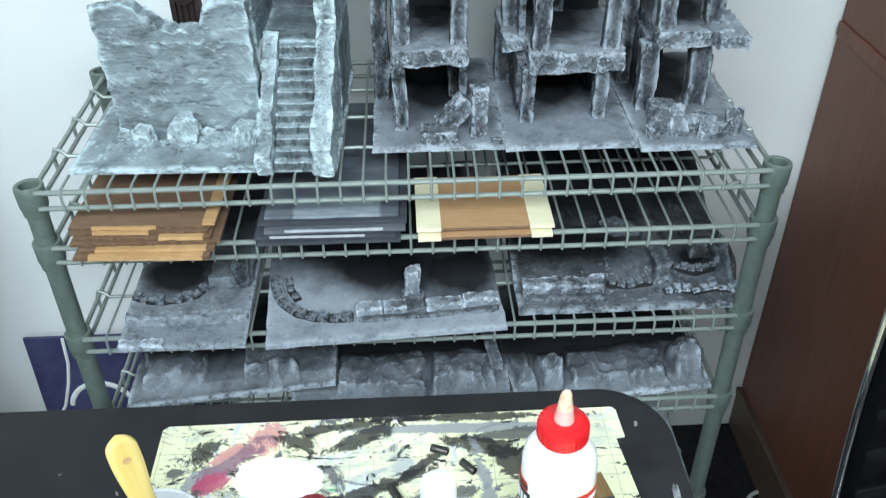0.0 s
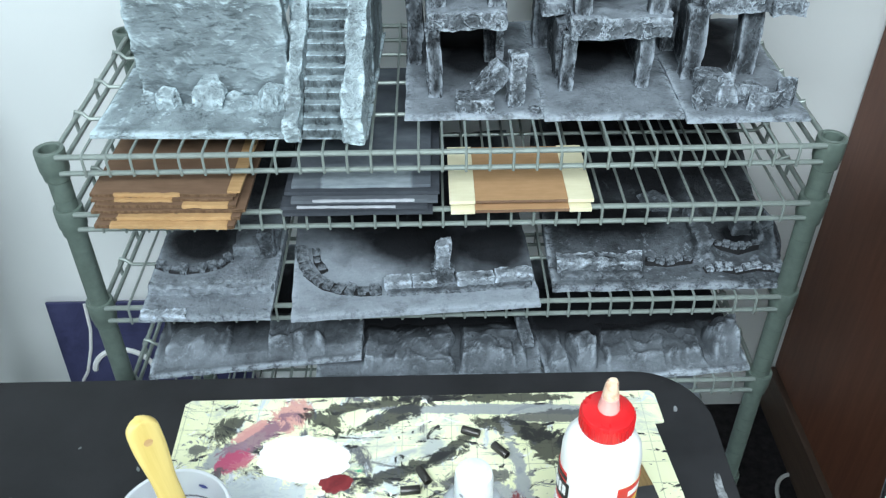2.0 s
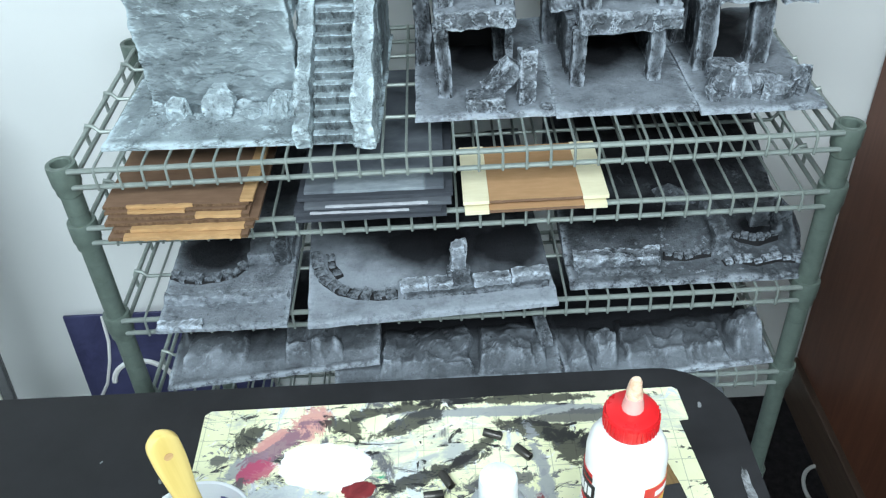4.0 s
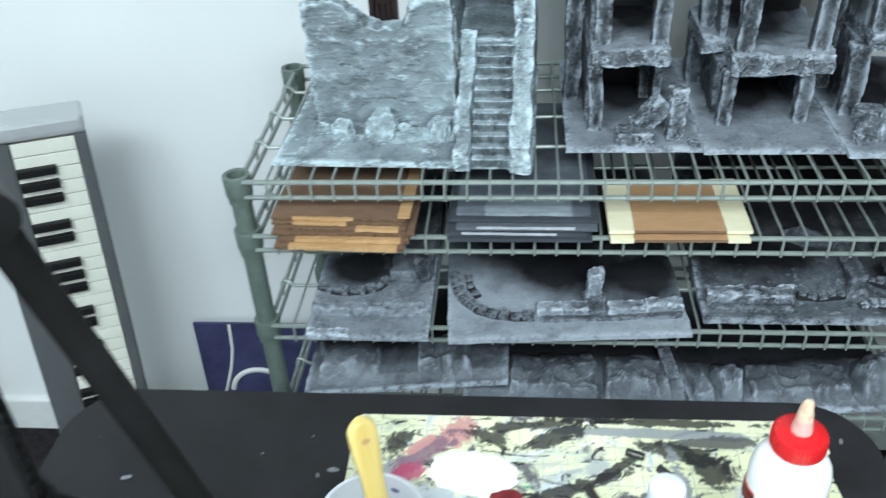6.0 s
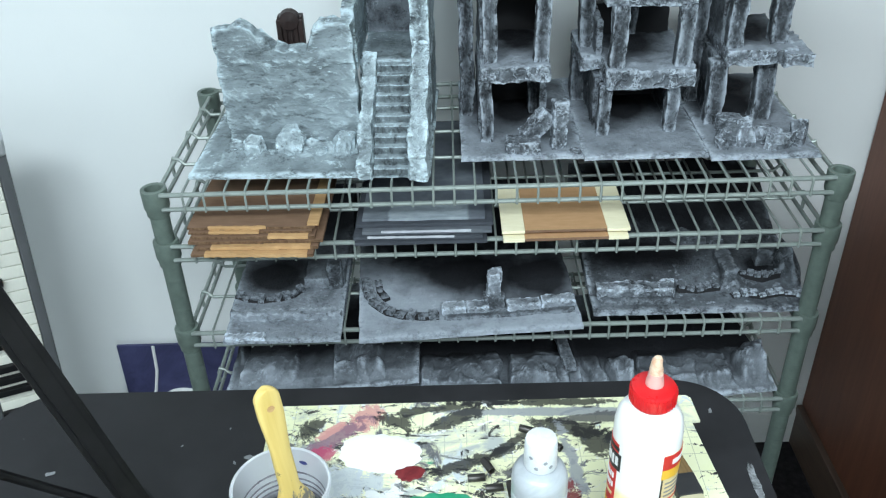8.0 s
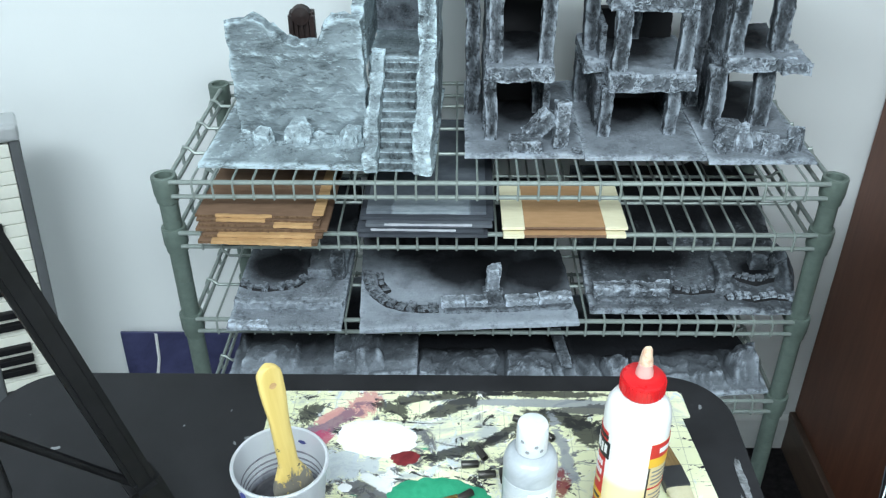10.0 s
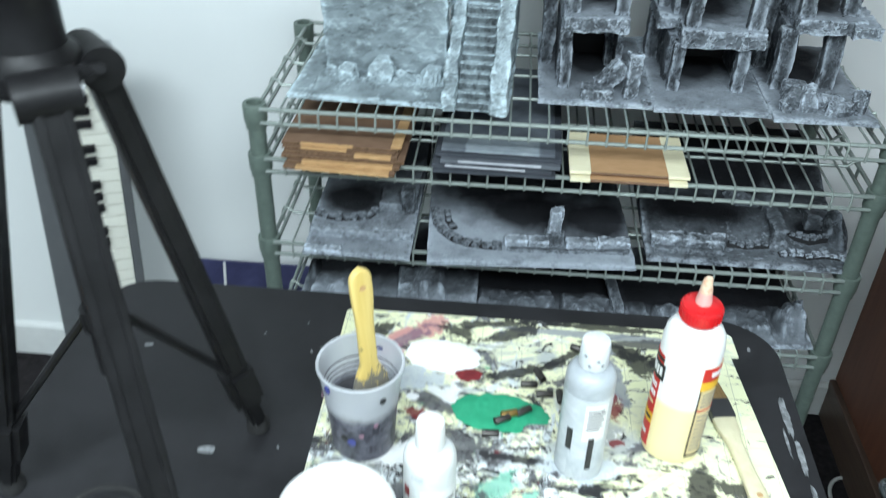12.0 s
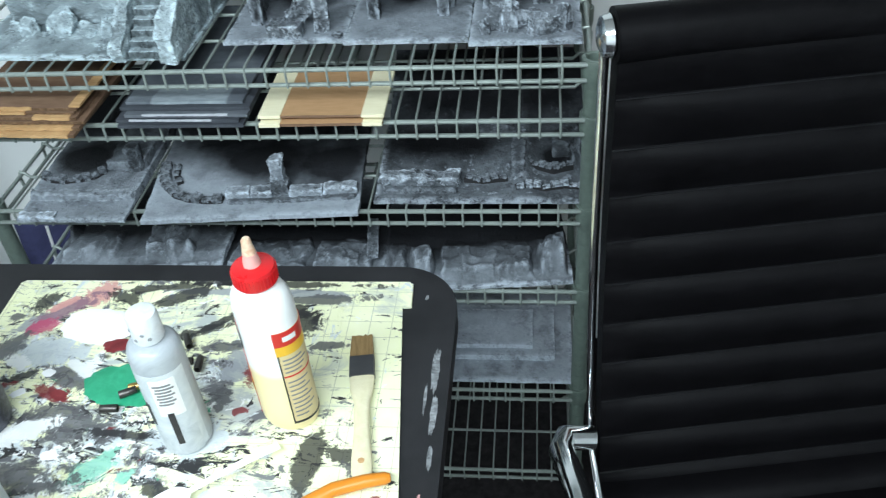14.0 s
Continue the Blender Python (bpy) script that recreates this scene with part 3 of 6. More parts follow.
part("shelf", box(0.0225, 0.4995, 0.06, 0.254, 1.46, 1.482, 0.0015), BROWN_WOOD, cab)
part("door", box(0.003, 0.519, -0.212, -0.192, 0.115, 0.905, 0.002), BROWN_WOOD, cab)
part("plinth", box(-0.012, 0.522, -0.19, 0.265, 0.0, 0.108, 0.004), BROWN_TRIM, cab, "brown skirting board along its foot")

crate = thing("wooden_box", 0.80, 0.105, 0.935, "low orange-brown wooden box on the cabinet's worktop", "box")
part("bottom", box(-0.088, 0.088, -0.098, 0.098, 0.0005, 0.008), ORANGE_WOOD, crate)
for s in (-1, 1):
    part("side", box(s * 0.082 - 0.006, s * 0.082 + 0.006, -0.100, 0.100, 0.0085, 0.060, 0.0015), ORANGE_WOOD, crate)
    part("end", box(-0.0755, 0.0755, s * 0.094 - 0.006, s * 0.094 + 0.006, 0.0085, 0.060, 0.0015), ORANGE_WOOD, crate)
part("lid", box(-0.090, 0.090, -0.102, 0.102, 0.0605, 0.068, 0.002), ORANGE_WOOD, crate)

# ---------- the wire rack ----------
RX, RD = 0.4445, 0.317
SHELVES = (0.930, 0.851, 0.703, 0.550, 0.322, 0.098)
rack = thing("wire_rack", 0, 0, 0, "green epoxy-coated wire shelving rack with six shelves against the wall", "shelving rack")


def post_mesh():
    prof, z = [(0.0, 0.02), (0.0127, 0.02)], 0.03
    while z < 0.925:
        prof += [(0.0127, z - 0.0005), (0.0123, z - 0.0005), (0.0123, z + 0.0005), (0.0127, z + 0.0005)]
        z += 0.0254
    return lathe(prof + [(0.0127, 0.934), (0.0118, 0.935), (0.0108, 0.934), (0.0108, 0.90), (0, 0.90)], 20)


first = None
for x in (-RX, RX):
    for y in (0.0, RD):
        if first is None:
            first = part("post", post_mesh(), GREEN, rack, smooth=True)
            first.matrix_basis = pose(x, y, 0)
            foot = part("levelling_foot", lathe([(0, 0), (0.014, 0), (0.016, 0.004), (0.012, 0.009), (0.006, 0.010), (0.006, 0.03), (0, 0.03)], 16), BLACK_PL, first)
        else:
            p = again(first, pose(x, y, 0))
            again(foot, pose(0, 0, 0), p)


def rail_mesh(n):
    if n < 2:
        return tube([(-RX + 0.01, 0, 0), (RX - 0.01, 0, 0)], (0.0034, 0.0031)[n], 8)
    return tube([(0, 0.012, 0), (0, RD - 0.012, 0)], (0.0032, 0.003)[n - 2], 8)


def bar_mesh():
    e = RX - 0.006
    return tube([(-e - 0.004, 0, -0.022), (-e - 0.0045, 0, -0.004), (-e - 0.001, 0, 0.0052), (-e + 0.006, 0, 0.003), (-e + 0.014, 0, -0.005), (e - 0.014, 0, -0.005), (e - 0.006, 0, 0.003), (e + 0.001, 0, 0.0052), (e + 0.0045, 0, -0.004), (e + 0.004, 0, -0.022)], 0.0026, 8)


def wire_mesh():
    f, b = -0.0125, RD + 0.0125
    return tube([(0, f - 0.0035, -0.024), (0, f - 0.0040, -0.004), (0, f - 0.002, 0.0025), (0, f + 0.004, 0.0038), (0, RD / 2, 0.0030), (0, b - 0.004, 0.0038), (0, b + 0.002, 0.0025), (0, b + 0.004, -0.004), (0, b + 0.0035, -0.024)], 0.0017, 6)


def collar_mesh():
    return lathe([(0.0129, -0.034), (0.0150, -0.034), (0.0152, -0.026), (0.0168, -0.022), (0.0172, 0.002), (0.0166, 0.0042), (0.0129, 0.0042)], 24)


SPOTS = {
    "rail_top": [(0, y, 0) for y in (-0.012, RD + 0.012)], "rail_low": [(0, y, -0.0215) for y in (-0.012, RD + 0.012)],
    "end_top": [(x, 0, 0) for x in (-RX + 0.006, RX - 0.006)], "end_low": [(x, 0, -0.0215) for x in (-RX + 0.006, RX - 0.006)],
    "bar": [(0, y, 0) for y in (0.083, 0.165, 0.247)], "wire": [(-0.4035 + 0.0269 * i, 0, 0) for i in range(31)],
    "collar": [(x, y, 0) for x in (-RX, RX) for y in (0, RD)],
}
MAKE = {"rail_top": ("long_rail", lambda: rail_mesh(0), RAIL), "rail_low": ("long_rail", lambda: rail_mesh(1), RAIL), "end_top": ("end_rail", lambda: rail_mesh(2), RAIL),
        "end_low": ("end_rail", lambda: rail_mesh(3), RAIL), "bar": ("support_bar", bar_mesh, RAIL), "wire": ("cross_wire", wire_mesh, RAIL), "collar": ("collar", collar_mesh, GREEN)}
meshes = {}
for z in SHELVES:
    sh = new("shelf")
    sh.parent = rack
    sh.matrix_basis = pose(0, 0, z)
    for kind, places in SPOTS.items():
        for spot in places:
            if kind not in meshes:
                nm, mk, mt = MAKE[kind]
                meshes[kind] = part(nm, mk(), mt, sh, smooth=True)
                meshes[kind].matrix_basis = pose(*spot)
            else:
                again(meshes[kind], pose(*spot), sh)
TOP = [z + 0.0056 for z in SHELVES]

# ---------- the folding table ----------
TZ = 0.74
table = thing("folding_table", 0, 0, 0, "black plastic folding table with rounded corners and paint flecks", "table")
TX0, TX1, TY0, TY1 = -0.618, 0.280, -0.83, -0.174
part("tabletop", slab(rounded(TX0, TX1, TY0, TY1, 0.075, 10), TZ - 0.032, TZ, 0.006, 3), TABLE, table)
part("rim", slab(rounded(TX0 + 0.012, TX1 - 0.012, TY0 + 0.012, TY1 - 0.012, 0.065, 8), TZ - 0.05, TZ - 0.0325), BLACK_PL, table)
for x in (TX0 + 0.12, TX1 - 0.12):
    part("leg", tube([(x, TY0 + 0.06, 0.0), (x, TY0 + 0.06, TZ - 0.075), (x, TY0 + 0.085, TZ - 0.051), (x, TY1 - 0.085, TZ - 0.051), (x, TY1 - 0.06, TZ - 0.075), (x, TY1 - 0.06, 0.0)], 0.0125, 12), BLACK_PL, table, smooth=True)

# ---------- the cutting mat ----------
mat_thing = thing("cutting_mat", 0, 0, TZ, "pale yellow cutting mat covered in streaks of dried paint", "cutting mat")
MT = 0.004
out = [(-0.310, -0.775), (0.212, -0.775), (0.1855, -0.237), (0.1965, -0.236), (0.1965, -0.197), (0.192, -0.1925), (-0.279, -0.1835), (-0.2850, -0.189)]
part("sheet", slab([laid(*p) for p in out], 0.0, MT, 0.0008, 1), CUTMAT, mat_thing)


def blob(name, x, y, w, d, seed, mat, turn=0.0, ragged=0.35, h=0.0012, label=""):
    """A dried puddle of paint with a ragged edge."""
    bm, n = bmesh.new(), 72
    c, s = math.cos(radians(turn)), math.sin(radians(turn))
    rings = []
    for k, (f, z) in enumerate(((1.0, 0.0001), (0.93, 0.8), (0.6, 1.0), (0.25, 0.9))):
        ring = []
        for i in range(n):
            a = 2 * math.pi * i / n
            q = Vector((math.cos(a) * 1.1, math.sin(a) * 1.1, seed * 3.7))
            g = 1 + ragged * (noise.noise(q) + 0.7 * noise.noise(q * 2.7) + 0.4 * noise.noise(q * 7))
            px, py = 0.5 * w * g * f * math.cos(a), 0.5 * d * g * f * math.sin(a)
            ring.append(bm.verts.new((x + c * px - s * py, y + s * px + c * py, MT + h * z)))
        rings.append(ring)
    for a, b in zip(rings, rings[1:]):
        for i in range(n):
            bm.faces.new((a[i], a[(i + 1) % n], b[(i + 1) % n], b[i]))
    bm.faces.new(rings[-1])
    return part(name, bm, mat, mat_thing, label, smooth=True)


P_WHITE = paint_mat("white_paint", (0.88, 0.88, 0.88), (0.93, 0.93, 0.93))
P_GREEN = paint_mat("green_paint", (0.012, 0.27, 0.135), (0.035, 0.35, 0.19))
P_RED = paint_mat("dark_red_paint", (0.14, 0.010, 0.014), (0.26, 0.03, 0.035))
P_PINK = paint_mat("pink_paint", (0.50, 0.22, 0.22), (0.62, 0.36, 0.33), 35)
P_PURPLE = paint_mat("purple_paint", (0.20, 0.11, 0.16), (0.38, 0.24, 0.28), 35)
P_ROSE = paint_mat("crimson_paint", (0.36, 0.06, 0.13), (0.55, 0.20, 0.26), 40)
P_BLACK = paint_mat("black_paint", (0.014, 0.014, 0.015), (0.04, 0.04, 0.042))
P_GREY = paint_mat("grey_paint", (0.22, 0.235, 0.25), (0.34, 0.36, 0.38), 30)
P_PALE = paint_mat("pale_grey_paint", (0.42, 0.46, 0.49), (0.60, 0.63, 0.65), 45)
BLOBS = (
    ("paint_puddle", -0.160, -0.268, 0.092, 0.058, 13, P_WHITE, -8, 0.14), ("paint_puddle", -0.128, -0.299, 0.030, 0.020, 14, P_RED, 10, 0.25),
    ("paint_puddle", -0.095, -0.362, 0.105, 0.062, 15, P_GREEN, -5, 0.22), ("paint_puddle", -0.172, -0.373, 0.030, 0.013, 16, P_RED, -25, 0.3),
    ("paint_puddle", -0.192, -0.342, 0.015, 0.012, 22, P_WHITE, 0, 0.2), ("paint_puddle", -0.215, -0.372, 0.018, 0.010, 23, P_WHITE, 30, 0.3), ("paint_puddle", -0.150, -0.455, 0.020, 0.012, 24, P_WHITE, 10, 0.3),
)
for i, (nm, x, y, w, d, seed, pm, turn, rag) in enumerate(BLOBS):
    blob(nm, *laid(x, y), w * 1.03, d * 1.03, seed, pm, turn, rag, 0.0008 + 0.00003 * i)


# ---------- scenery on the rack ----------
def stones(parent, rows, mat, name="stone", cuts=4):
    for i, (x, y, z, sx, sy, sz, *lean) in enumerate(rows):
        part(name, rock(x, y, z, sx, sy, sz, i * 3 + int(1000 * abs(x)) + int(700 * sy), cuts, lean=lean[0] if lean else (0, 0, 0)), mat, parent, smooth=False)


def plate(x0, x1, y0, y1, thick, seed, step=0.006, amp=0.0012, bump=None):
    """A scenery base: a thin sheet with an uneven top; bump(x, y) adds height."""
    bm = bmesh.new()
    nx, ny = max(2, round((x1 - x0) / step)), max(2, round((y1 - y0) / step))
    hi = []
    for j in range(ny + 1):
        row = []
        for i in range(nx + 1):
            x, y = x0 + (x1 - x0) * i / nx, y0 + (y1 - y0) * j / ny
            q = Vector((x * 25 + seed, y * 25, seed * 2.1))
            edge = min(i, j, nx - i, ny - j)
            h = thick + amp * (noise.noise(q) + 0.6 * noise.noise(q * 3.3))
            h += bump(x, y) if bump else 0
            wob = 0.0016 * noise.noise(q * 1.9 + Vector((9, 9, 9))) if edge == 0 else 0
            row.append(bm.verts.new((x + wob, y + wob, h - (0.0012 if edge == 0 else 0))))
        hi.append(row)
    for j in range(ny):
        for i in range(nx):
            bm.faces.new((hi[j][i], hi[j][i + 1], hi[j + 1][i + 1], hi[j + 1][i]))
    rim = hi[0] + [r[-1] for r in hi[1:]] + hi[-1][-2::-1] + [r[0] for r in hi[-2:0:-1]]
    lo = [bm.verts.new((v.co.x, v.co.y, 0.0)) for v in rim]
    for k in range(len(rim)):
        n = (k + 1) % len(rim)
        bm.faces.new((lo[k], lo[n], rim[n], rim[k]))
    bm.faces.new(lo[::-1])
    return bm


def block(x0, x1, y0, y1, z0, z1, seed, step=0.006, amp=0.0022, chip=0.0025, size=0.022):
    return roughen(fine_box(x0, x1, y0, y1, z0, z1, step), amp, size, seed, chip)


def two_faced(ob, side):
    """Gives the sides of a slab or step their own material."""
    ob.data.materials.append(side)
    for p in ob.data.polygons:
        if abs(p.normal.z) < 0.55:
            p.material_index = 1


# castle wall with a stair, pale grey
T0 = TOP[0]
castle = thing("scenery_wall", -0.245, -0.009, T0, "pale grey model of a ruined castle wall with a stair", "scenery model", turn=-2)


def local(bm, dx=0.255, dy=0.0, dz=0.0):
    for v in bm.verts:
        v.co += Vector((dx, dy, dz))
    return bm


part("base", local(plate(-0.413, -0.095, 0.022, 0.30, 0.006, 1.0, 0.006, 0.0012, lambda x, y: 0.016 * max(0, 1 - abs(y - 0.088) / 0.045) * (0.75 + 0.9 * noise.noise(Vector((x * 55, y * 50, 2.0)))) if -0.38 < x < -0.19 else 0)), PALE_T, castle, smooth=True)


def castle_wall():
    bm = fine_box(-0.374, -0.193, 0.103, 0.130, 0.004, 0.185, 0.0042)
    for v in bm.verts:
        x, f = v.co.x, v.co.z / 0.185
        q = Vector((x * 60, v.co.y * 20, 3.0))
        top = 0.174 + 0.004 * noise.noise(q)
        if -0.352 < x < -0.322:
            top = 0.182 - 0.5 * abs(x + 0.342)
        elif -0.322 <= x < -0.300:
            top = 0.168 - 0.7 * (x + 0.322) + 0.004 * noise.noise(q * 2)
        elif -0.300 <= x < -0.252:
            top = 0.148 - 0.25 * (x + 0.300) * (1 if x < -0.28 else 0.6) + 0.005 * noise.noise(q * 2.5)
        elif -0.252 <= x < -0.236:
            top = 0.146 + 2.0 * (x + 0.252)
        elif x >= -0.236:
            top = 0.179 + 0.004 * noise.noise(q)
        v.co.z = 0.004 + (top - 0.004) * f
        # bulging face above the joint
        if v.co.z > 0.126:
            v.co.y -= 0.0022
    return roughen(roughen(roughen(bm, 0.0035, 0.06, 4.0), 0.0034, 0.020, 2.0, 0.004), 0.0016, 0.008, 6.0)


part("wall", local(castle_wall()), PALE_T, castle, smooth=True)
SZ, RISE, RUN = 0.012, 0.0094, 0.0118
for i in range(11):
    y = 0.018 + RUN * i
    two_faced(part("step", local(roughen(fine_box(-0.168, -0.121, y, 0.155, 0.005 + RISE * i, 0.005 + RISE * (i + 1), 0.0031), 0.0014, 0.010, i + 3.0, 0.0012)), STEP_T, castle, smooth=True), RISER_SHADE_T)


def stringer(x0, x1, seed, top_extra):
    bm = fine_box(x0, x1, 0.006, 0.15, 0.004, 0.13, 0.0048)
    for v in bm.verts:
        f = (v.co.z - 0.004) / 0.126
        top = 0.026 + top_extra + 0.098 * (v.co.y - 0.006) / 0.144
        v.co.z = 0.004 + f * top
    return roughen(roughen(bm, 0.0050, 0.024, seed, 0.004), 0.0018, 0.008, seed + 3)


part("stringer", local(stringer(-0.187, -0.169, 5.0, -0.006)), PALE_CHIP, castle, smooth=True)
part("stringer", local(stringer(-0.121, -0.098, 6.0, 0.010)), PALE_CHIP, castle, smooth=True)
part("landing", local(block(-0.193, -0.097, 0.149, 0.298, 0.003, 0.112, 7.0)), PALE_T, castle, smooth=True)
part("side_wall", local(block(-0.122, -0.097, 0.150, 0.292, 0.108, 0.30, 8.0)), PALE_CHIP, castle, smooth=True)
part("back_wall", local(block(-0.196, -0.119, 0.262, 0.290, 0.108, 0.30, 9.0)), GREY_T, castle, smooth=True)
part("side_wall", local(block(-0.210, -0.192, 0.128, 0.290, 0.108, 0.19, 9.5)), PALE_T, castle, smooth=True)
stones(castle, [(-0.335 + 0.255, 0.078, 0.004, 0.034, 0.030, 0.034), (-0.312 + 0.255, 0.075, 0.004, 0.022, 0.02, 0.016), (-0.283 + 0.255, 0.083, 0.004, 0.040, 0.03, 0.042), (-0.250 + 0.255, 0.078, 0.004, 0.03, 0.02, 0.018), (-0.216 + 0.255, 0.080, 0.004, 0.036, 0.034, 0.036), (-0.365 + 0.255, 0.085, 0.004, 0.022, 0.02, 0.014)], PALE_CHIP)

gate = thing("miniature_gate", -0.282, 0.228, T0 + 0.006, "dark brown miniature arched gate standing behind the scenery wall", "miniature")
GATE = wood_mat("dark_stained_wood", (0.012, 0.007, 0.006), (0.035, 0.020, 0.018), 0.5)
part("plank", box(-0.018, 0.018, 0.0, 0.016, 0.0, 0.140, 0.002), GATE, gate)
part("arch", lathe([(0, -0.004), (0.0135, -0.004), (0.0155, 0.0), (0.0135, 0.011), (0, 0.013)], 20), GATE, gate).matrix_basis = pose(0, 0.004, 0.135, 90, 0, 0)
for x in (-0.0155, 0.0155):
    part("jamb", box(x - 0.0035, x + 0.0035, -0.006, 0.002, 0.0, 0.136, 0.001), GATE, gate)
for x in (-0.008, 0.0, 0.008):
    part("slat", box(x - 0.0025, x + 0.0025, -0.004, 0.0, 0.01, 0.131, 0.0008), GATE, gate)


# ruined towers, dark grey
def tower(name, ox, label, base, slabs, pillars, walls, rocks):
    t = thing(name, ox, 0.006, T0, label, "scenery model", "ruined towers")
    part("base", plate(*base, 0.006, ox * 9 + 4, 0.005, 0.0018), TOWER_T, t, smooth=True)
    for i, (x0, x1, y0, y1, z, th) in enumerate(slabs):
        bm = fine_box(x0, x1, y0, y1, z - th, z, 0.0042)
        two_faced(part("floor_slab", roughen(bm, 0.0030, 0.013, ox * 5 + i, 0.005), TOWER_T, t, smooth=True), CHIP_T)
    for i, (x, y, z0, z1, w, d) in enumerate(pillars):
        bm = fine_box(x - w / 2, x + w / 2, y - d / 2, y + d / 2, z0, z1, 0.0045)
        k = ox * 11 + i
        for v in bm.verts:
            v.co.x += 0.004 * noise.noise(Vector((v.co.z * 14, k, 0)))
        part("pillar", roughen(bm, 0.0017, 0.016, k, 0.0032), PILLAR_T, t, smooth=True)
    # Inner panels are black and dark: spray, with the storeys' shade in the colour.
    for i, (x0, x1, y0, y1, z0, z1, m) in enumerate(walls):
        part("wall_panel", block(x0, x1, y0, y1, z0, z1, ox * 3 + i, 0.007), m, t, smooth=True)
    stones(t, rocks, ROCK_T)
    return t


fallen = tower("scenery_tower", 0.043, "dark grey ruined tower model with a fallen pillar",
      (-0.086, 0.078, 0.042, 0.31),
      [(-0.058, 0.034, 0.080, 0.245, 0.116, 0.022), (-0.066, 0.036, 0.09, 0.25, 0.245, 0.022)],
      [(-0.050, 0.096, 0.003, 0.096, 0.017, 0.018), (0.020, 0.19, 0.003, 0.096, 0.016, 0.02), (-0.046, 0.103, 0.114, 0.224, 0.019, 0.018), (0.024, 0.103, 0.114, 0.224, 0.020, 0.018), (-0.074, 0.19, 0.003, 0.26, 0.020, 0.028)],
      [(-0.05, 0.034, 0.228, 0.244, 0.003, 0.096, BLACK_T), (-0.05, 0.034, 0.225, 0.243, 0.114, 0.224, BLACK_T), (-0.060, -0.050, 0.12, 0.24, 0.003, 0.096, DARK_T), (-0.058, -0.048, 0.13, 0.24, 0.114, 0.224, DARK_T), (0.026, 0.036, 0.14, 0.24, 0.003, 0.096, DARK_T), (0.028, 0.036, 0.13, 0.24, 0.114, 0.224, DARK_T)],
      [(0.066, 0.055, 0.005, 0.02, 0.02, 0.008)])
for m, dims, k in ((pose(-0.003, 0.060, 0.004, 0, 0, -4), (0.046, 0.028, 0.019), 51.0), (pose(0.002, 0.078, 0.017, 8, 40, 12), (0.024, 0.020, 0.048), 52.0), (pose(0.045, 0.068, 0.004, -3, 2, 8), (0.020, 0.019, 0.068), 53.0)):
    a, b, c = dims
    part("pillar_piece", block(-a / 2, a / 2, -b / 2, b / 2, 0, c, k, 0.0028, 0.0022, 0.0045, 0.012), ROCK_T, fallen, smooth=True).matrix_basis = m
tower("scenery_tower", 0.203, "dark grey two-storey ruined tower model with open floors",
      (-0.082, 0.082, 0.036, 0.31),
      [(-0.050, 0.068, 0.092, 0.250, 0.102, 0.027), (-0.078, -0.045, 0.145, 0.262, 0.102, 0.020), (-0.056, 0.062, 0.104, 0.250, 0.205, 0.022)],
      [(-0.050, 0.106, 0.003, 0.077, 0.017, 0.018), (0.044, 0.114, 0.003, 0.077, 0.017, 0.018), (-0.036, 0.108, 0.100, 0.185, 0.021, 0.018), (0.050, 0.112, 0.100, 0.185, 0.020, 0.022), (-0.066, 0.235, 0.003, 0.084, 0.022, 0.03), (-0.066, 0.2, 0.10, 0.185, 0.02, 0.03), (0.000, 0.240, 0.10, 0.186, 0.024, 0.016), (-0.038, 0.12, 0.203, 0.29, 0.02, 0.02), (0.044, 0.12, 0.203, 0.29, 0.02, 0.02)],
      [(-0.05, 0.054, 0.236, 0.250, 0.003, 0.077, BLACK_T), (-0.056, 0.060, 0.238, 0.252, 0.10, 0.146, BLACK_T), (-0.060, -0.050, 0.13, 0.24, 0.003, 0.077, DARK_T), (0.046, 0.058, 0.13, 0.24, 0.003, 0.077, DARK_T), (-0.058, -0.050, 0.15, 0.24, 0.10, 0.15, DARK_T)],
      [])
tower("scenery_tower", 0.358, "dark grey ruined tower model with a rubble wall",
      (-0.072, 0.072, 0.026, 0.31),
      [(-0.044, 0.050, 0.112, 0.258, 0.118, 0.022), (0.03, 0.068, 0.100, 0.19, 0.115, 0.019), (-0.036, 0.058, 0.125, 0.25, 0.235, 0.020)],
      [(-0.047, 0.134, 0.003, 0.098, 0.024, 0.02), (0.022, 0.146, 0.003, 0.098, 0.026, 0.022), (-0.034, 0.130, 0.116, 0.217, 0.022, 0.02), (0.030, 0.146, 0.116, 0.217, 0.024, 0.022), (-0.057, 0.22, 0.003, 0.24, 0.02, 0.03)],
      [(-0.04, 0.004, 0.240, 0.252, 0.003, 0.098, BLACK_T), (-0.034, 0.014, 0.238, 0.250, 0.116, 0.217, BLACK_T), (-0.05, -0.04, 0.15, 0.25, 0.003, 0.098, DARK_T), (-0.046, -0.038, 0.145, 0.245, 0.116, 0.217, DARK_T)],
      [(-0.042, 0.072, 0.004, 0.030, 0.030, 0.034), (-0.022, 0.060, 0.004, 0.024, 0.024, 0.042), (0.008, 0.072, 0.004, 0.046, 0.030, 0.030), (0.020, 0.052, 0.004, 0.044, 0.024, 0.026), (0.050, 0.056, 0.004, 0.024, 0.022, 0.042), (-0.028, 0.095, 0.004, 0.04, 0.03, 0.030), (-0.055, 0.055, 0.004, 0.018, 0.018, 0.020)])

# ---------- cards and boards on the second shelf ----------
T1 = TOP[1]
LIGHT_EDGE = card_mat("pale_board_edge", (0.34, 0.36, 0.40), (0.60, 0.62, 0.66))


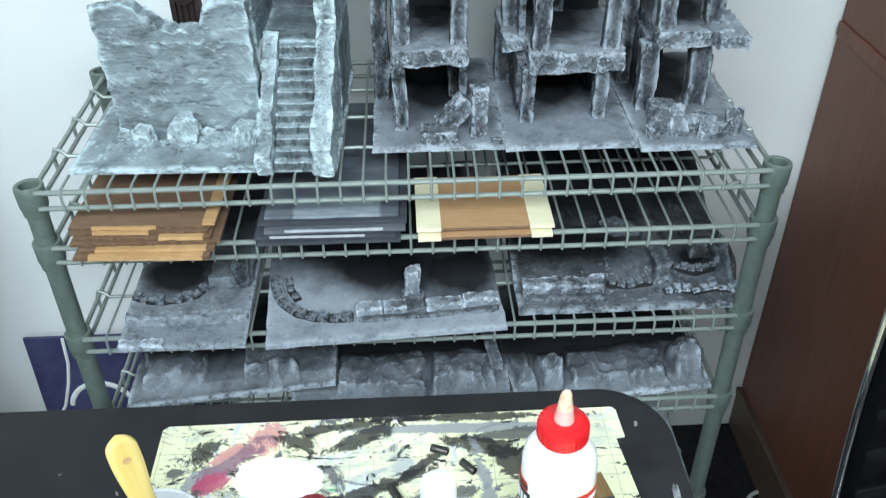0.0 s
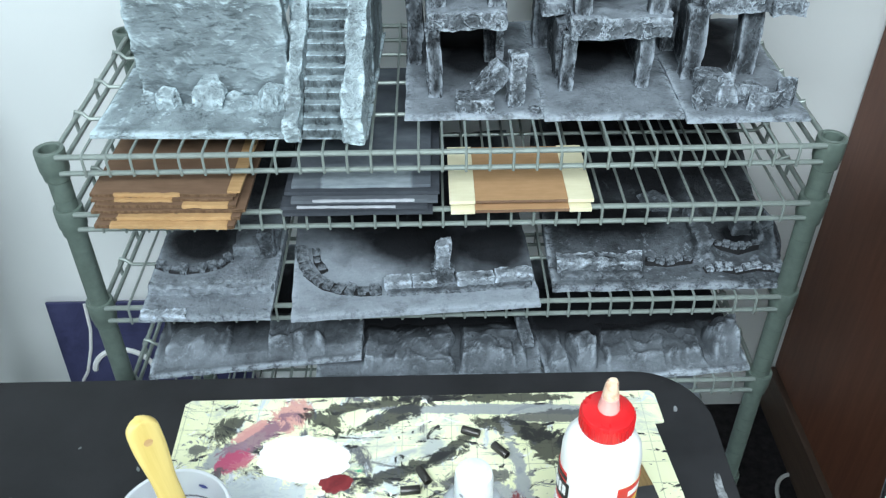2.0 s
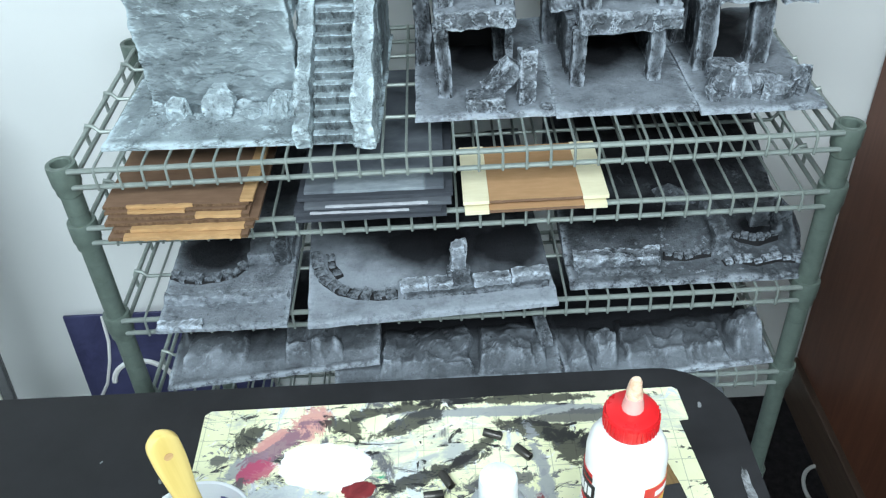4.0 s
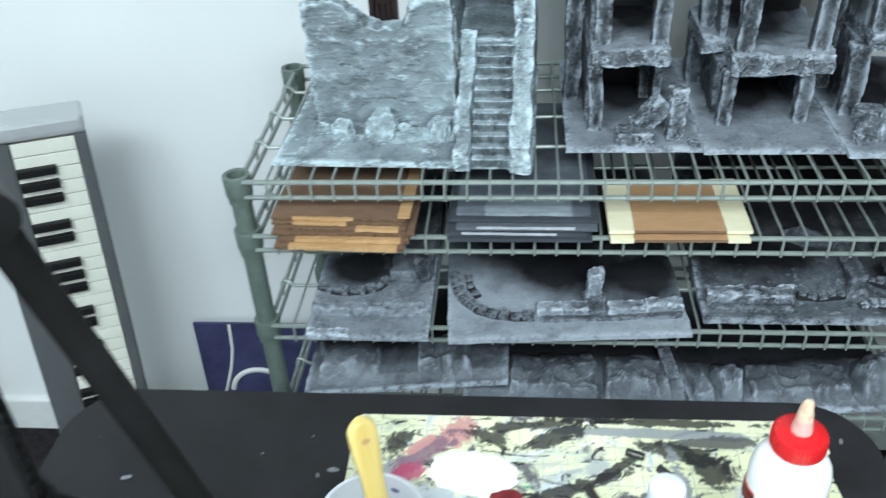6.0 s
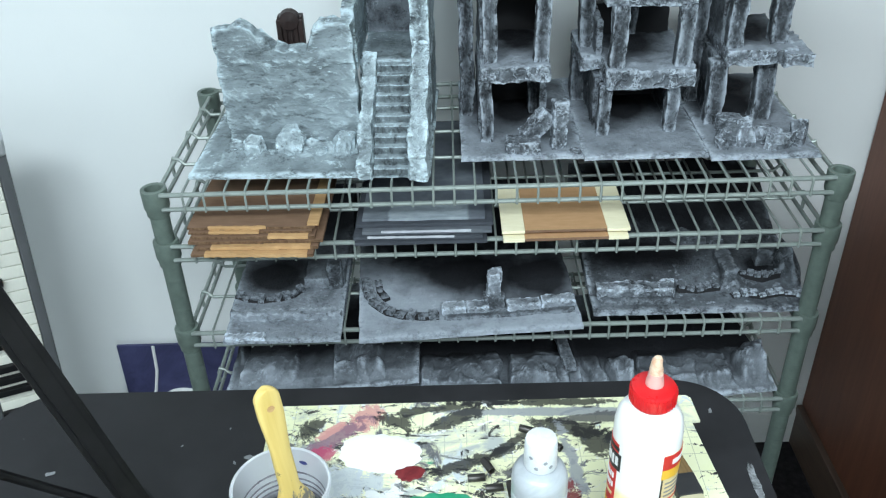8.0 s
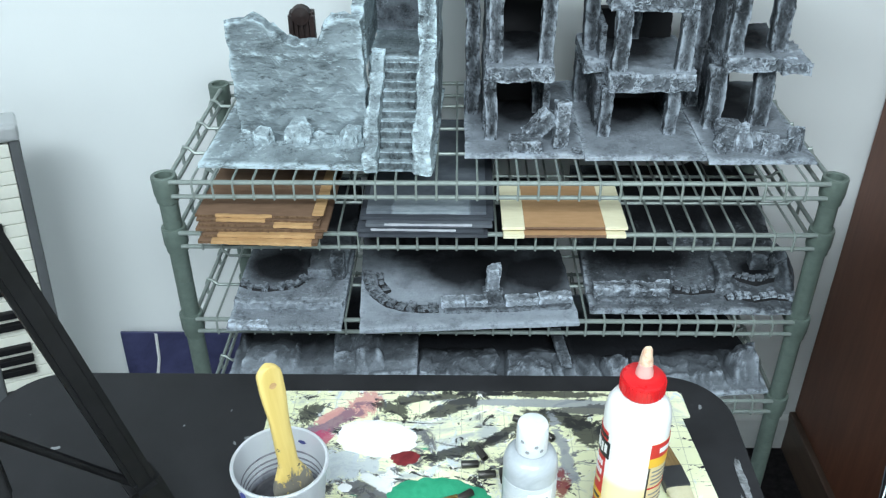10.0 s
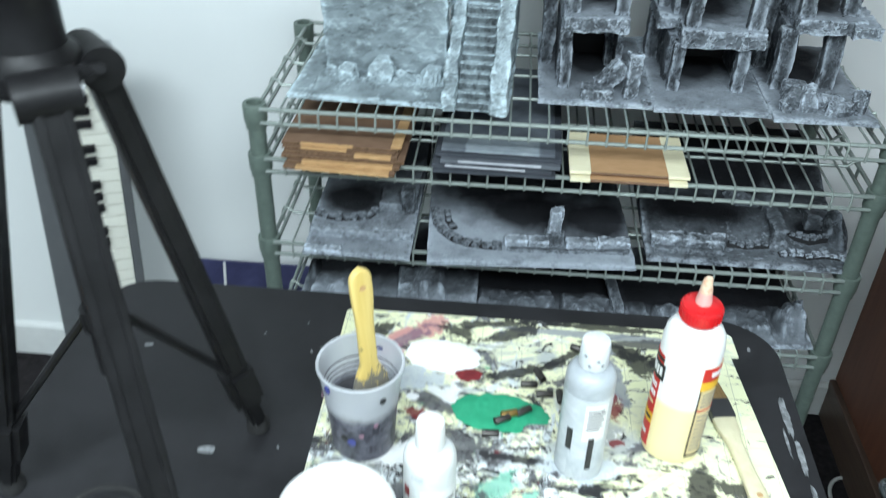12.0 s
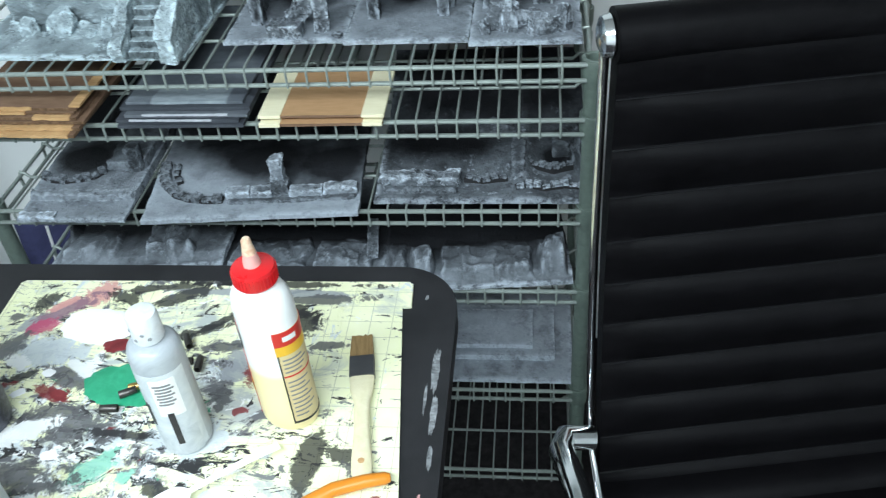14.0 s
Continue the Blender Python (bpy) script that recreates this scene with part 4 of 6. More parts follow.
def sheet(name, x0, x1, y0, y1, z, th, mat, label, cat, grp, turn=0.0, torn=(), tape=(), white=(), edge=None, wave=0.0008):
    """A stiff sheet on the second shelf. torn: from, to, width of strips where the top paper is peeled off along the front;
    white: from, to of worn pale stretches; edge: the look of the cut front."""
    s = thing(name, (x0 + x1) / 2, y0, T1 + z, label, cat, grp, turn=turn)
    w, d = (x1 - x0) / 2, y1 - y0
    bm = fine_box(-w, w, 0.0, d, 0.0, th, 0.008)
    for v in bm.verts:
        q = Vector((v.co.x * 22, v.co.y * 22, z * 300 + x0 * 40))
        if v.co.y < 1e-4:
            v.co.y += wave * noise.noise(q * 1.2) + 0.6 * wave * noise.noise(q * 5)
    board = part("board", bm, mat, s)
    if edge:
        board.data.materials.append(edge)
        for p in board.data.polygons:
            if p.normal.y < -0.5:
                p.material_index = 1
    for a, b, deep in torn:
        e = fine_box(a, b, -0.0018, deep, 0.0006, th + 0.0010, 0.0026)
        for v in e.verts:
            q = Vector((v.co.x * 60, z * 900, 3.0))
            if v.co.y > deep - 1e-4:
                v.co.y += 0.0016 * noise.noise(q) + 0.0010 * noise.noise(q * 4)
            if v.co.y < 0:
                v.co.y += 0.0014 * noise.noise(q * 2 + Vector((1, 2, 3)))
        part("torn_edge", roughen(e, 0.0007, 0.008, z * 99 + a, 0.0006), CARD_TORN, s, "torn pale edge")
    for a, b in tape:
        part("tape_strip", box(a, b, -0.0016, d + 0.001, -0.0004, th + 0.0007, 0.0003, 1), TAPE, s, "cream masking tape")
    for a, b in white:
        part("worn_edge", roughen(fine_box(a, b, -0.0014, 0.0014, th - 0.0016, th + 0.0004, 0.003), 0.0005, 0.012, z * 77), LIGHT_EDGE, s, "pale worn edge")
    return s


def flute_mat():
    """The cut side of corrugated cardboard: two paper lines and a dark wavy core."""
    m = Mat("cardboard_cut_edge", 0.9, 0, 0.1)
    core = m.ramp(m.noise(260, 3, 0.6, 0, (1, 0.2, 0.4)), (0.36, (0.105, 0.062, 0.036)), (0.64, (0.205, 0.125, 0.075)))
    m.colour(core)
    m.bump(m.noise(300, 3), 0.5, 0.001)
    return m.m


FLUTE = flute_mat()


def patched_board():
    """Slate board with a lighter grey coat brushed over the middle of its front."""
    m = Mat("brushed_slate_board", 0.8, 0, 0.2)
    x, y, z = m.xyz()
    base = m.ramp(m.noise(30, 5), (0.32, (0.085, 0.098, 0.118)), (0.68, (0.13, 0.146, 0.168)))
    coat = m.ramp(m.noise(45, 5, 0.6, 0.5, (1, 2.5, 1)), (0.30, (0.20, 0.235, 0.262)), (0.70, (0.31, 0.355, 0.385)))
    wob = m.calc("MULTIPLY", m.calc("SUBTRACT", m.noise(60, 4), 0.5), 0.010)
    side = m.ramp(m.calc("ADD", m.calc("ABSOLUTE", m.calc("SUBTRACT", x, 0.006)), wob), (0.052, 1.0), (0.0545, 0.0))
    deep = m.ramp(m.calc("ADD", y, wob), (0.034, 1.0), (0.048, 0.0))
    faint = m.ramp(m.noise(9, 4, 0.6, 0.6), (0.48, 0.0), (0.70, 0.55))
    m.colour(m.mix(m.calc("MAXIMUM", m.calc("MULTIPLY", side, deep), faint), base, coat))
    m.bump(m.noise(220, 4, 0.6, 0, (0.2, 1, 1)), 0.2, 0.001)
    return m.m


L_BR, L_GY, L_TN = "brown corrugated cardboard sheet with torn edges", "slate-grey painted board in a stack", "tan cardboard sheet with cream tape at its ends"
CARDS = (
    (-0.398, -0.238, -0.050, 0.0000, 0.0045, -2.2, [(-0.062, 0.072, 0.0095)]),
    (-0.392, -0.232, -0.042, 0.0062, 0.0042, -1.2, [(-0.060, 0.010, 0.0060), (0.008, 0.070, 0.0080)]),
    (-0.402, -0.226, -0.037, 0.0124, 0.0040, -0.6, []),
    (-0.398, -0.236, -0.034, 0.0174, 0.0042, -1.8, [(0.020, 0.072, 0.0100)]),
    (-0.402, -0.240, -0.029, 0.0228, 0.0030, -1.0, [(-0.054, 0.012, 0.0035)]),
    (-0.404, -0.236, -0.025, 0.0268, 0.0036, -1.6, [(-0.056, 0.020, 0.0022)]),
)
for x0, x1, y0, z, th, turn, torn in CARDS:
    sheet("cardboard_sheet", x0, x1, y0, 0.25, z, th, CARD, L_BR, "cardboard", "cardboard sheets", turn, torn=torn, edge=FLUTE)
strip = sheet("cardboard_strip", -0.246, -0.231, -0.026, 0.145, 0.0308, 0.003, CARD_TORN, "narrow torn strip of pale cardboard", "cardboard", "cardboard sheets", -1.6, edge=CARD_TORN)
sheet("grey_board", -0.186, -0.012, -0.030, 0.28, 0.0, 0.0046, SLATE_CARD, L_GY, "board", "grey boards", 0.0)
sheet("grey_board", -0.188, -0.018, -0.027, 0.27, 0.0058, 0.0046, SLATE_CARD, L_GY, "board", "grey boards", -1.0, white=[(-0.066, 0.048)])
sheet("grey_board", -0.176, -0.006, -0.023, 0.27, 0.0116, 0.0046, GREY_CARD, L_GY, "board", "grey boards", -0.6, white=[(-0.060, 0.058)])
sheet("grey_board", -0.184, -0.004, -0.014, 0.29, 0.0174, 0.0046, SLATE_CARD, L_GY, "board", "grey boards", -0.8)
sheet("grey_board", -0.176, -0.014, -0.008, 0.29, 0.0232, 0.0040, patched_board(), "slate-grey board with a lighter painted middle", "board", "grey boards", -0.5)
sheet("taped_cardboard", 0.009, 0.173, -0.029, 0.09, 0.0, 0.0040, CARD_TAN, L_TN, "cardboard", "taped cardboard sheets", 0.6, tape=[(-0.082, -0.054), (0.056, 0.082)], edge=CARD, wave=0.0004)
sheet("taped_cardboard", 0.008, 0.175, -0.022, 0.095, 0.0088, 0.0036, CARD_TAN, L_TN, "cardboard", "taped cardboard sheets", 0.2, tape=[(-0.084, -0.054), (0.054, 0.084)], edge=CARD, wave=0.0008)
board = thing("dark_board", 0.143, 0.215, T1, "dark brown board lying at the back of the shelf", "board")
part("board", box(-0.14, 0.23, 0.0, 0.10, 0.0, 0.012, 0.001), plain("dark_red_board", (0.016, 0.009, 0.008), 0.95, 0, 0.3, 25, 0.2, 0.05), board)

# ---------- scenery on the third shelf ----------
T2 = TOP[2]
HILL = 0.42  # the bases climb towards their backs
brick_rnd = random.Random(5)


def small_bricks(parent, line, mat, w=0.012, d=0.009, h=0.009, z=0.005, ground=None):
    """Little bricks laid along a line of points, on sloping ground if told."""
    pts = [Vector((x, y, 0)) for x, y in line]
    runs = [(b - a).length for a, b in zip(pts, pts[1:])]
    n = max(1, round(sum(runs) / (w * 1.02)))
    for i in range(n):
        go, k = sum(runs) * (i + 0.5) / n, 0
        while k < len(runs) - 1 and go > runs[k]:
            go, k = go - runs[k], k + 1
        a, b = pts[k], pts[k + 1]
        ang = math.atan2(b.y - a.y, b.x - a.x)
        c = a.lerp(b, go / runs[k])
        s = [w * brick_rnd.uniform(0.75, 1.02), d * brick_rnd.uniform(0.75, 1.15), h * brick_rnd.uniform(0.6, 1.25)]
        bm = box(-s[0] / 2, s[0] / 2, -s[1] / 2, s[1] / 2, 0, s[2], 0.0011, 1)
        for v in bm.verts:
            v.co += Vector([brick_rnd.uniform(-0.0009, 0.0009) for _ in "xyz"])
        ob = part("brick", bm, mat, parent)
        ob.matrix_basis = pose(c.x, c.y, z + (ground(c.x, c.y) if ground else 0.0), brick_rnd.uniform(-9, 9), brick_rnd.uniform(-9, 9), math.degrees(ang) + brick_rnd.uniform(-11, 11))


def kerb_bed(parent, line, half, z, ground=None):
    """A low black ribbon under a row of bricks, seen in their joints."""
    bm, rows = bmesh.new(), []
    pts = [Vector((x, y, 0)) for x, y in line]
    for k, p in enumerate(pts):
        d = (pts[min(k + 1, len(pts) - 1)] - pts[max(k - 1, 0)]).normalized()
        s = Vector((-d.y, d.x, 0)) * half
        lift = ground(p.x, p.y) if ground else 0.0
        rows.append([bm.verts.new((q.x, q.y, h + (lift if h > 0.0041 else 0.0))) for q, h in ((p - s, 0.004), (p - s * 0.8, z), (p + s * 0.8, z), (p + s, 0.004))])
    for r0, r1 in zip(rows, rows[1:]):
        for i in range(4):
            bm.faces.new((r0[i], r0[(i + 1) % 4], r1[(i + 1) % 4], r1[i]))
    bm.faces.new(rows[0])
    bm.faces.new(rows[-1][::-1])
    part("bed", bm, BLACK_T, parent)


mid = thing("scenery_road", 0, 0, T2, "dark grey scenery base with a curved brick kerb and stump", "scenery model", "low scenery bases")
mid.matrix_basis = pose(-0.036, -0.041, T2, 0, 0, 3.8) @ pose(0.045, 0.036, 0)
def road_rise(x, y):
    return 0.006 * max(0, min(1, (y - 0.02) / 0.05))


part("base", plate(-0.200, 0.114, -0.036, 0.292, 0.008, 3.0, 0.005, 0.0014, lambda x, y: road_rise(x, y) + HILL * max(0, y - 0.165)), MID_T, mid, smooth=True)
ARC = [(-0.190, 0.092), (-0.187, 0.064), (-0.177, 0.040), (-0.158, 0.020), (-0.136, 0.009), (-0.112, 0.004), (-0.086, 0.003)]
kerb_bed(mid, ARC, 0.0080, 0.0125, road_rise)
small_bricks(mid, ARC, KERB_T, 0.0155, 0.0150, 0.0075, 0.009, road_rise)
ARC2 = [(-0.172, 0.088), (-0.169, 0.064), (-0.159, 0.045)]
kerb_bed(mid, ARC2, 0.0060, 0.0115, road_rise)
small_bricks(mid, ARC2, KERB_T, 0.013, 0.010, 0.006, 0.009, road_rise)
for x0, x1, y0, y1, z1, k in ((-0.082, -0.047, 0.004, 0.022, 0.021, 31.0), (-0.046, -0.014, 0.003, 0.022, 0.020, 32.0), (0.012, 0.060, 0.001, 0.020, 0.021, 33.0), (0.061, 0.110, 0.004, 0.022, 0.022, 34.0)):
    part("kerb_block", block(x0, x1, y0, y1, 0.006, z1, k, 0.0028, 0.0020, 0.0042, 0.012), BLOCK_T, mid, smooth=True)
part("footing", block(-0.078, 0.108, -0.007, 0.006, 0.004, 0.0115, 39.0, 0.0032, 0.0028, 0.004, 0.009), KERB_T, mid, smooth=True)
part("stump", block(-0.015, 0.005, 0.018, 0.036, 0.006, 0.064, 35.0, 0.0028, 0.0042, 0.008, 0.015), BLOCK_T, mid, smooth=True)
part("stump_foot", block(-0.020, 0.010, 0.012, 0.036, 0.005, 0.026, 35.5, 0.0034, 0.0040, 0.007, 0.015), KERB_T, mid, smooth=True)
left3 = thing("scenery_crater", 0.007, -0.010, T2, "dark grey scenery base with a black pit and jagged rim", "scenery model", "low scenery bases")
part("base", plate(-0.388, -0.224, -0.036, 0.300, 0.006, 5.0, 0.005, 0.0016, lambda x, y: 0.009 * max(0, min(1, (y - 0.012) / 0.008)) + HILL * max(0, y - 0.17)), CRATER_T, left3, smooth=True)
part("rubble_edge", block(-0.385, -0.227, 0.008, 0.022, 0.004, 0.0165, 40.0, 0.0030, 0.0036, 0.005, 0.009), CRATER_T, left3, smooth=True)
part("crust", block(-0.387, -0.330, -0.034, -0.020, 0.003, 0.0085, 40.5, 0.0032, 0.0024, 0.003, 0.008), BLOCK_T, left3, smooth=True)
RIM = [(-0.384, 0.058), (-0.366, 0.047), (-0.344, 0.043), (-0.320, 0.045), (-0.300, 0.054), (-0.289, 0.070)]
kerb_bed(left3, RIM, 0.0060, 0.0185)
small_bricks(left3, RIM, KERB_T, 0.0115, 0.0095, 0.010, 0.014)
part("ramp", block(-0.286, -0.228, 0.075, 0.270, 0.008, 0.030, 37.0, 0.005, 0.0030, 0.005), CRATER_T, left3, smooth=True)
part("stump", block(-0.250, -0.229, 0.068, 0.090, 0.008, 0.058, 36.0, 0.0034, 0.0036, 0.006, 0.014), KERB_T, left3, smooth=True)
right3 = thing("scenery_pool", 0.013, 0.0, T2, "dark grey scenery base with a brick-rimmed pool and rocks", "scenery model", "low scenery bases")
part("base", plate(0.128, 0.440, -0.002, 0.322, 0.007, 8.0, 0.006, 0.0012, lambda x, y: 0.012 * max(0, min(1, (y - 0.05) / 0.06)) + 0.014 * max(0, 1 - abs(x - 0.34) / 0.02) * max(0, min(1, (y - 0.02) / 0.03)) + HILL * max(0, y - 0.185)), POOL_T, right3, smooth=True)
for line, w, d, h, z, m in (([(0.345, 0.092), (0.355, 0.072), (0.385, 0.062), (0.412, 0.070)], 0.0105, 0.008, 0.008, 0.016, KERB_T),
                            ([(0.256, 0.046), (0.282, 0.041), (0.318, 0.048)], 0.0120, 0.010, 0.008, 0.010, KERB_T),
                            ([(0.330, 0.026), (0.352, 0.031), (0.372, 0.024), (0.400, 0.030), (0.430, 0.024)], 0.0130, 0.011, 0.008, 0.008, ROCK_T)):
    kerb_bed(right3, line, d * 0.56, z + 0.003)
    small_bricks(right3, line, m, w, d, h, z)
part("rough_wall", block(0.136, 0.196, 0.026, 0.048, 0.004, 0.026, 43.0, 0.0030, 0.0036, 0.006, 0.014), ROCK_T, right3, smooth=True)
part("rough_wall", block(0.194, 0.250, 0.028, 0.050, 0.004, 0.024, 44.0, 0.0030, 0.0036, 0.006, 0.014), ROCK_T, right3, smooth=True)
part("rough_wall", block(0.140, 0.246, 0.014, 0.028, 0.004, 0.0125, 45.0, 0.0034, 0.0026, 0.004, 0.010), KERB_T, right3, smooth=True)
part("ridge", block(0.324, 0.343, 0.050, 0.135, 0.006, 0.036, 38.5, 0.0036, 0.0040, 0.006, 0.016), KERB_T, right3, smooth=True)
stones(right3, [(0.420, 0.078, 0.006, 0.036, 0.060, 0.060), (0.408, 0.112, 0.008, 0.05, 0.04, 0.036), (0.400, 0.145, 0.012, 0.05, 0.03, 0.024), (0.30, 0.16, 0.012, 0.06, 0.05, 0.02)], KERB_T)

# ---------- scenery on the fourth and fifth shelves ----------
T3 = TOP[3]


def bank(name, x0, x1, y0, seed, crags, label, lift=(0, 0, 0)):
    """A long scenery base with a pale lip, broad carved rock faces behind it and a back blackened by spray and
    painted-in shade.
    crags: from, to, front, back, height along the base; lift: lean, turn, height."""
    t = thing(name, (x0 + x1) / 2 + 0.010, y0, T3 + lift[2], label, "scenery model", "scenery banks")
    w = (x1 - x0) / 2

    def ground(x, y):
        return 0.004 * max(0.0, min(1.0, (y - 0.012) / 0.012))

    def carved(k, a, b, f, g, h):
        def rise(x, y):
            q = Vector((x * 34, y * 34, seed))
            wx, wy = x + 0.006 * noise.noise(q), y + 0.007 * noise.noise(q + Vector((3, 8, 5)))
            e = min(1.0, max(0.0, min(wx - a, b - wx) / 0.007))
            e *= min(1.0, max(0.0, (wy - f) / 0.022)) * min(1.0, max(0.0, (g - wy) / 0.04))
            facet = 0.72 + 0.4 * round(3.0 * noise.noise(Vector((x * 26 + k, y * 15, seed)))) / 3.0 + 0.22 * noise.noise(q * 1.7)
            return h * e * facet
        return rise

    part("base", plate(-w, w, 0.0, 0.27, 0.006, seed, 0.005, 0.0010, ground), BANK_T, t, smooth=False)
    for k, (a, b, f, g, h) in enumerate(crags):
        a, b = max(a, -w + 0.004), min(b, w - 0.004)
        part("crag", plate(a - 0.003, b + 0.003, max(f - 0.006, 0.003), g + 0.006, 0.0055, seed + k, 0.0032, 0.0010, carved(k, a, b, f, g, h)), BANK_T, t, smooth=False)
    t.rotation_euler = [radians(a) for a in (0, lift[0], lift[1])]
    return t


bank("scenery_bank", -0.423, -0.123, 0.002, 21, [(-0.135, -0.038, 0.016, 0.115, 0.024), (0.012, 0.098, 0.010, 0.110, 0.036), (-0.152, -0.128, 0.07, 0.16, 0.050)], "dark grey rocky scenery bank lying askew on the shelf", (-5.6, 0.6, 0.0150))
middle_bank = bank("scenery_bank", -0.189, 0.127, -0.010, 22, [(-0.095, 0.038, 0.006, 0.115, 0.022), (0.042, 0.140, 0.008, 0.110, 0.028)], "dark grey rocky scenery bank with pale dry-brushed ridges", (0, 1.0, 0))
plank = part("plank", block(-0.009, 0.009, 0.0, 0.085, 0.0, 0.008, 51.0, 0.0032, 0.0012, 0.0016, 0.012), CRAG_T, middle_bank, smooth=True)
plank.matrix_basis = pose(0.141, 0.038, 0.021, 5, 0, 6)
bank("scenery_bank", 0.132, 0.420, -0.014, 23, [(-0.142, -0.106, 0.006, 0.12, 0.026), (-0.104, -0.066, 0.016, 0.105, 0.044), (-0.060, 0.088, 0.006, 0.115, 0.020), (0.092, 0.146, 0.008, 0.100, 0.056)], "dark grey rocky scenery bank with a large boulder", (0, 5.4, 0))
T4 = TOP[4]
slabs5 = thing("scenery_platform", 0.268, 0.0, T4, "grey scenery base with a low stepped stone platform", "scenery model", "low scenery bases")
PLAT_T = terrain_mat("platform_scenery", 0.17, 0.36, 0.62, GREY_COOL, (), 0.0, 0.6, (1, 1, 1), 0.51, 0.45)
part("base", plate(-0.16, 0.168, 0.0, 0.22, 0.007, 31.0), PLAT_T, slabs5, smooth=True)
part("platform", block(-0.13, 0.138, 0.045, 0.17, 0.005, 0.019, 41.0, 0.006, 0.0014, 0.002), PLAT_T, slabs5, smooth=True)
part("platform", block(-0.10, 0.100, 0.062, 0.15, 0.017, 0.028, 42.0, 0.006, 0.0014, 0.002), PLAT_T, slabs5, smooth=True)


# ---------- things on the table ----------
ZM = TZ + MT


def cup_mat():
    """Cloudy plastic; grey paint clings to it below the fill line."""
    m = Mat("cloudy_cup_plastic", 0.32)
    x, y, z = m.xyz()
    lvl = m.calc("ADD", z, m.calc("MULTIPLY", m.calc("SUBTRACT", m.noise(40, 4), 0.5), 0.022))
    fill = m.ramp(m.noise(70, 5, 0.7, 1.0), (0.40, (0.045, 0.047, 0.060)), (0.62, (0.16, 0.16, 0.20)))
    m.colour(m.mix(m.ramp(lvl, (0.060, 1.0), (0.072, 0.0)), (0.80, 0.83, 0.87), fill))
    m.put(m.b.inputs["Transmission Weight"], m.ramp(lvl, (0.060, 0.0), (0.072, 0.55)))
    m.b.inputs["IOR"].default_value = 1.3
    return m.m


CUP_PL = cup_mat()
P_WASH = paint_mat("dark_paint_wash", (0.025, 0.025, 0.030), (0.08, 0.078, 0.085))


def brush_wood():
    """Yellow varnished handle, flecked and smeared with grey paint towards the ferrule."""
    m = Mat("yellow_wooden_handle", 0.45)
    x, y, z = m.xyz()
    c = m.ramp(m.noise(10, 5, 0.6, 0.5, (9, 9, 0.6)), (0.3, (0.60, 0.43, 0.12)), (0.7, (0.74, 0.57, 0.21)))
    smear = m.calc("ADD", m.noise(70, 6, 0.7, 1.0, (1, 1, 0.6)), m.calc("MULTIPLY", m.calc("SUBTRACT", 0.098, z), 6.0))
    c = m.mix(m.ramp(smear, (0.54, 0.0), (0.60, 0.92)), c, (0.13, 0.13, 0.13))
    fleck = m.noise(90, 5, 0.7, 0.6, (1, 1, 0.5), (3, 1, 2))
    c = m.mix(m.ramp(fleck, (0.655, 0.0), (0.67, 0.9)), c, (0.05, 0.045, 0.04))
    m.colour(c)
    return m.m


BRUSH_WOOD = brush_wood()
cup = thing("plastic_cup", -0.221, -0.436, ZM, "cloudy plastic cup with grey paint inside", "cup")
part("wall", lathe([(0, 0.0), (0.0335, 0.0), (0.0345, 0.003), (0.0375, 0.05), (0.0445, 0.1125), (0.0465, 0.1135), (0.0468, 0.116), (0.0455, 0.1175), (0.0435, 0.1165), (0.0362, 0.05), (0.0333, 0.004), (0, 0.003)], 48), CUP_PL, cup, smooth=True)
part("paint", lathe([(0, 0.0035), (0.0325, 0.0035), (0.0358, 0.058), (0.0362, 0.062), (0.0345, 0.060), (0, 0.058)], 40), P_WASH, cup, "dark grey paint", smooth=True)
CUP_RING = paint_mat("dried_paint_ring", (0.10, 0.09, 0.12), (0.38, 0.38, 0.42), 160)
for k, (z, r) in enumerate(((0.068, 0.0373), (0.074, 0.0380), (0.080, 0.0387), (0.088, 0.0396))):
    part("paint_ring", lathe([(r, z), (r + 0.0006, z + 0.0012), (r + 0.0003, z + 0.0022), (r - 0.0002, z + 0.0012), (r, z)], 40), CUP_RING, cup, smooth=True)
for k, (a, z) in enumerate(((210, 0.085), (250, 0.04), (262, 0.035), (300, 0.06), (310, 0.095), (230, 0.105), (278, 0.046), (100, 0.09), (70, 0.1))):
    rr = 0.0350 + 0.0098 * z / 0.12 + (0.0018 if a > 180 else -0.0012)
    b = part("paint_spot", lathe([(0, -0.0006), (0.003 + 0.001 * (k % 3), -0.0003), (0, 0.0008)], 10), (P_PURPLE, P_BLACK, paint_mat("blue_paint", (0.04, 0.05, 0.20), (0.08, 0.09, 0.28)))[k % 3], cup)
    b.matrix_basis = pose(rr * math.cos(radians(a)), rr * math.sin(radians(a)), z, 0, 83, a)


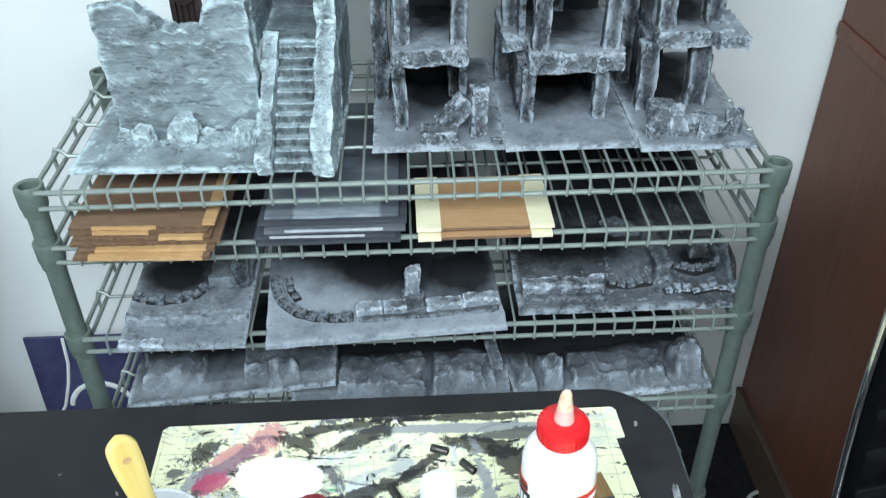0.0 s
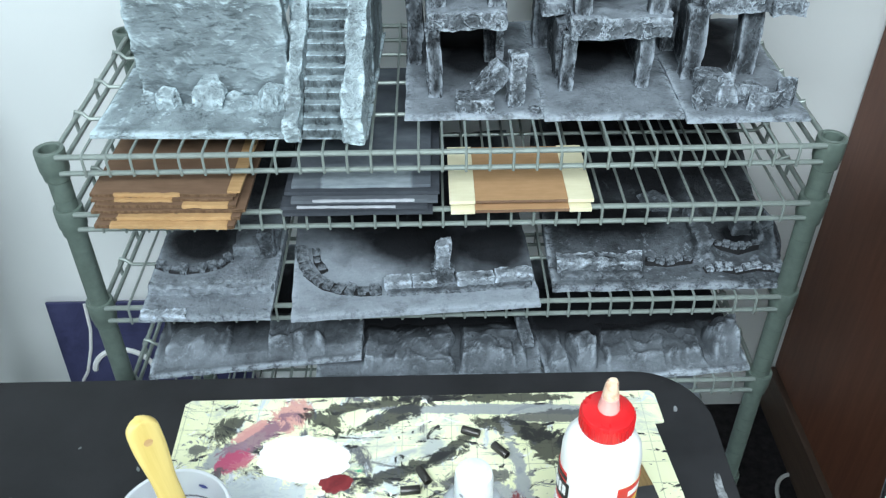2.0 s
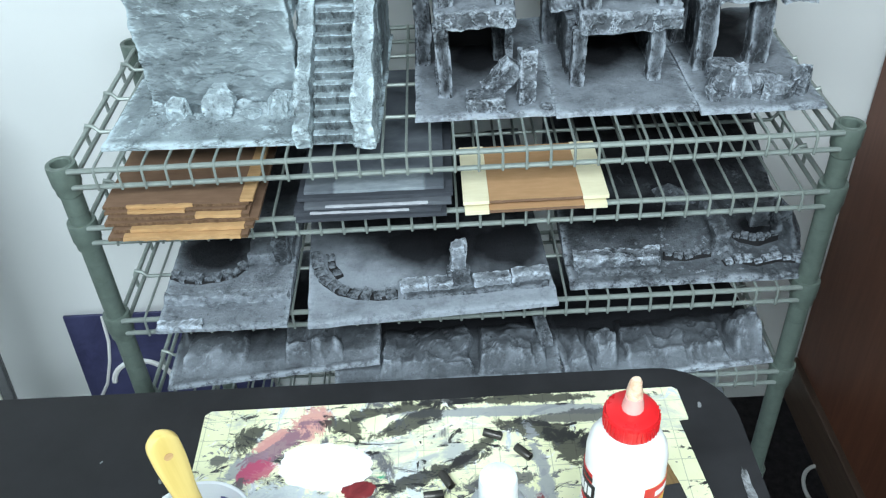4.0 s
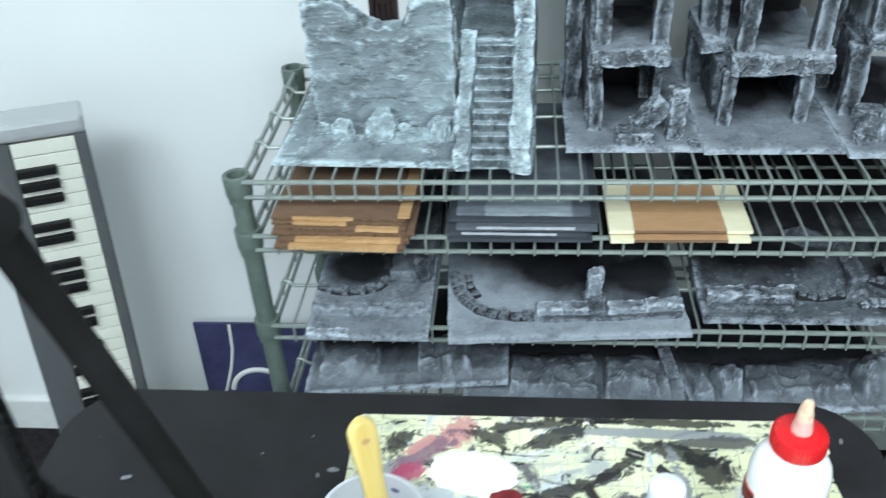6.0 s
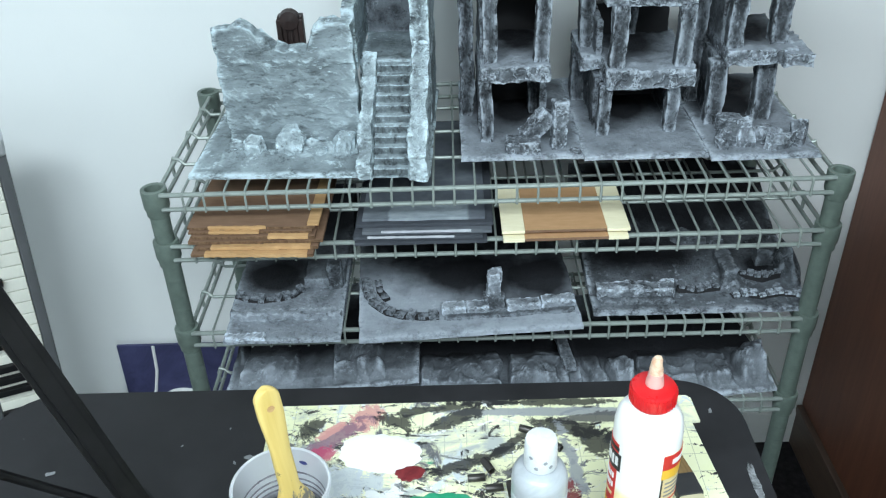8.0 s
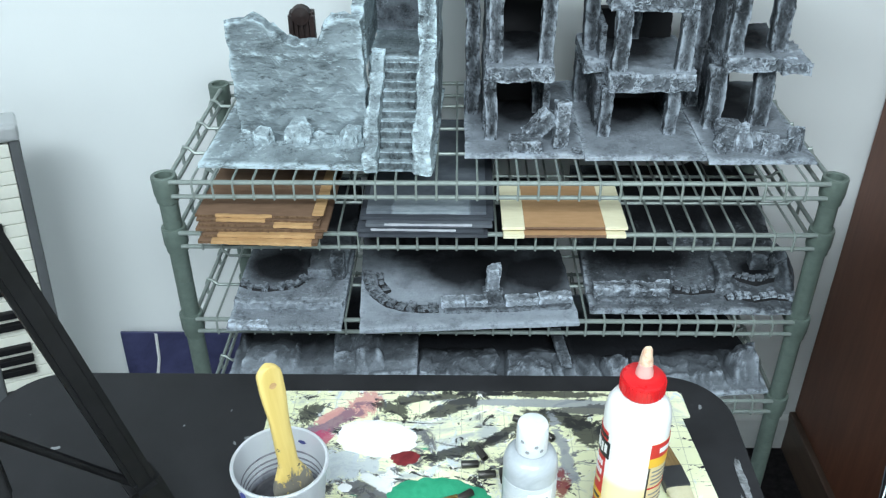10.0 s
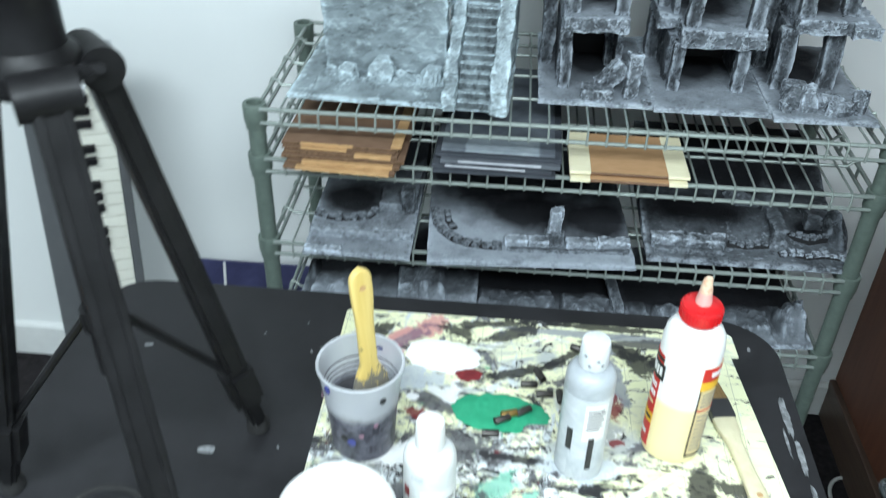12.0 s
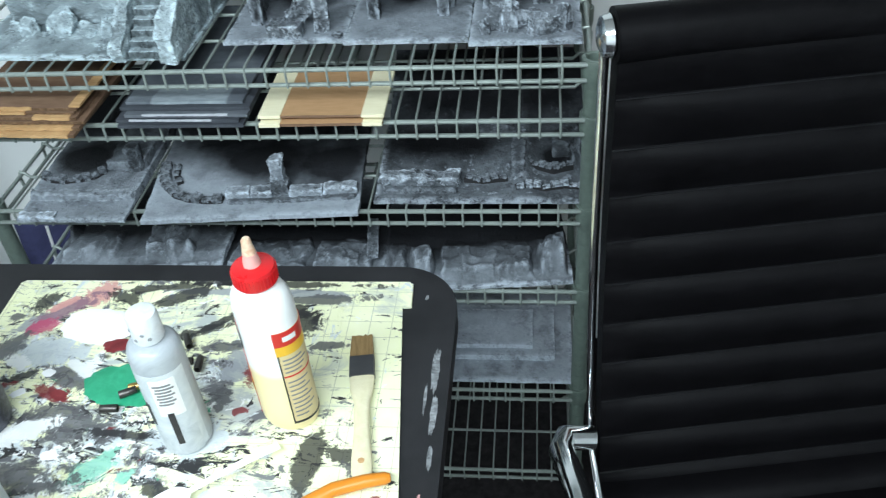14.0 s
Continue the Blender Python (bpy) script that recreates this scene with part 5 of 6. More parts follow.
def chip_brush(name, base, tip, w, mat, label, bristle, ferrule, flare=1.3, flat_roll=0.0, metal=None):
    """A flat paint brush: base is the bristles' end, tip the handle's end."""
    a, b = Vector(base), Vector(tip)
    length = (b - a).length
    t = thing(name, *base, label, "paint brush")
    q = (b - a).normalized().to_track_quat("Z", "Y").to_matrix().to_4x4()
    t.matrix_basis = Matrix.Translation(a) @ q @ pose(0, 0, 0, 0, 0, flat_roll)
    lb, lf = length * bristle, length * ferrule
    n = 110
    bm, rows = bmesh.new(), []
    for k in range(n + 1):
        f = k / n
        z = lb + lf + (length - lb - lf) * f
        keys = ((0.0, flare), (0.08, flare * 0.96), (0.30, 0.80), (0.55, 0.78), (0.85, 1.0), (1.0, 0.98))
        for (f0, p0), (f1, p1) in zip(keys, keys[1:]):
            if f0 <= f <= f1:
                k2 = (f - f0) / (f1 - f0)
                prof = p0 + (p1 - p0) * k2 * k2 * (3 - 2 * k2)
        if f > 0.925:
            prof *= math.sqrt(max(0.01, 1 - ((f - 0.925) / 0.0752) ** 2))
        hw, th = w * prof, 0.0042 + 0.0014 * math.sin(math.pi * f)
        ring = [bm.verts.new((hw * math.copysign(abs(math.cos(u)) ** 0.6, math.cos(u)), th * math.copysign(abs(math.sin(u)) ** 0.6, math.sin(u)), z)) for u in [2 * math.pi * i / 16 for i in range(16)]]
        rows.append(ring)
    for r0, r1 in zip(rows, rows[1:]):
        for i in range(16):
            bm.faces.new((r0[i], r0[(i + 1) % 16], r1[(i + 1) % 16], r1[i]))
    bm.faces.new(rows[0][::-1])
    bm.faces.new(rows[-1])
    h = part("handle", bm, mat, t, smooth=True)
    for s in (-1, 1):
        part("hanging_hole", lathe([(0, 0), (0.0032, 0), (0.0034, 0.0004), (0, 0.0006)], 14), CARD_TORN, h).matrix_basis = pose(0, s * 0.0049, length - 0.02, -90 * s, 0, 0)
    part("ferrule", box(-w * flare, w * flare, -0.0055, 0.0055, lb, lb + lf, 0.0015), metal or SILVER_PL, t, "dull metal ferrule")
    bb = fine_box(-w * flare * 0.97, w * flare * 0.97, -0.0048, 0.0048, 0.0, lb, 0.003)
    for v in bb.verts:
        f = 1 - v.co.z / lb
        v.co.x *= 1 - 0.12 * f
        v.co.y *= 1 - 0.5 * f
        v.co.z += 0.003 * f * noise.noise(v.co * 400)
    part("bristles", bb, BRISTLE, t, "tan bristles")
    return t


BRISTLE = wood_mat("tan_bristle", (0.17, 0.10, 0.04), (0.34, 0.22, 0.09), 0.8, "Z", 40)
CREAM_WOOD = wood_mat("cream_wooden_handle", (0.62, 0.56, 0.36), (0.74, 0.69, 0.50), 0.4, "Y")
chip_brush("paint_brush", (-0.206, -0.440, ZM + 0.020), (-0.2165, -0.447, 0.988), 0.0118, BRUSH_WOOD, "yellow wooden paint brush standing in a cup", 0.14, 0.12, 1.8, 90)
chip_brush("paint_brush", (0.177, -0.306, ZM + 0.0060), (0.2065, -0.498, ZM + 0.0060), 0.0105, CREAM_WOOD, "cream-handled paint brush lying on the mat", 0.17, 0.15, 1.3, 0, plain("tarnished_ferrule", (0.075, 0.075, 0.080), 0.45, 0.6, 0.2))

# glue jug on the wooden box
AMBER = plain("amber_jug_plastic", (0.105, 0.030, 0.016), 0.3, 0, 0.15)


def jug_thing():
    jug = thing("glue_jug", 0.782, 0.10, 1.0032, "amber plastic glue jug with a red and yellow label", "jug")
    body = bmesh.new()
    rows = []
    for r, z in ((0.052, 0.0), (0.060, 0.004), (0.062, 0.012), (0.062, 0.150), (0.056, 0.185), (0.036, 0.222), (0.022, 0.240), (0.020, 0.262)):
        rows.append([body.verts.new((x, y, z)) for x, y in rounded(-r, r, -r, r, r * 0.55, 6)])
    for a, b in zip(rows, rows[1:]):
        for i in range(len(a)):
            body.faces.new((a[i], a[(i + 1) % len(a)], b[(i + 1) % len(a)], b[i]))
    body.faces.new(rows[0][::-1])
    body.faces.new(rows[-1])
    part("body", body, AMBER, jug, smooth=True)
    part("cap", lathe([(0, 0.256), (0.024, 0.256), (0.025, 0.260), (0.025, 0.280), (0.022, 0.284), (0, 0.284)], 28), plain("yellow_jug_cap", (0.70, 0.45, 0.04), 0.4, 0, 0.08), jug, smooth=True)
    part("handle", tube([(0.034, 0.034, 0.225), (0.052, 0.052, 0.205), (0.056, 0.056, 0.165), (0.048, 0.048, 0.130)], 0.010, 12), AMBER, jug, smooth=True)
    for turn in (0, -90):
        lab = part("label", box(-0.048, 0.048, -0.0634, -0.0622, 0.022, 0.135, 0.0004, 1), plain("jug_label_red", (0.50, 0.030, 0.018), 0.4, 0, 0.1), jug, "red printed label")
        lab.matrix_basis = pose(0, 0, 0, 0, 0, turn)
        for k in range(6):
            part("print", box(-0.040 + 0.0138 * k, -0.030 + 0.0138 * k, -0.0638, -0.0636, 0.044, 0.060), plain("jug_label_yellow", (0.75, 0.48, 0.04), 0.4, 0, 0.05), lab)
    return jug


jug_thing()

# glue bottle
GLUE_PL = Mat("milky_bottle_plastic", 0.32)
gx, gy, gz = GLUE_PL.xyz()
level = GLUE_PL.calc("ADD", gz, GLUE_PL.calc("MULTIPLY", GLUE_PL.noise(30, 2), 0.006))
GLUE_PL.colour(GLUE_PL.ramp(level, (0.083, (0.80, 0.68, 0.38)), (0.092, (0.82, 0.83, 0.82))))
GLUE_PL.b.inputs["Subsurface Weight"].default_value = 0.0
GLUE_PL = GLUE_PL.m
RED_CAP = plain("red_plastic_cap", (0.62, 0.012, 0.016), 0.3, 0, 0.08)
NOZZLE = plain("pink_nozzle", (0.72, 0.40, 0.36), 0.4, 0, 0.1)
TIP = paint_mat("dried_glue", (0.66, 0.38, 0.25), (0.80, 0.66, 0.50), 130)
LBL_RED = plain("label_red", (0.52, 0.022, 0.016), 0.4, 0, 0.1)
LBL_BLACK = plain("label_black", (0.014, 0.014, 0.014), 0.4)
LBL_YELLOW = plain("label_yellow", (0.72, 0.42, 0.03), 0.4, 0, 0.08)
LBL_WHITE = plain("label_white", (0.76, 0.77, 0.76), 0.45, 0, 0.04)
LBL_TAN = plain("label_tan", (0.62, 0.50, 0.27), 0.4, 0, 0.1)
LBL_GREY = plain("label_grey_print", (0.20, 0.20, 0.20), 0.5)

GSX, GSY = 1.12, 0.90
glue = thing("glue_bottle", 0.118, -0.412, ZM, "white wood glue bottle with a red cap, half full", "glue bottle", turn=-18)
gp = [(0, 0), (0.023, 0), (0.0262, 0.002), (0.0276, 0.007), (0.0280, 0.02), (0.0280, 0.140), (0.0279, 0.160), (0.0262, 0.172), (0.0225, 0.180), (0.0175, 0.1845), (0.0150, 0.186), (0.0150, 0.191), (0, 0.191)]
part("bottle", lathe(gp, 48, sx=GSX, sy=GSY), GLUE_PL, glue, smooth=True)
capn, bmc = 40, None
prof = [(0, 0.1880), (0.0195, 0.1880), (0.0205, 0.1900), (0.0205, 0.2020), (0.0195, 0.2050), (0.0165, 0.2065), (0.0125, 0.2070), (0.0085, 0.2075), (0, 0.2075)]
cap = part("cap", lathe(prof, capn), RED_CAP, glue, "ribbed red cap", smooth=True)
for i in range(36):
    a = 2 * math.pi * i / 36
    part("rib", box(-0.0007, 0.0007, -0.0004, 0.0008, 0.1905, 0.2025), RED_CAP, cap).matrix_basis = pose(0.0204 * math.cos(a), 0.0204 * math.sin(a), 0, 0, 0, math.degrees(a) - 90)
nz = part("nozzle", lathe([(0, 0.2070), (0.0082, 0.2070), (0.0078, 0.2120), (0.0066, 0.2180), (0.0066, 0.2200), (0, 0.2200)], 24), NOZZLE, glue, smooth=True)
part("tip", roughen(lathe([(0, 0.2195), (0.0058, 0.2195), (0.0060, 0.2240), (0.0052, 0.2300), (0.0044, 0.2345), (0.0030, 0.2368), (0, 0.2372)], 20), 0.0010, 0.006, 3.0), TIP, nz, "tip crusted with dried glue", smooth=True)


def wrap(name, parent, a0, a1, z0, z1, mat, r=0.0292, sx=1.0, sy=1.0, out=0.0004, label=""):
    """A label patch lying on a round body, from angle a0 to a1."""
    bm, n = bmesh.new(), max(2, int(abs(a1 - a0) / 6))
    rows = []
    for d in (out, out - 0.0003):
        for z in (z0, z1):
            rows.append([bm.verts.new(((r + d) * sx * math.cos(radians(a0 + (a1 - a0) * i / n)), (r + d) * sy * math.sin(radians(a0 + (a1 - a0) * i / n)), z)) for i in range(n + 1)])
    f0, f1, b0, b1 = rows
    for i in range(n):
        bm.faces.new((f0[i], f0[i + 1], f1[i + 1], f1[i]))
        bm.faces.new((b0[i], b1[i], b1[i + 1], b0[i + 1]))
        bm.faces.new((f1[i], f1[i + 1], b1[i + 1], b1[i]))
        bm.faces.new((f0[i], b0[i], b0[i + 1], f0[i + 1]))
    bm.faces.new((f0[0], f1[0], b1[0], b0[0]))
    bm.faces.new((f0[n], b0[n], b1[n], f1[n]))
    return part(name, bm, mat, parent, label, smooth=False)


def gl(name, par, a0, a1, z0, z1, m, out):
    return wrap(name, par, a0, a1, z0, z1, m, 0.0280, GSX, GSY, out)


# front label on the bottle's left flank, back label on the right
lab = gl("label", glue, 112, 224, 0.012, 0.142, LBL_RED, 0.0005)
gl("print", lab, 118, 232, 0.110, 0.131, LBL_BLACK, 0.0009)
for k, (a0, a1) in enumerate(((140, 147), (151, 159), (163, 170), (174, 182), (186, 193), (197, 205), (209, 215), (219, 226))):
    gl("print", lab, a0, a1, 0.115 + 0.001 * (k % 2), 0.1265, LBL_WHITE, 0.0012)
gl("print", lab, 140, 226, 0.134, 0.1385, LBL_BLACK, 0.0009)
for z in (0.096, 0.084):
    for a in range(186, 220, 7):
        gl("print", lab, a, a + 4.5, z, z + 0.007, LBL_WHITE, 0.0009)
gl("print", lab, 182, 218, 0.073, 0.077, LBL_TAN, 0.0009)
gl("print", lab, 150, 225, 0.046, 0.060, LBL_YELLOW, 0.0009)
gl("print", lab, 200, 222, 0.051, 0.055, LBL_BLACK, 0.0012)
gl("print", lab, 190, 215, 0.026, 0.032, LBL_WHITE, 0.0009)
back = gl("label", glue, 306, 410, 0.014, 0.142, LBL_TAN, 0.0005)
gl("print", back, 304, 410, 0.124, 0.142, LBL_RED, 0.0009)
gl("print", back, 322, 352, 0.130, 0.136, LBL_WHITE, 0.0012)
gl("print", back, 304, 410, 0.112, 0.124, LBL_YELLOW, 0.0009)
gl("print", back, 305, 308, 0.014, 0.112, LBL_BLACK, 0.0009)
gl("print", back, 308, 408, 0.014, 0.017, LBL_BLACK, 0.0009)
gl("print", back, 309, 408, 0.082, 0.084, LBL_RED, 0.0009)
for k in range(9):
    gl("print", back, 313, 340 + (k * 37) % 25, 0.024 + 0.0062 * k, 0.0258 + 0.0062 * k, LBL_GREY, 0.0009)
for k in range(4):
    gl("print", back, 313, 350 + (k * 29) % 20, 0.088 + 0.0055 * k, 0.0898 + 0.0055 * k, LBL_GREY, 0.0009)


def squeeze_bottle(name, x, y, r, h, mat, cap_mat, label, turn=0.0, fat=1.0, cap_h=0.024, cap_r=0.0125):
    b = thing(name, x, y, ZM, label, "paint bottle", "paint bottles", turn=turn)
    part("bottle", lathe([(0, 0), (r * 0.86, 0), (r * 0.97, 0.002), (r, 0.006), (r, h * 0.84), (r * 0.985, h * 0.875), (r * 0.92, h * 0.91), (r * 0.78, h * 0.935), (r * 0.62, h * 0.945), (cap_r * 0.92, h * 0.95), (cap_r * 0.92, h), (0, h)], 40), mat, b, smooth=True)
    part("cap", lathe([(0, h * 0.965), (cap_r * 1.05, h * 0.965), (cap_r * 1.08, h * 0.972), (cap_r * 1.05, h + cap_h * 0.8), (cap_r * 0.98, h + cap_h * 0.95), (cap_r * 0.8, h + cap_h), (0, h + cap_h)], 28), cap_mat, b, smooth=True)
    return b


SILVER_B = paint_mat("silver_grey_bottle", (0.33, 0.36, 0.385), (0.45, 0.48, 0.51), 25, 0.3)
PALE_B = paint_mat("pale_grey_bottle", (0.60, 0.63, 0.63), (0.70, 0.72, 0.72), 25, 0.35)
CAP_P = paint_mat("paint_stained_cap", (0.62, 0.66, 0.69), (0.74, 0.77, 0.79), 90, 0.4)
P_SHEEN = paint_mat("silver_bottle_label", (0.46, 0.50, 0.53), (0.62, 0.65, 0.67), 30, 0.4)
sb = squeeze_bottle("paint_bottle", 0.016, -0.446, 0.0255, 0.153, SILVER_B, CAP_P, "silver-grey paint bottle with a smeared label and cap", 0, cap_r=0.0138, cap_h=0.026)
wrap("label", sb, 196, 346, 0.006, 0.118, P_SHEEN, 0.0255, out=0.0003)
lb1 = wrap("label", sb, 262, 318, 0.062, 0.112, LBL_WHITE, 0.0255, out=0.0006)
for k in range(7):
    wrap("print", lb1, 268 + (k % 2) * 3, 300 + (k * 7) % 12, 0.078 + 0.0042 * k, 0.0803 + 0.0042 * k, LBL_GREY, 0.0255, out=0.0009)
wrap("paint_smear", sb, 235, 330, 0.003, 0.040, P_PALE, 0.0255, out=0.0008)
wrap("paint_smear", sb, 278, 292, 0.020, 0.066, P_BLACK, 0.0255, out=0.0009)
wrap("paint_smear", sb, 225, 240, 0.045, 0.075, P_BLACK, 0.0255, out=0.0007)
for a, z in ((250, 0.155), (280, 0.162), (230, 0.166), (300, 0.156)):
    s = part("paint_spot", lathe([(0, -0.0004), (0.0020, -0.0002), (0, 0.0006)], 10), P_GREY, sb)
    s.matrix_basis = pose(0.0155 * math.cos(radians(a)), 0.0155 * math.sin(radians(a)), z, 0, 90, a)
wb = squeeze_bottle("paint_bottle", -0.135, -0.566, 0.0245, 0.150, PALE_B, LBL_WHITE, "pale grey paint bottle with a white cap", 0)
lb2 = wrap("label", wb, 255, 350, 0.035, 0.105, LBL_WHITE, 0.0245)
for k in range(8):
    wrap("print", lb2, 305, 332 + (k * 5) % 10, 0.040 + 0.007 * k, 0.0436 + 0.007 * k, LBL_GREY, 0.0245, out=0.0007)
wrap("print", lb2, 262, 285, 0.046, 0.062, P_PALE, 0.0245, out=0.0007)
wrap("print", lb2, 268, 280, 0.070, 0.076, P_GREY, 0.0245, out=0.0007)
wrap("paint_smear", wb, 212, 228, 0.092, 0.104, P_RED, 0.0245, out=0.0007)
wrap("paint_smear", wb, 235, 262, 0.118, 0.126, P_PALE, 0.0245, out=0.0007)
wb2 = squeeze_bottle("paint_bottle", -0.235, -0.722, 0.0215, 0.105, LBL_WHITE, LBL_WHITE, "small white bottle with a round white cap", 0)

JAR_B = paint_mat("grey_jar", (0.034, 0.042, 0.052), (0.058, 0.068, 0.080), 14, 0.3)
jar = thing("paint_jar", -0.207, -0.636, TZ + MT, "large grey paint jar with a white screw lid", "paint jar")
part("body", lathe([(0, 0), (0.045, 0), (0.048, 0.003), (0.0485, 0.01), (0.0485, 0.108), (0.046, 0.114), (0, 0.116)], 48), JAR_B, jar, smooth=True)
lid = part("lid", roughen(lathe([(0, 0.112), (0.0505, 0.112), (0.0515, 0.114), (0.0515, 0.130), (0.0500, 0.1345), (0.0470, 0.1365), (0.0455, 0.1362), (0.03, 0.1362), (0.015, 0.1362), (0, 0.1362)], 64), 0.0005, 0.02, 1.0), LBL_WHITE, jar, "white screw lid", smooth=True)
for k in range(6):
    wrap("paint_spot", lid, 215 + k * 9, 219 + k * 9 + k % 3, 0.117 + (k * 7 % 5) * 0.002, 0.1195 + (k * 7 % 5) * 0.002, P_GREY, 0.0515)

# shallow grey tray
TRAY = paint_mat("grey_tray_plastic", (0.034, 0.040, 0.048), (0.085, 0.095, 0.105), 26, 0.3)
tray = thing("paint_tray", -0.042, -0.612, ZM, "shallow dark grey plastic tray with rounded corners", "tray", turn=-6)


def tray_mesh():
    bm = bmesh.new()
    loops = []
    for grow, z in ((-0.006, 0.0), (0.0, 0.002), (0.003, 0.020), (0.0045, 0.0215), (0.0035, 0.0225), (0.001, 0.021), (-0.003, 0.005), (-0.009, 0.0035)):
        o = rounded(-0.078 - grow, 0.078 + grow, -0.055 - grow, 0.055 + grow, 0.022 + grow, 8)
        loops.append([bm.verts.new((x, y, z)) for x, y in o])
    for a, b in zip(loops, loops[1:]):
        for i in range(len(a)):
            bm.faces.new((a[i], a[(i + 1) % len(a)], b[(i + 1) % len(a)], b[i]))
    bm.faces.new(loops[0][::-1])
    bm.faces.new(loops[-1])
    return bm


part("dish", tray_mesh(), TRAY, tray, smooth=True)
rim = [(x, y, 0.0222) for x, y in rounded(-0.0818, 0.0818, -0.0588, 0.0588, 0.0258, 8)]
part("rim", tube(rim + rim[:1], 0.0022, 8, cap=False), TRAY, tray, smooth=True)
P_POOL = paint_mat("drying_grey_paint", (0.05, 0.06, 0.07), (0.22, 0.25, 0.28), 40, 0.3)
part("paint_film", slab([(0.045 * math.cos(radians(a)) * (1 + 0.25 * math.sin(3 * radians(a))) - 0.01, 0.030 * math.sin(radians(a)) * (1 + 0.2 * math.cos(2 * radians(a)))) for a in range(0, 360, 10)], 0.0036, 0.0044), P_POOL, tray, "drying grey paint")

# plastic spoon
spoon = thing("plastic_spoon", 0.020, -0.539, ZM, "white plastic spoon lying on the mat", "spoon", turn=39)


def spoon_mesh():
    bm, rows = bmesh.new(), []
    for k in range(33):
        f = k / 32
        x = -0.026 + 0.150 * f
        if f < 0.36:
            u = (f / 0.36) * 2 - 1
            w, dip = 0.0155 * math.sqrt(max(0.0, 1 - abs(u) ** 2.4)) + 0.0022, 0.006 * (1 - u * u)
        else:
            w, dip = 0.0032 + 0.0018 * (f - 0.36) / 0.64, 0.0
        zc = 0.008 + 0.004 * math.sin(math.pi * f) - dip * 0.4
        ring = []
        for s, top in ((-1, 1), (-0.5, 1), (0, 1), (0.5, 1), (1, 1), (0.5, 0), (0, 0), (-0.5, 0)):
            ring.append(bm.verts.new((x, w * s, zc - dip * (1 - s * s) - (0 if top else 0.0016))))
        rows.append(ring)
    for a, b in zip(rows, rows[1:]):
        for i in range(8):
            bm.faces.new((a[i], a[(i + 1) % 8], b[(i + 1) % 8], b[i]))
    bm.faces.new(rows[0][::-1])
    bm.faces.new(rows[-1])
    low = min(v.co.z for v in bm.verts)
    for v in bm.verts:
        v.co.z -= low - 0.0004
    return bm


part("spoon", spoon_mesh(), plain("white_spoon_plastic", (0.86, 0.87, 0.87), 0.35, 0, 0.03), spoon, smooth=True)

# pliers
ORANGE = plain("orange_grip", (0.66, 0.22, 0.015), 0.4, 0, 0.1)
STEEL = plain("blackened_steel", (0.035, 0.033, 0.032), 0.4, 0.7, 0.3)
pl = thing("pliers", 0.122, -0.559, ZM + 0.002, "small black pliers with orange grips", "pliers")
jaw = slab([(-0.028, -0.007), (-0.012, -0.012), (0.012, -0.010), (0.018, 0.002), (0.010, 0.010), (-0.012, 0.010), (-0.028, 0.003)], 0.0, 0.009, 0.0015)
part("jaw", jaw, STEEL, pl)
part("pivot", lathe([(0, 0.008), (0.0045, 0.008), (0.0045, 0.0105), (0.003, 0.0112), (0, 0.0112)], 16), CHROME, pl)
part("shank", tube([(0.008, 0.004, 0.0055), (0.024, 0.018, 0.006)], 0.0045, 8), STEEL, pl, smooth=True)
part("shank", tube([(0.008, -0.004, 0.0055), (0.028, -0.012, 0.006)], 0.0045, 8), STEEL, pl, smooth=True)
part("grip", tube([(0.020, 0.015, 0.007), (0.036, 0.031, 0.008), (0.060, 0.047, 0.0085), (0.088, 0.057, 0.0085), (0.108, 0.062, 0.008), (0.113, 0.0625, 0.008)], 0.007, 12, radii=[0.005, 0.0068, 0.0072, 0.0068, 0.0062, 0.004]), ORANGE, pl, "orange plastic grip", smooth=True)
part("grip", tube([(0.024, -0.011, 0.007), (0.044, -0.022, 0.008), (0.070, -0.031, 0.0085), (0.098, -0.036, 0.0085), (0.116, -0.037, 0.008)], 0.007, 12, radii=[0.005, 0.0068, 0.0072, 0.0068, 0.004]), ORANGE, pl, "orange plastic grip", smooth=True)
# clear scraper under the pliers
scr = thing("plastic_ruler", 0.097, -0.592, ZM, "clear plastic strip lying under the pliers", "ruler", turn=-33)
part("strip", box(-0.05, 0.06, -0.013, 0.013, 0.0002, 0.0022, 0.0006), clear_mat("clear_plastic", (0.75, 0.72, 0.68), 0.15, 0.8), scr)

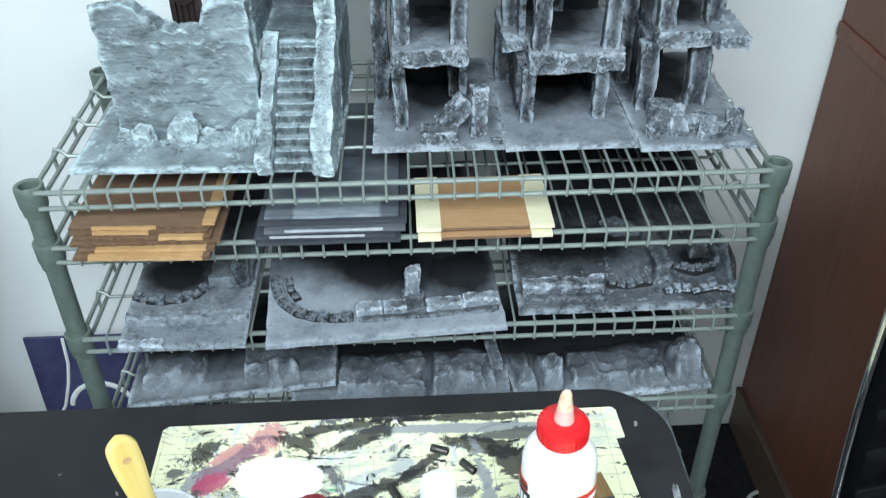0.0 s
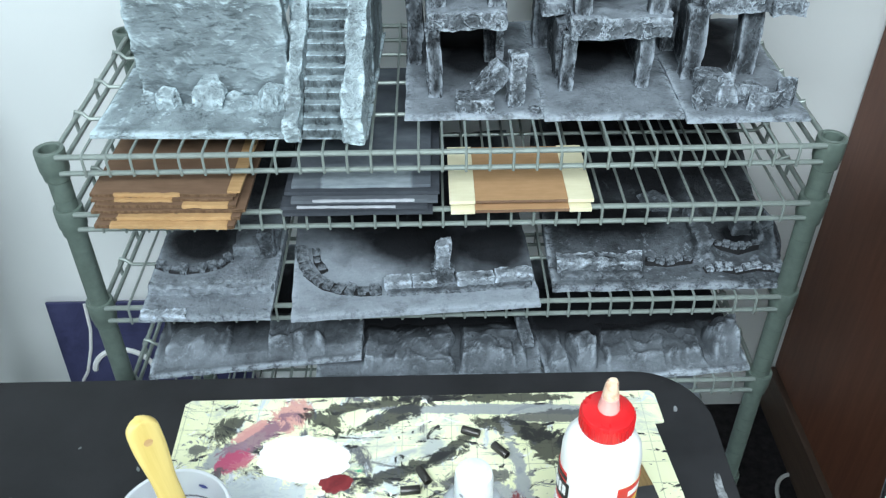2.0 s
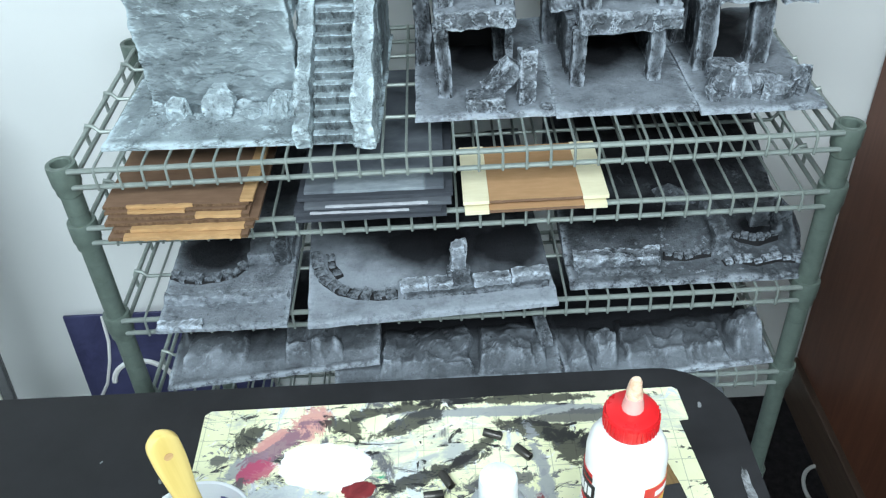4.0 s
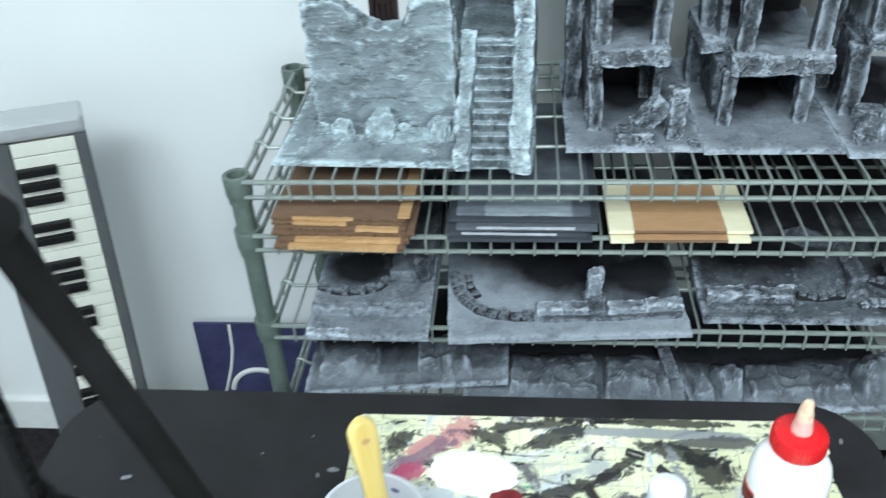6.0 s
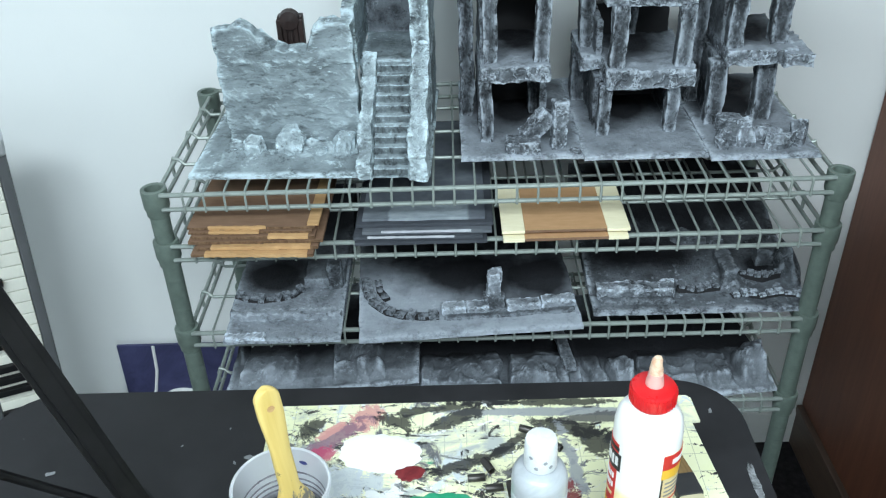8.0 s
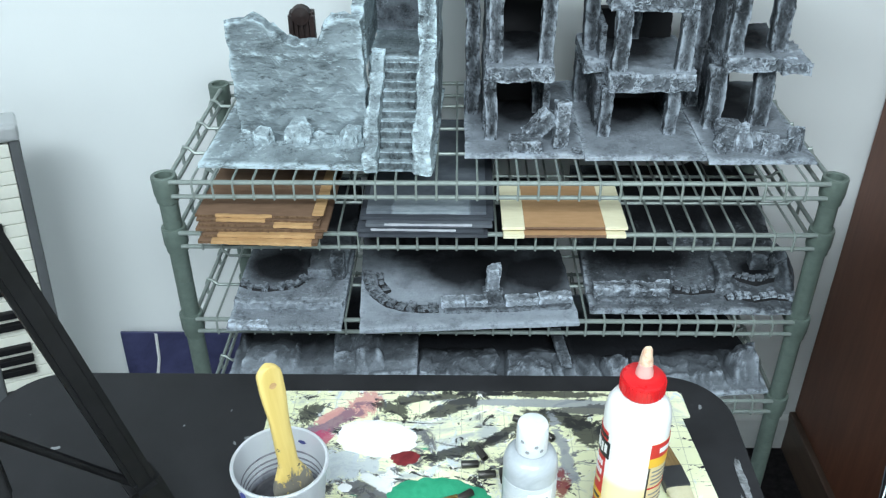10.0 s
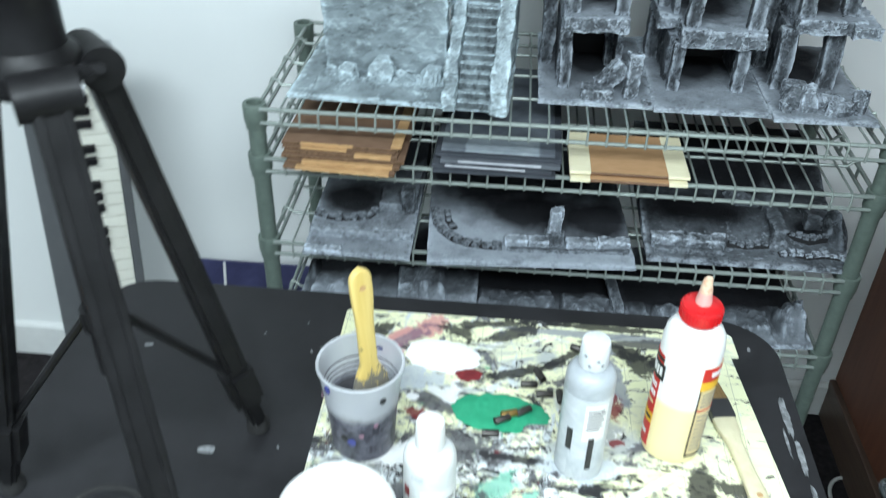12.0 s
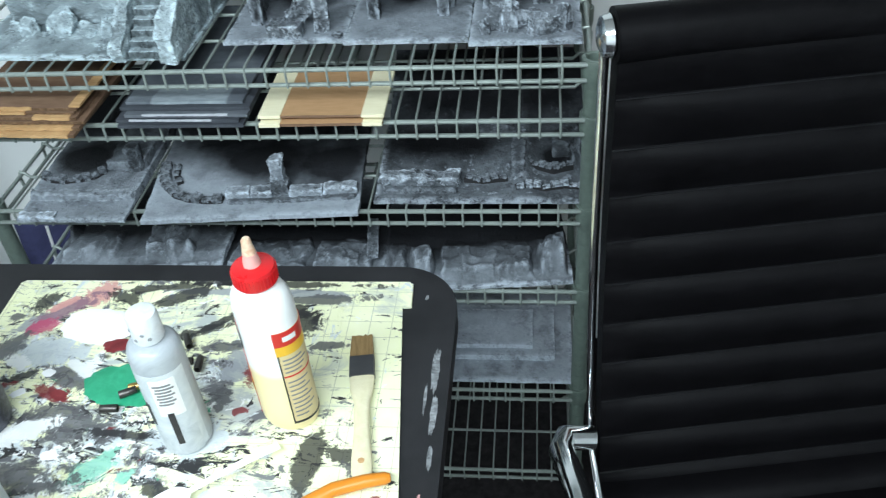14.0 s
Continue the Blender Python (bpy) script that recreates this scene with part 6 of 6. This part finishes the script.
# spent metal tubes
GUN = plain("gunmetal", (0.085, 0.080, 0.075), 0.35, 0.8, 0.3)
BRASS = plain("brass", (0.42, 0.27, 0.09), 0.3, 0.9, 0.15)
for i, (x, y, a, m) in enumerate(((-0.047, -0.298, -62, GUN), (-0.060, -0.315, 5, GUN), (-0.043, -0.330, 6, GUN), (-0.026, -0.333, -85, GUN), (-0.068, -0.360, 35, GUN), (-0.084, -0.366, 20, BRASS), (0.002, -0.246, -22, GUN), (0.028, -0.271, -48, GUN), (-0.105, -0.398, 5, GUN), (-0.092, -0.375, 30, GUN))):
    c = thing("metal_tube", *laid(x, y), ZM + 0.0014, ("small dull brass tube lying on the mat" if m is BRASS else "small gunmetal tube lying on the mat"), "metal tube", "metal tubes", turn=a)
    part("tube", lathe([(0.0032, -0.0095), (0.0042, -0.0095), (0.0044, -0.009), (0.0044, 0.009), (0.0041, 0.0095), (0.0033, 0.0095), (0.0031, -0.008), (0.0032, -0.0095)], 18), m, c, smooth=True).matrix_basis = pose(0, 0, 0.0044, 0, 90, 0)

# yellow packet and adapter at the near left
YEL = plain("yellow_print", (0.80, 0.66, 0.02), 0.35, 0, 0.05)
book = thing("blister_pack", -0.412, -0.716, TZ, "black and yellow printed packet with a clear bubble", "packet", turn=-1)
part("card", box(-0.085, 0.125, -0.06, 0.052, 0.0, 0.016, 0.002), BLACK_PL, book)
part("print", box(-0.080, -0.004, -0.055, 0.045, 0.0162, 0.0168), YEL, book, "yellow printed panel")
for k, w in enumerate((0.016, 0.022, 0.019)):
    part("print", box(-0.068, -0.068 + w, 0.026 - 0.010 * k, 0.032 - 0.010 * k, 0.0169, 0.0174), LBL_BLACK, book)
part("bubble", roughen(lathe([(0.034, 0.016), (0.034, 0.020), (0.031, 0.024), (0.02, 0.026), (0, 0.0265)], 32, cx=0.022, cy=-0.01), 0.0006, 0.01, 2.0), clear_mat("clear_bubble", (0.80, 0.86, 0.86), 0.12, 0.75), book, smooth=True)
part("slip", box(0.046, 0.122, -0.05, 0.040, 0.0162, 0.0180, 0.0006), LBL_WHITE, book, "white paper slip")
adp = thing("power_adapter", -0.448, -0.613, TZ, "black power adapter with a coiled cable", "power adapter", turn=22)
part("body", box(-0.028, 0.028, -0.013, 0.013, 0.0, 0.024, 0.004), BLACK_PL, adp)
part("seam", box(-0.026, 0.026, -0.0133, -0.0125, 0.0195, 0.0205), SILVER_PL, adp)
loop = [(0.002 + 0.050 * math.cos(radians(a)), 0.020 + 0.046 * math.sin(radians(a)), 0.004 + 0.022 * max(0, math.sin(radians(a)))) for a in range(-30, 250, 10)]
part("cable", tube(loop, 0.0030, 8), RUBBER, adp, smooth=True)
part("cable", tube([(0.03, 0.0, 0.012), (0.045, 0.004, 0.006), (0.062, -0.002, 0.003), (0.10, -0.03, 0.003)], 0.0026, 8), RUBBER, adp, smooth=True)

# loose flakes of dried paint on the table
flake_rnd = random.Random(11)
FLAKE = paint_mat("dull_paint_flake", (0.16, 0.17, 0.18), (0.34, 0.35, 0.36), 90, 0.6)
for x, y, w in ((-0.303, -0.262, 0.010), (-0.318, -0.270, 0.005), (-0.405, -0.440, 0.016), (-0.515, -0.275, 0.010), (-0.43, -0.30, 0.003), (-0.33, -0.215, 0.003), (0.213, -0.218, 0.006), (-0.38, -0.24, 0.003), (0.222, -0.55, 0.012), (-0.33, -0.43, 0.004)):
    f = tagged(part("paint_flake", slab([(w * (0.5 + 0.3 * flake_rnd.random()) * math.cos(radians(k * 45)), w * 0.4 * (0.5 + 0.5 * flake_rnd.random()) * math.sin(radians(k * 45))) for k in range(8)], 0.0, 0.0006), FLAKE), "small pale flake of dried paint on the table", "paint flake", "paint flakes")
    f.matrix_basis = pose(*laid(x, y), TZ + 0.0002, 0, 0, flake_rnd.uniform(0, 180))
SMEAR = paint_mat("scuffed_grey_paint", (0.04, 0.043, 0.046), (0.40, 0.42, 0.44), 90, 0.5)
stain = thing("paint_stain", 0.264, -0.377, TZ, "dried pale grey paint smeared at the table's edge", "paint stain")
for k, (sx, sy, w, d) in enumerate(((0.0, 0.03, 0.009, 0.060), (0.003, -0.030, 0.007, 0.055), (-0.008, -0.01, 0.003, 0.04), (0.004, -0.085, 0.005, 0.030), (-0.002, -0.14, 0.004, 0.025))):
    pts = []
    for i in range(60):
        a = 2 * math.pi * i / 60
        q = Vector((math.cos(a) * 2.2, math.sin(a) * 2.2, 4.4 + k))
        g = 1 + 0.28 * noise.noise(q) + 0.22 * noise.noise(q * 3.1)
        pts.append((sx + 0.5 * w * g * math.cos(a), sy + 0.5 * d * g * math.sin(a)))
    part("smear", slab(pts, 0.0002, 0.0008), SMEAR if k != 4 else P_PINK, stain)

# ---------- the tripod ----------
def tripod_mat():
    """Satin black enamel, chipped bright along its length."""
    m = Mat("chipped_black_enamel", 0.42, 0, 0.25)
    base = m.ramp(m.noise(30, 4), (0.3, (0.005, 0.005, 0.0055)), (0.7, (0.011, 0.011, 0.012)))
    chip = m.ramp(m.noise(75, 6, 0.7, 0.6, (1, 1, 0.6)), (0.735, 0.0), (0.75, 1.0))
    m.colour(m.mix(chip, base, (0.45, 0.45, 0.45)))
    m.roughness(m.ramp(m.noise(45, 4), (0.3, 0.36), (0.7, 0.55)))
    return m.m


TRIPOD_BK = tripod_mat()
HX, HY, HZ = -0.440, -0.522, 1.208
tri = thing("tripod", HX, HY, TZ, "black camera tripod standing on the table with spread legs", "tripod")
H = HZ - TZ
part("hub", lathe([(0, H - 0.012), (0.030, H - 0.012), (0.036, H - 0.006), (0.037, H + 0.004), (0.034, H + 0.016), (0.026, H + 0.024), (0.021, H + 0.028), (0, H + 0.028)], 32), TRIPOD_BK, tri, smooth=True)
part("trim_ring", lathe([(0.0365, H - 0.010), (0.0385, H - 0.008), (0.0385, H - 0.003), (0.0365, H - 0.001)], 32), KB_BODY, tri, smooth=True)
part("neck", lathe([(0, H + 0.02), (0.028, H + 0.02), (0.027, H + 0.03), (0.027, H + 0.06), (0.030, H + 0.066), (0.040, H + 0.082), (0.042, H + 0.09), (0.042, H + 0.105), (0.038, H + 0.112), (0, H + 0.112)], 28), TRIPOD_BK, tri, smooth=True)
head = part("head", box(-0.052, 0.054, -0.046, 0.040, H + 0.105, H + 0.215, 0.010, 3), TRIPOD_BK, tri, smooth=False)
part("dial", lathe([(0, 0), (0.024, 0), (0.026, 0.002), (0.026, 0.007), (0.023, 0.010), (0, 0.010)], 28), RUBBER, head).matrix_basis = pose(0.0, -0.046, H + 0.145, 90, 0, 0)
for k in range(7):
    part("print", box(-0.0006, 0.0006, -0.0002, 0.0006, -0.003, 0.003), LBL_WHITE, head).matrix_basis = pose(-0.012 + 0.005 * k, -0.0568, H + 0.128 + 0.002 * k, 0, 15, 0)
part("pan_handle", tube([(-0.02, -0.02, H + 0.10), (-0.10, -0.05, H + 0.09), (-0.20, -0.085, H + 0.08)], 0.006, 10), TRIPOD_BK, tri, smooth=True)
part("column", tube([(0, 0, H - 0.30), (0, 0, H)], 0.0125, 16), TRIPOD_BK, tri, smooth=True)
FEET = ((-0.343, -0.430), (-0.342, -0.662), (-0.575, -0.540))
BRACE = H - 0.235


def channel(a, b, w, d, name, mat, smooth=False):
    """A straight bar of oblong section from a to b."""
    a, b = Vector(a), Vector(b)
    out = Vector((b.x, b.y, 0)).normalized()
    ax = (b - a).normalized()
    side = ax.cross(out).normalized()
    face = side.cross(ax).normalized()
    bm = bmesh.new()
    q = [bm.verts.new(p + side * w / 2 * s + face * d / 2 * t) for p in (a, b) for s, t in ((-1, -1), (1, -1), (1, 1), (-1, 1))]
    for i in range(4):
        bm.faces.new((q[i], q[(i + 1) % 4], q[4 + (i + 1) % 4], q[4 + i]))
    bm.faces.new(q[:4][::-1])
    bm.faces.new(q[4:])
    bmesh.ops.bevel(bm, geom=list(bm.edges), offset=min(w, d) * 0.2, segments=2, affect="EDGES")
    return part(name, bm, mat, tri)


for fx, fy in FEET:
    d = Vector((fx - HX, fy - HY, 0))
    u = d.normalized()
    side = Vector((-u.y, u.x, 0))
    top, foot = u * 0.042 + Vector((0, 0, H - 0.002)), d + Vector((0, 0, 0.012))
    leg = channel(top, top.lerp(foot, 0.80), 0.028, 0.021, "leg", TRIPOD_BK)
    for k in (-1, 1):
        off = side * 0.0095 * k + u * 0.0095
        channel(top + off, top.lerp(foot, 0.79) + off, 0.007, 0.007, "leg_rib", TRIPOD_BK)
    inner = channel(top.lerp(foot, 0.78), foot, 0.021, 0.016, "lower_leg", TRIPOD_BK)
    clamp = channel(top.lerp(foot, 0.79), top.lerp(foot, 0.92), 0.037, 0.032, "leg_clamp", TRIPOD_BK)
    f = part("foot", lathe([(0, 0), (0.011, 0), (0.013, 0.003), (0.012, 0.012), (0.009, 0.018), (0, 0.018)], 18), RUBBER, tri, smooth=True)
    f.matrix_basis = pose(foot.x, foot.y, 0)
    for k in (-1, 1):
        arm = channel(u * 0.020 + side * 0.018 * k + Vector((0, 0, H + 0.002)), top + side * 0.020 * k + Vector((0, 0, 0.002)), 0.008, 0.034, "hub_arm", TRIPOD_BK)
    knuckle = part("knuckle", tube([top - side * 0.023, top + side * 0.023], 0.018, 18), TRIPOD_BK, tri, smooth=True)
    part("screw", tube([top + side * 0.0240, top + side * 0.0262], 0.0055, 12), SILVER_PL, tri, smooth=True)
    kn = top.lerp(foot, 0.80)
    part("brace", tube([u * 0.012 + Vector((0, 0, BRACE)), kn - u * 0.008], 0.0042, 8), TRIPOD_BK, tri, smooth=True)
    part("bolt", lathe([(0, -0.002), (0.0035, -0.002), (0.0035, 0.002), (0, 0.003)], 10), CHROME, tri).matrix_basis = pose(kn.x + u.x * 0.002, kn.y + u.y * 0.002, kn.z + 0.012)
part("brace_hub", lathe([(0, BRACE - 0.012), (0.0165, BRACE - 0.012), (0.0175, BRACE), (0.0165, BRACE + 0.010), (0, BRACE + 0.010)], 20), TRIPOD_BK, tri, smooth=True)
for k in range(16):
    part("gear_tooth", box(0.0115, 0.0165, -0.003, 0.003, -0.0018, 0.0018), TRIPOD_BK, tri).matrix_basis = pose(0, 0, H - 0.035 - 0.0115 * k, 0, 0, -20)

# ---------- keyboard standing on end against the wall ----------
kb = thing("piano_keyboard", -0.850, 0.232, 0.0, "electronic piano keyboard standing on end against the wall", "keyboard")
kb.matrix_basis = pose(-0.866, 0.115, 0.004, -4.0, 3.6, 27)
KH = 0.878
part("body", box(-0.062, 0.098, 0.022, 0.066, 0.0, KH, 0.006), KB_BODY, kb)
part("end_cap", box(-0.063, 0.100, -0.004, 0.068, KH - 0.004, KH + 0.026, 0.008, 3), SILVER_PL, kb, "silver end cap")
part("end_cap", box(-0.063, 0.100, -0.004, 0.068, 0.0, 0.018, 0.004), SILVER_PL, kb, "silver end cap")
part("cheek", box(0.082, 0.098, 0.004, 0.022, 0.02, KH - 0.004, 0.003), KB_BODY, kb)
panel = part("control_panel", box(-0.062, -0.011, 0.006, 0.022, 0.02, KH - 0.004, 0.004), KB_BODY, kb)
nkey = 36
pitch = (KH - 0.03) / nkey
wk = part("white_key", box(-0.010, 0.081, 0.0055, 0.021, 0.0006, pitch - 0.0006, 0.0014), KEY_WHITE, kb)
wk.matrix_basis = pose(0, 0, 0.022)
for k in range(1, nkey):
    again(wk, pose(0, 0, 0.022 + pitch * k), kb)
bk = part("black_key", box(-0.010, 0.046, -0.006, 0.0054, -0.0065, 0.0065, 0.002), BLACK_PL, kb)
made = False
for k in range(1, nkey):
    if (k % 7) in (0, 3):
        continue
    p = pose(0, 0, 0.022 + pitch * k)
    if not made:
        bk.matrix_basis, made = p, True
    else:
        again(bk, p, kb)

# ---------- blue print leaning on the wall behind the rack ----------
NAVY = paint_mat("navy_print", (0.030, 0.032, 0.085), (0.065, 0.070, 0.16), 9, 0.5)
pr = thing("blue_poster", -0.60, 0.405, 0.0, "navy blue printed board with white lines leaning on the wall", "poster")
pr.matrix_basis = pose(-0.575, 0.395, 0.0, -4, 0, 0)
part("board", box(-0.19, 0.19, 0.0, 0.006, 0.0, 0.335, 0.001), NAVY, pr)
part("print", tube([(-0.114, -0.0005, 0.333), (-0.117, -0.0005, 0.27), (-0.128, -0.0005, 0.22), (-0.148, -0.0005, 0.16), (-0.172, -0.0005, 0.12)], 0.0035, 6), LBL_WHITE, pr, "white printed line")
arc = [(-0.070 + 0.062 * math.cos(radians(a)), -0.0006, 0.155 + 0.062 * math.sin(radians(a))) for a in range(20, 175, 8)]
part("print", tube(arc, 0.006, 6), LBL_WHITE, pr, "white printed curve")

# ---------- orange printed board far along the wall ----------
art = thing("printed_board", -1.29, 0.40, 0.0, "orange and brown printed board leaning on the wall", "printed board")
art.matrix_basis = pose(-1.315, 0.385, 0.0, -6, 0, 0)
AM = Mat("orange_print", 0.5)
AM.colour(AM.ramp(AM.noise(16, 5, 0.6, 0.8), (0.3, (0.10, 0.03, 0.015)), (0.5, (0.28, 0.10, 0.03)), (0.7, (0.50, 0.26, 0.05))))
part("board", box(-0.20, 0.05, 0.0, 0.018, 0.0, 0.29, 0.003), AM.m, art)

# ---------- white cables on the floor ----------
cab_m = plain("white_cable", (0.62, 0.63, 0.62), 0.5, 0, 0.06)
c1 = tagged(part("floor_cable", tube([(-1.65, 0.02, 0.004), (-1.35, 0.12, 0.004), (-1.10, 0.19, 0.004), (-0.90, 0.22, 0.004)], 0.004, 8), cab_m, smooth=True), "white cable lying along the dark floor", "cable")
loop = [(0.70 + 0.045 * math.cos(radians(a)) , 0.175 + 0.06 * math.sin(radians(a)), 0.004) for a in range(10, 215, 12)]
c2 = tagged(part("floor_cable", tube(loop, 0.004, 8), cab_m, smooth=True), "white cable curled on the floor beside the cabinet", "cable")

# ---------- the office chair ----------
ch = thing("office_chair", 0.703, -0.515, 0.0, "black ribbed leather office chair with chrome arms", "office chair", turn=10.0)
CW, CZ0, CZ1, RIB = 0.225, 0.5377, 1.145, 0.0523


def back_y(z):
    return 0.185 + 0.108 * (z - 0.5) + 0.02 * math.sin(math.pi * (z - 0.5) / 0.616)


def ribbed(n_rib, along, place):
    """A padded sheet with cross ribs: place(u, s, h) puts a point; u along the ribs' row, s across, h proud."""
    bm, rows = bmesh.new(), []
    nu, ns = n_rib * 10, 20
    for face in (1, -1):
        grid = []
        for i in range(nu + 1):
            u = i / nu
            f = (u * n_rib) % 1.0
            puff = 0.010 * (math.sin(math.pi * f ** 1.7) ** 0.6 if 0 < f < 1 else 0) if face > 0 else 0
            grid.append([bm.verts.new(place(u, -1 + 2 * j / ns, (0.010 + puff * (1 - 0.75 * abs(-1 + 2 * j / ns) ** 6)) * face)) for j in range(ns + 1)])
        rows.append(grid)
        for i in range(nu):
            for j in range(ns):
                bm.faces.new((grid[i][j], grid[i][j + 1], grid[i + 1][j + 1], grid[i + 1][j]))
    a, b = rows
    rim = lambda g: g[0] + [r[-1] for r in g[1:]] + g[-1][-2::-1] + [r[0] for r in g[-2:0:-1]]
    ra, rb = rim(a), rim(b)
    for k in range(len(ra)):
        n = (k + 1) % len(ra)
        bm.faces.new((ra[k], ra[n], rb[n], rb[k]))
    return bm


part("backrest", ribbed(11, 0, lambda u, s, h: (s * CW, back_y(CZ0 + 11 * RIB * u) - h, CZ0 + 11 * RIB * u)), LEATHER, ch, smooth=True)
for k in range(1, 11):
    z = CZ0 + RIB * k
    part("seam", tube([(s * CW * 0.995, back_y(z) - 0.0112, z - 0.0012) for s in (-1, -0.5, 0, 0.5, 1)], 0.0012, 8), SEAM, ch, smooth=True)
part("head_roll", tube([(-CW - 0.002, back_y(CZ1) , CZ1 - 0.03), (CW + 0.002, back_y(CZ1), CZ1 - 0.03)], 0.024, 24), LEATHER, ch, smooth=True)
part("seat", ribbed(8, 0, lambda u, s, h: (s * CW, 0.20 - 0.46 * u, 0.566 - 0.012 * math.sin(math.pi * u) - 0.03 * max(0, u - 0.85) / 0.15 + h)), LEATHER, ch, smooth=True)
for s in (-1, 1):
    rail = [(s * (CW + 0.008), back_y(z) + 0.004, z) for z in [CZ1 - 0.03 - 0.055 * k for k in range(10)]]
    rail += [(s * (CW + 0.008), 0.165, 0.591), (s * (CW + 0.008), 0.10, 0.564), (s * (CW + 0.008), -0.24, 0.558)]
    part("side_rail", tube(rail, 0.0045, 10), CHROME, ch, "polished chrome side rail", smooth=True)
    part("end_cap", lathe([(0, 0), (0.017, 0), (0.019, 0.003), (0.017, 0.010), (0.010, 0.013), (0, 0.014)], 20), CHROME, ch, "chrome end cap", smooth=True).matrix_basis = pose(s * (CW + 0.002), back_y(CZ1), CZ1 - 0.03, 0, 90 * s, 0)
    arm = [(s * (CW + 0.008), 0.205, 0.640), (s * (CW + 0.040), 0.203, 0.648), (s * (CW + 0.050), 0.180, 0.658), (s * (CW + 0.042), 0.12, 0.658), (s * (CW + 0.036), -0.02, 0.648), (s * (CW + 0.034), -0.06, 0.632), (s * (CW + 0.032), -0.075, 0.605), (s * (CW + 0.024), -0.075, 0.58), (s * (CW + 0.012), -0.072, 0.558)]
    a = part("armrest", tube(arm, 0.0145, 16), CHROME, ch, "chrome loop armrest", smooth=True)
part("gas_lift", tube([(0, 0, 0.10), (0, 0, 0.53)], 0.025, 20), CHROME, ch, smooth=True)
part("seat_plate", box(-0.10, 0.10, -0.11, 0.11, 0.520, 0.548, 0.006), BLACK_PL, ch)
for k in range(5):
    a = radians(72 * k + 10)
    ca, sa = math.cos(a), math.sin(a)
    part("base_leg", tube([(0.02 * ca, 0.02 * sa, 0.12), (0.15 * ca, 0.15 * sa, 0.09), (0.27 * ca, 0.27 * sa, 0.075)], 0.016, 12, radii=[0.02, 0.016, 0.013]), CHROME, ch, smooth=True)
    w = part("castor", tube([(0.27 * ca - 0.02 * sa, 0.27 * sa + 0.02 * ca, 0.027), (0.27 * ca + 0.02 * sa, 0.27 * sa - 0.02 * ca, 0.027)], 0.027, 20), BLACK_PL, ch, smooth=True)
    part("stem", tube([(0.27 * ca, 0.27 * sa, 0.03), (0.27 * ca, 0.27 * sa, 0.08)], 0.007, 10), CHROME, ch, smooth=True)
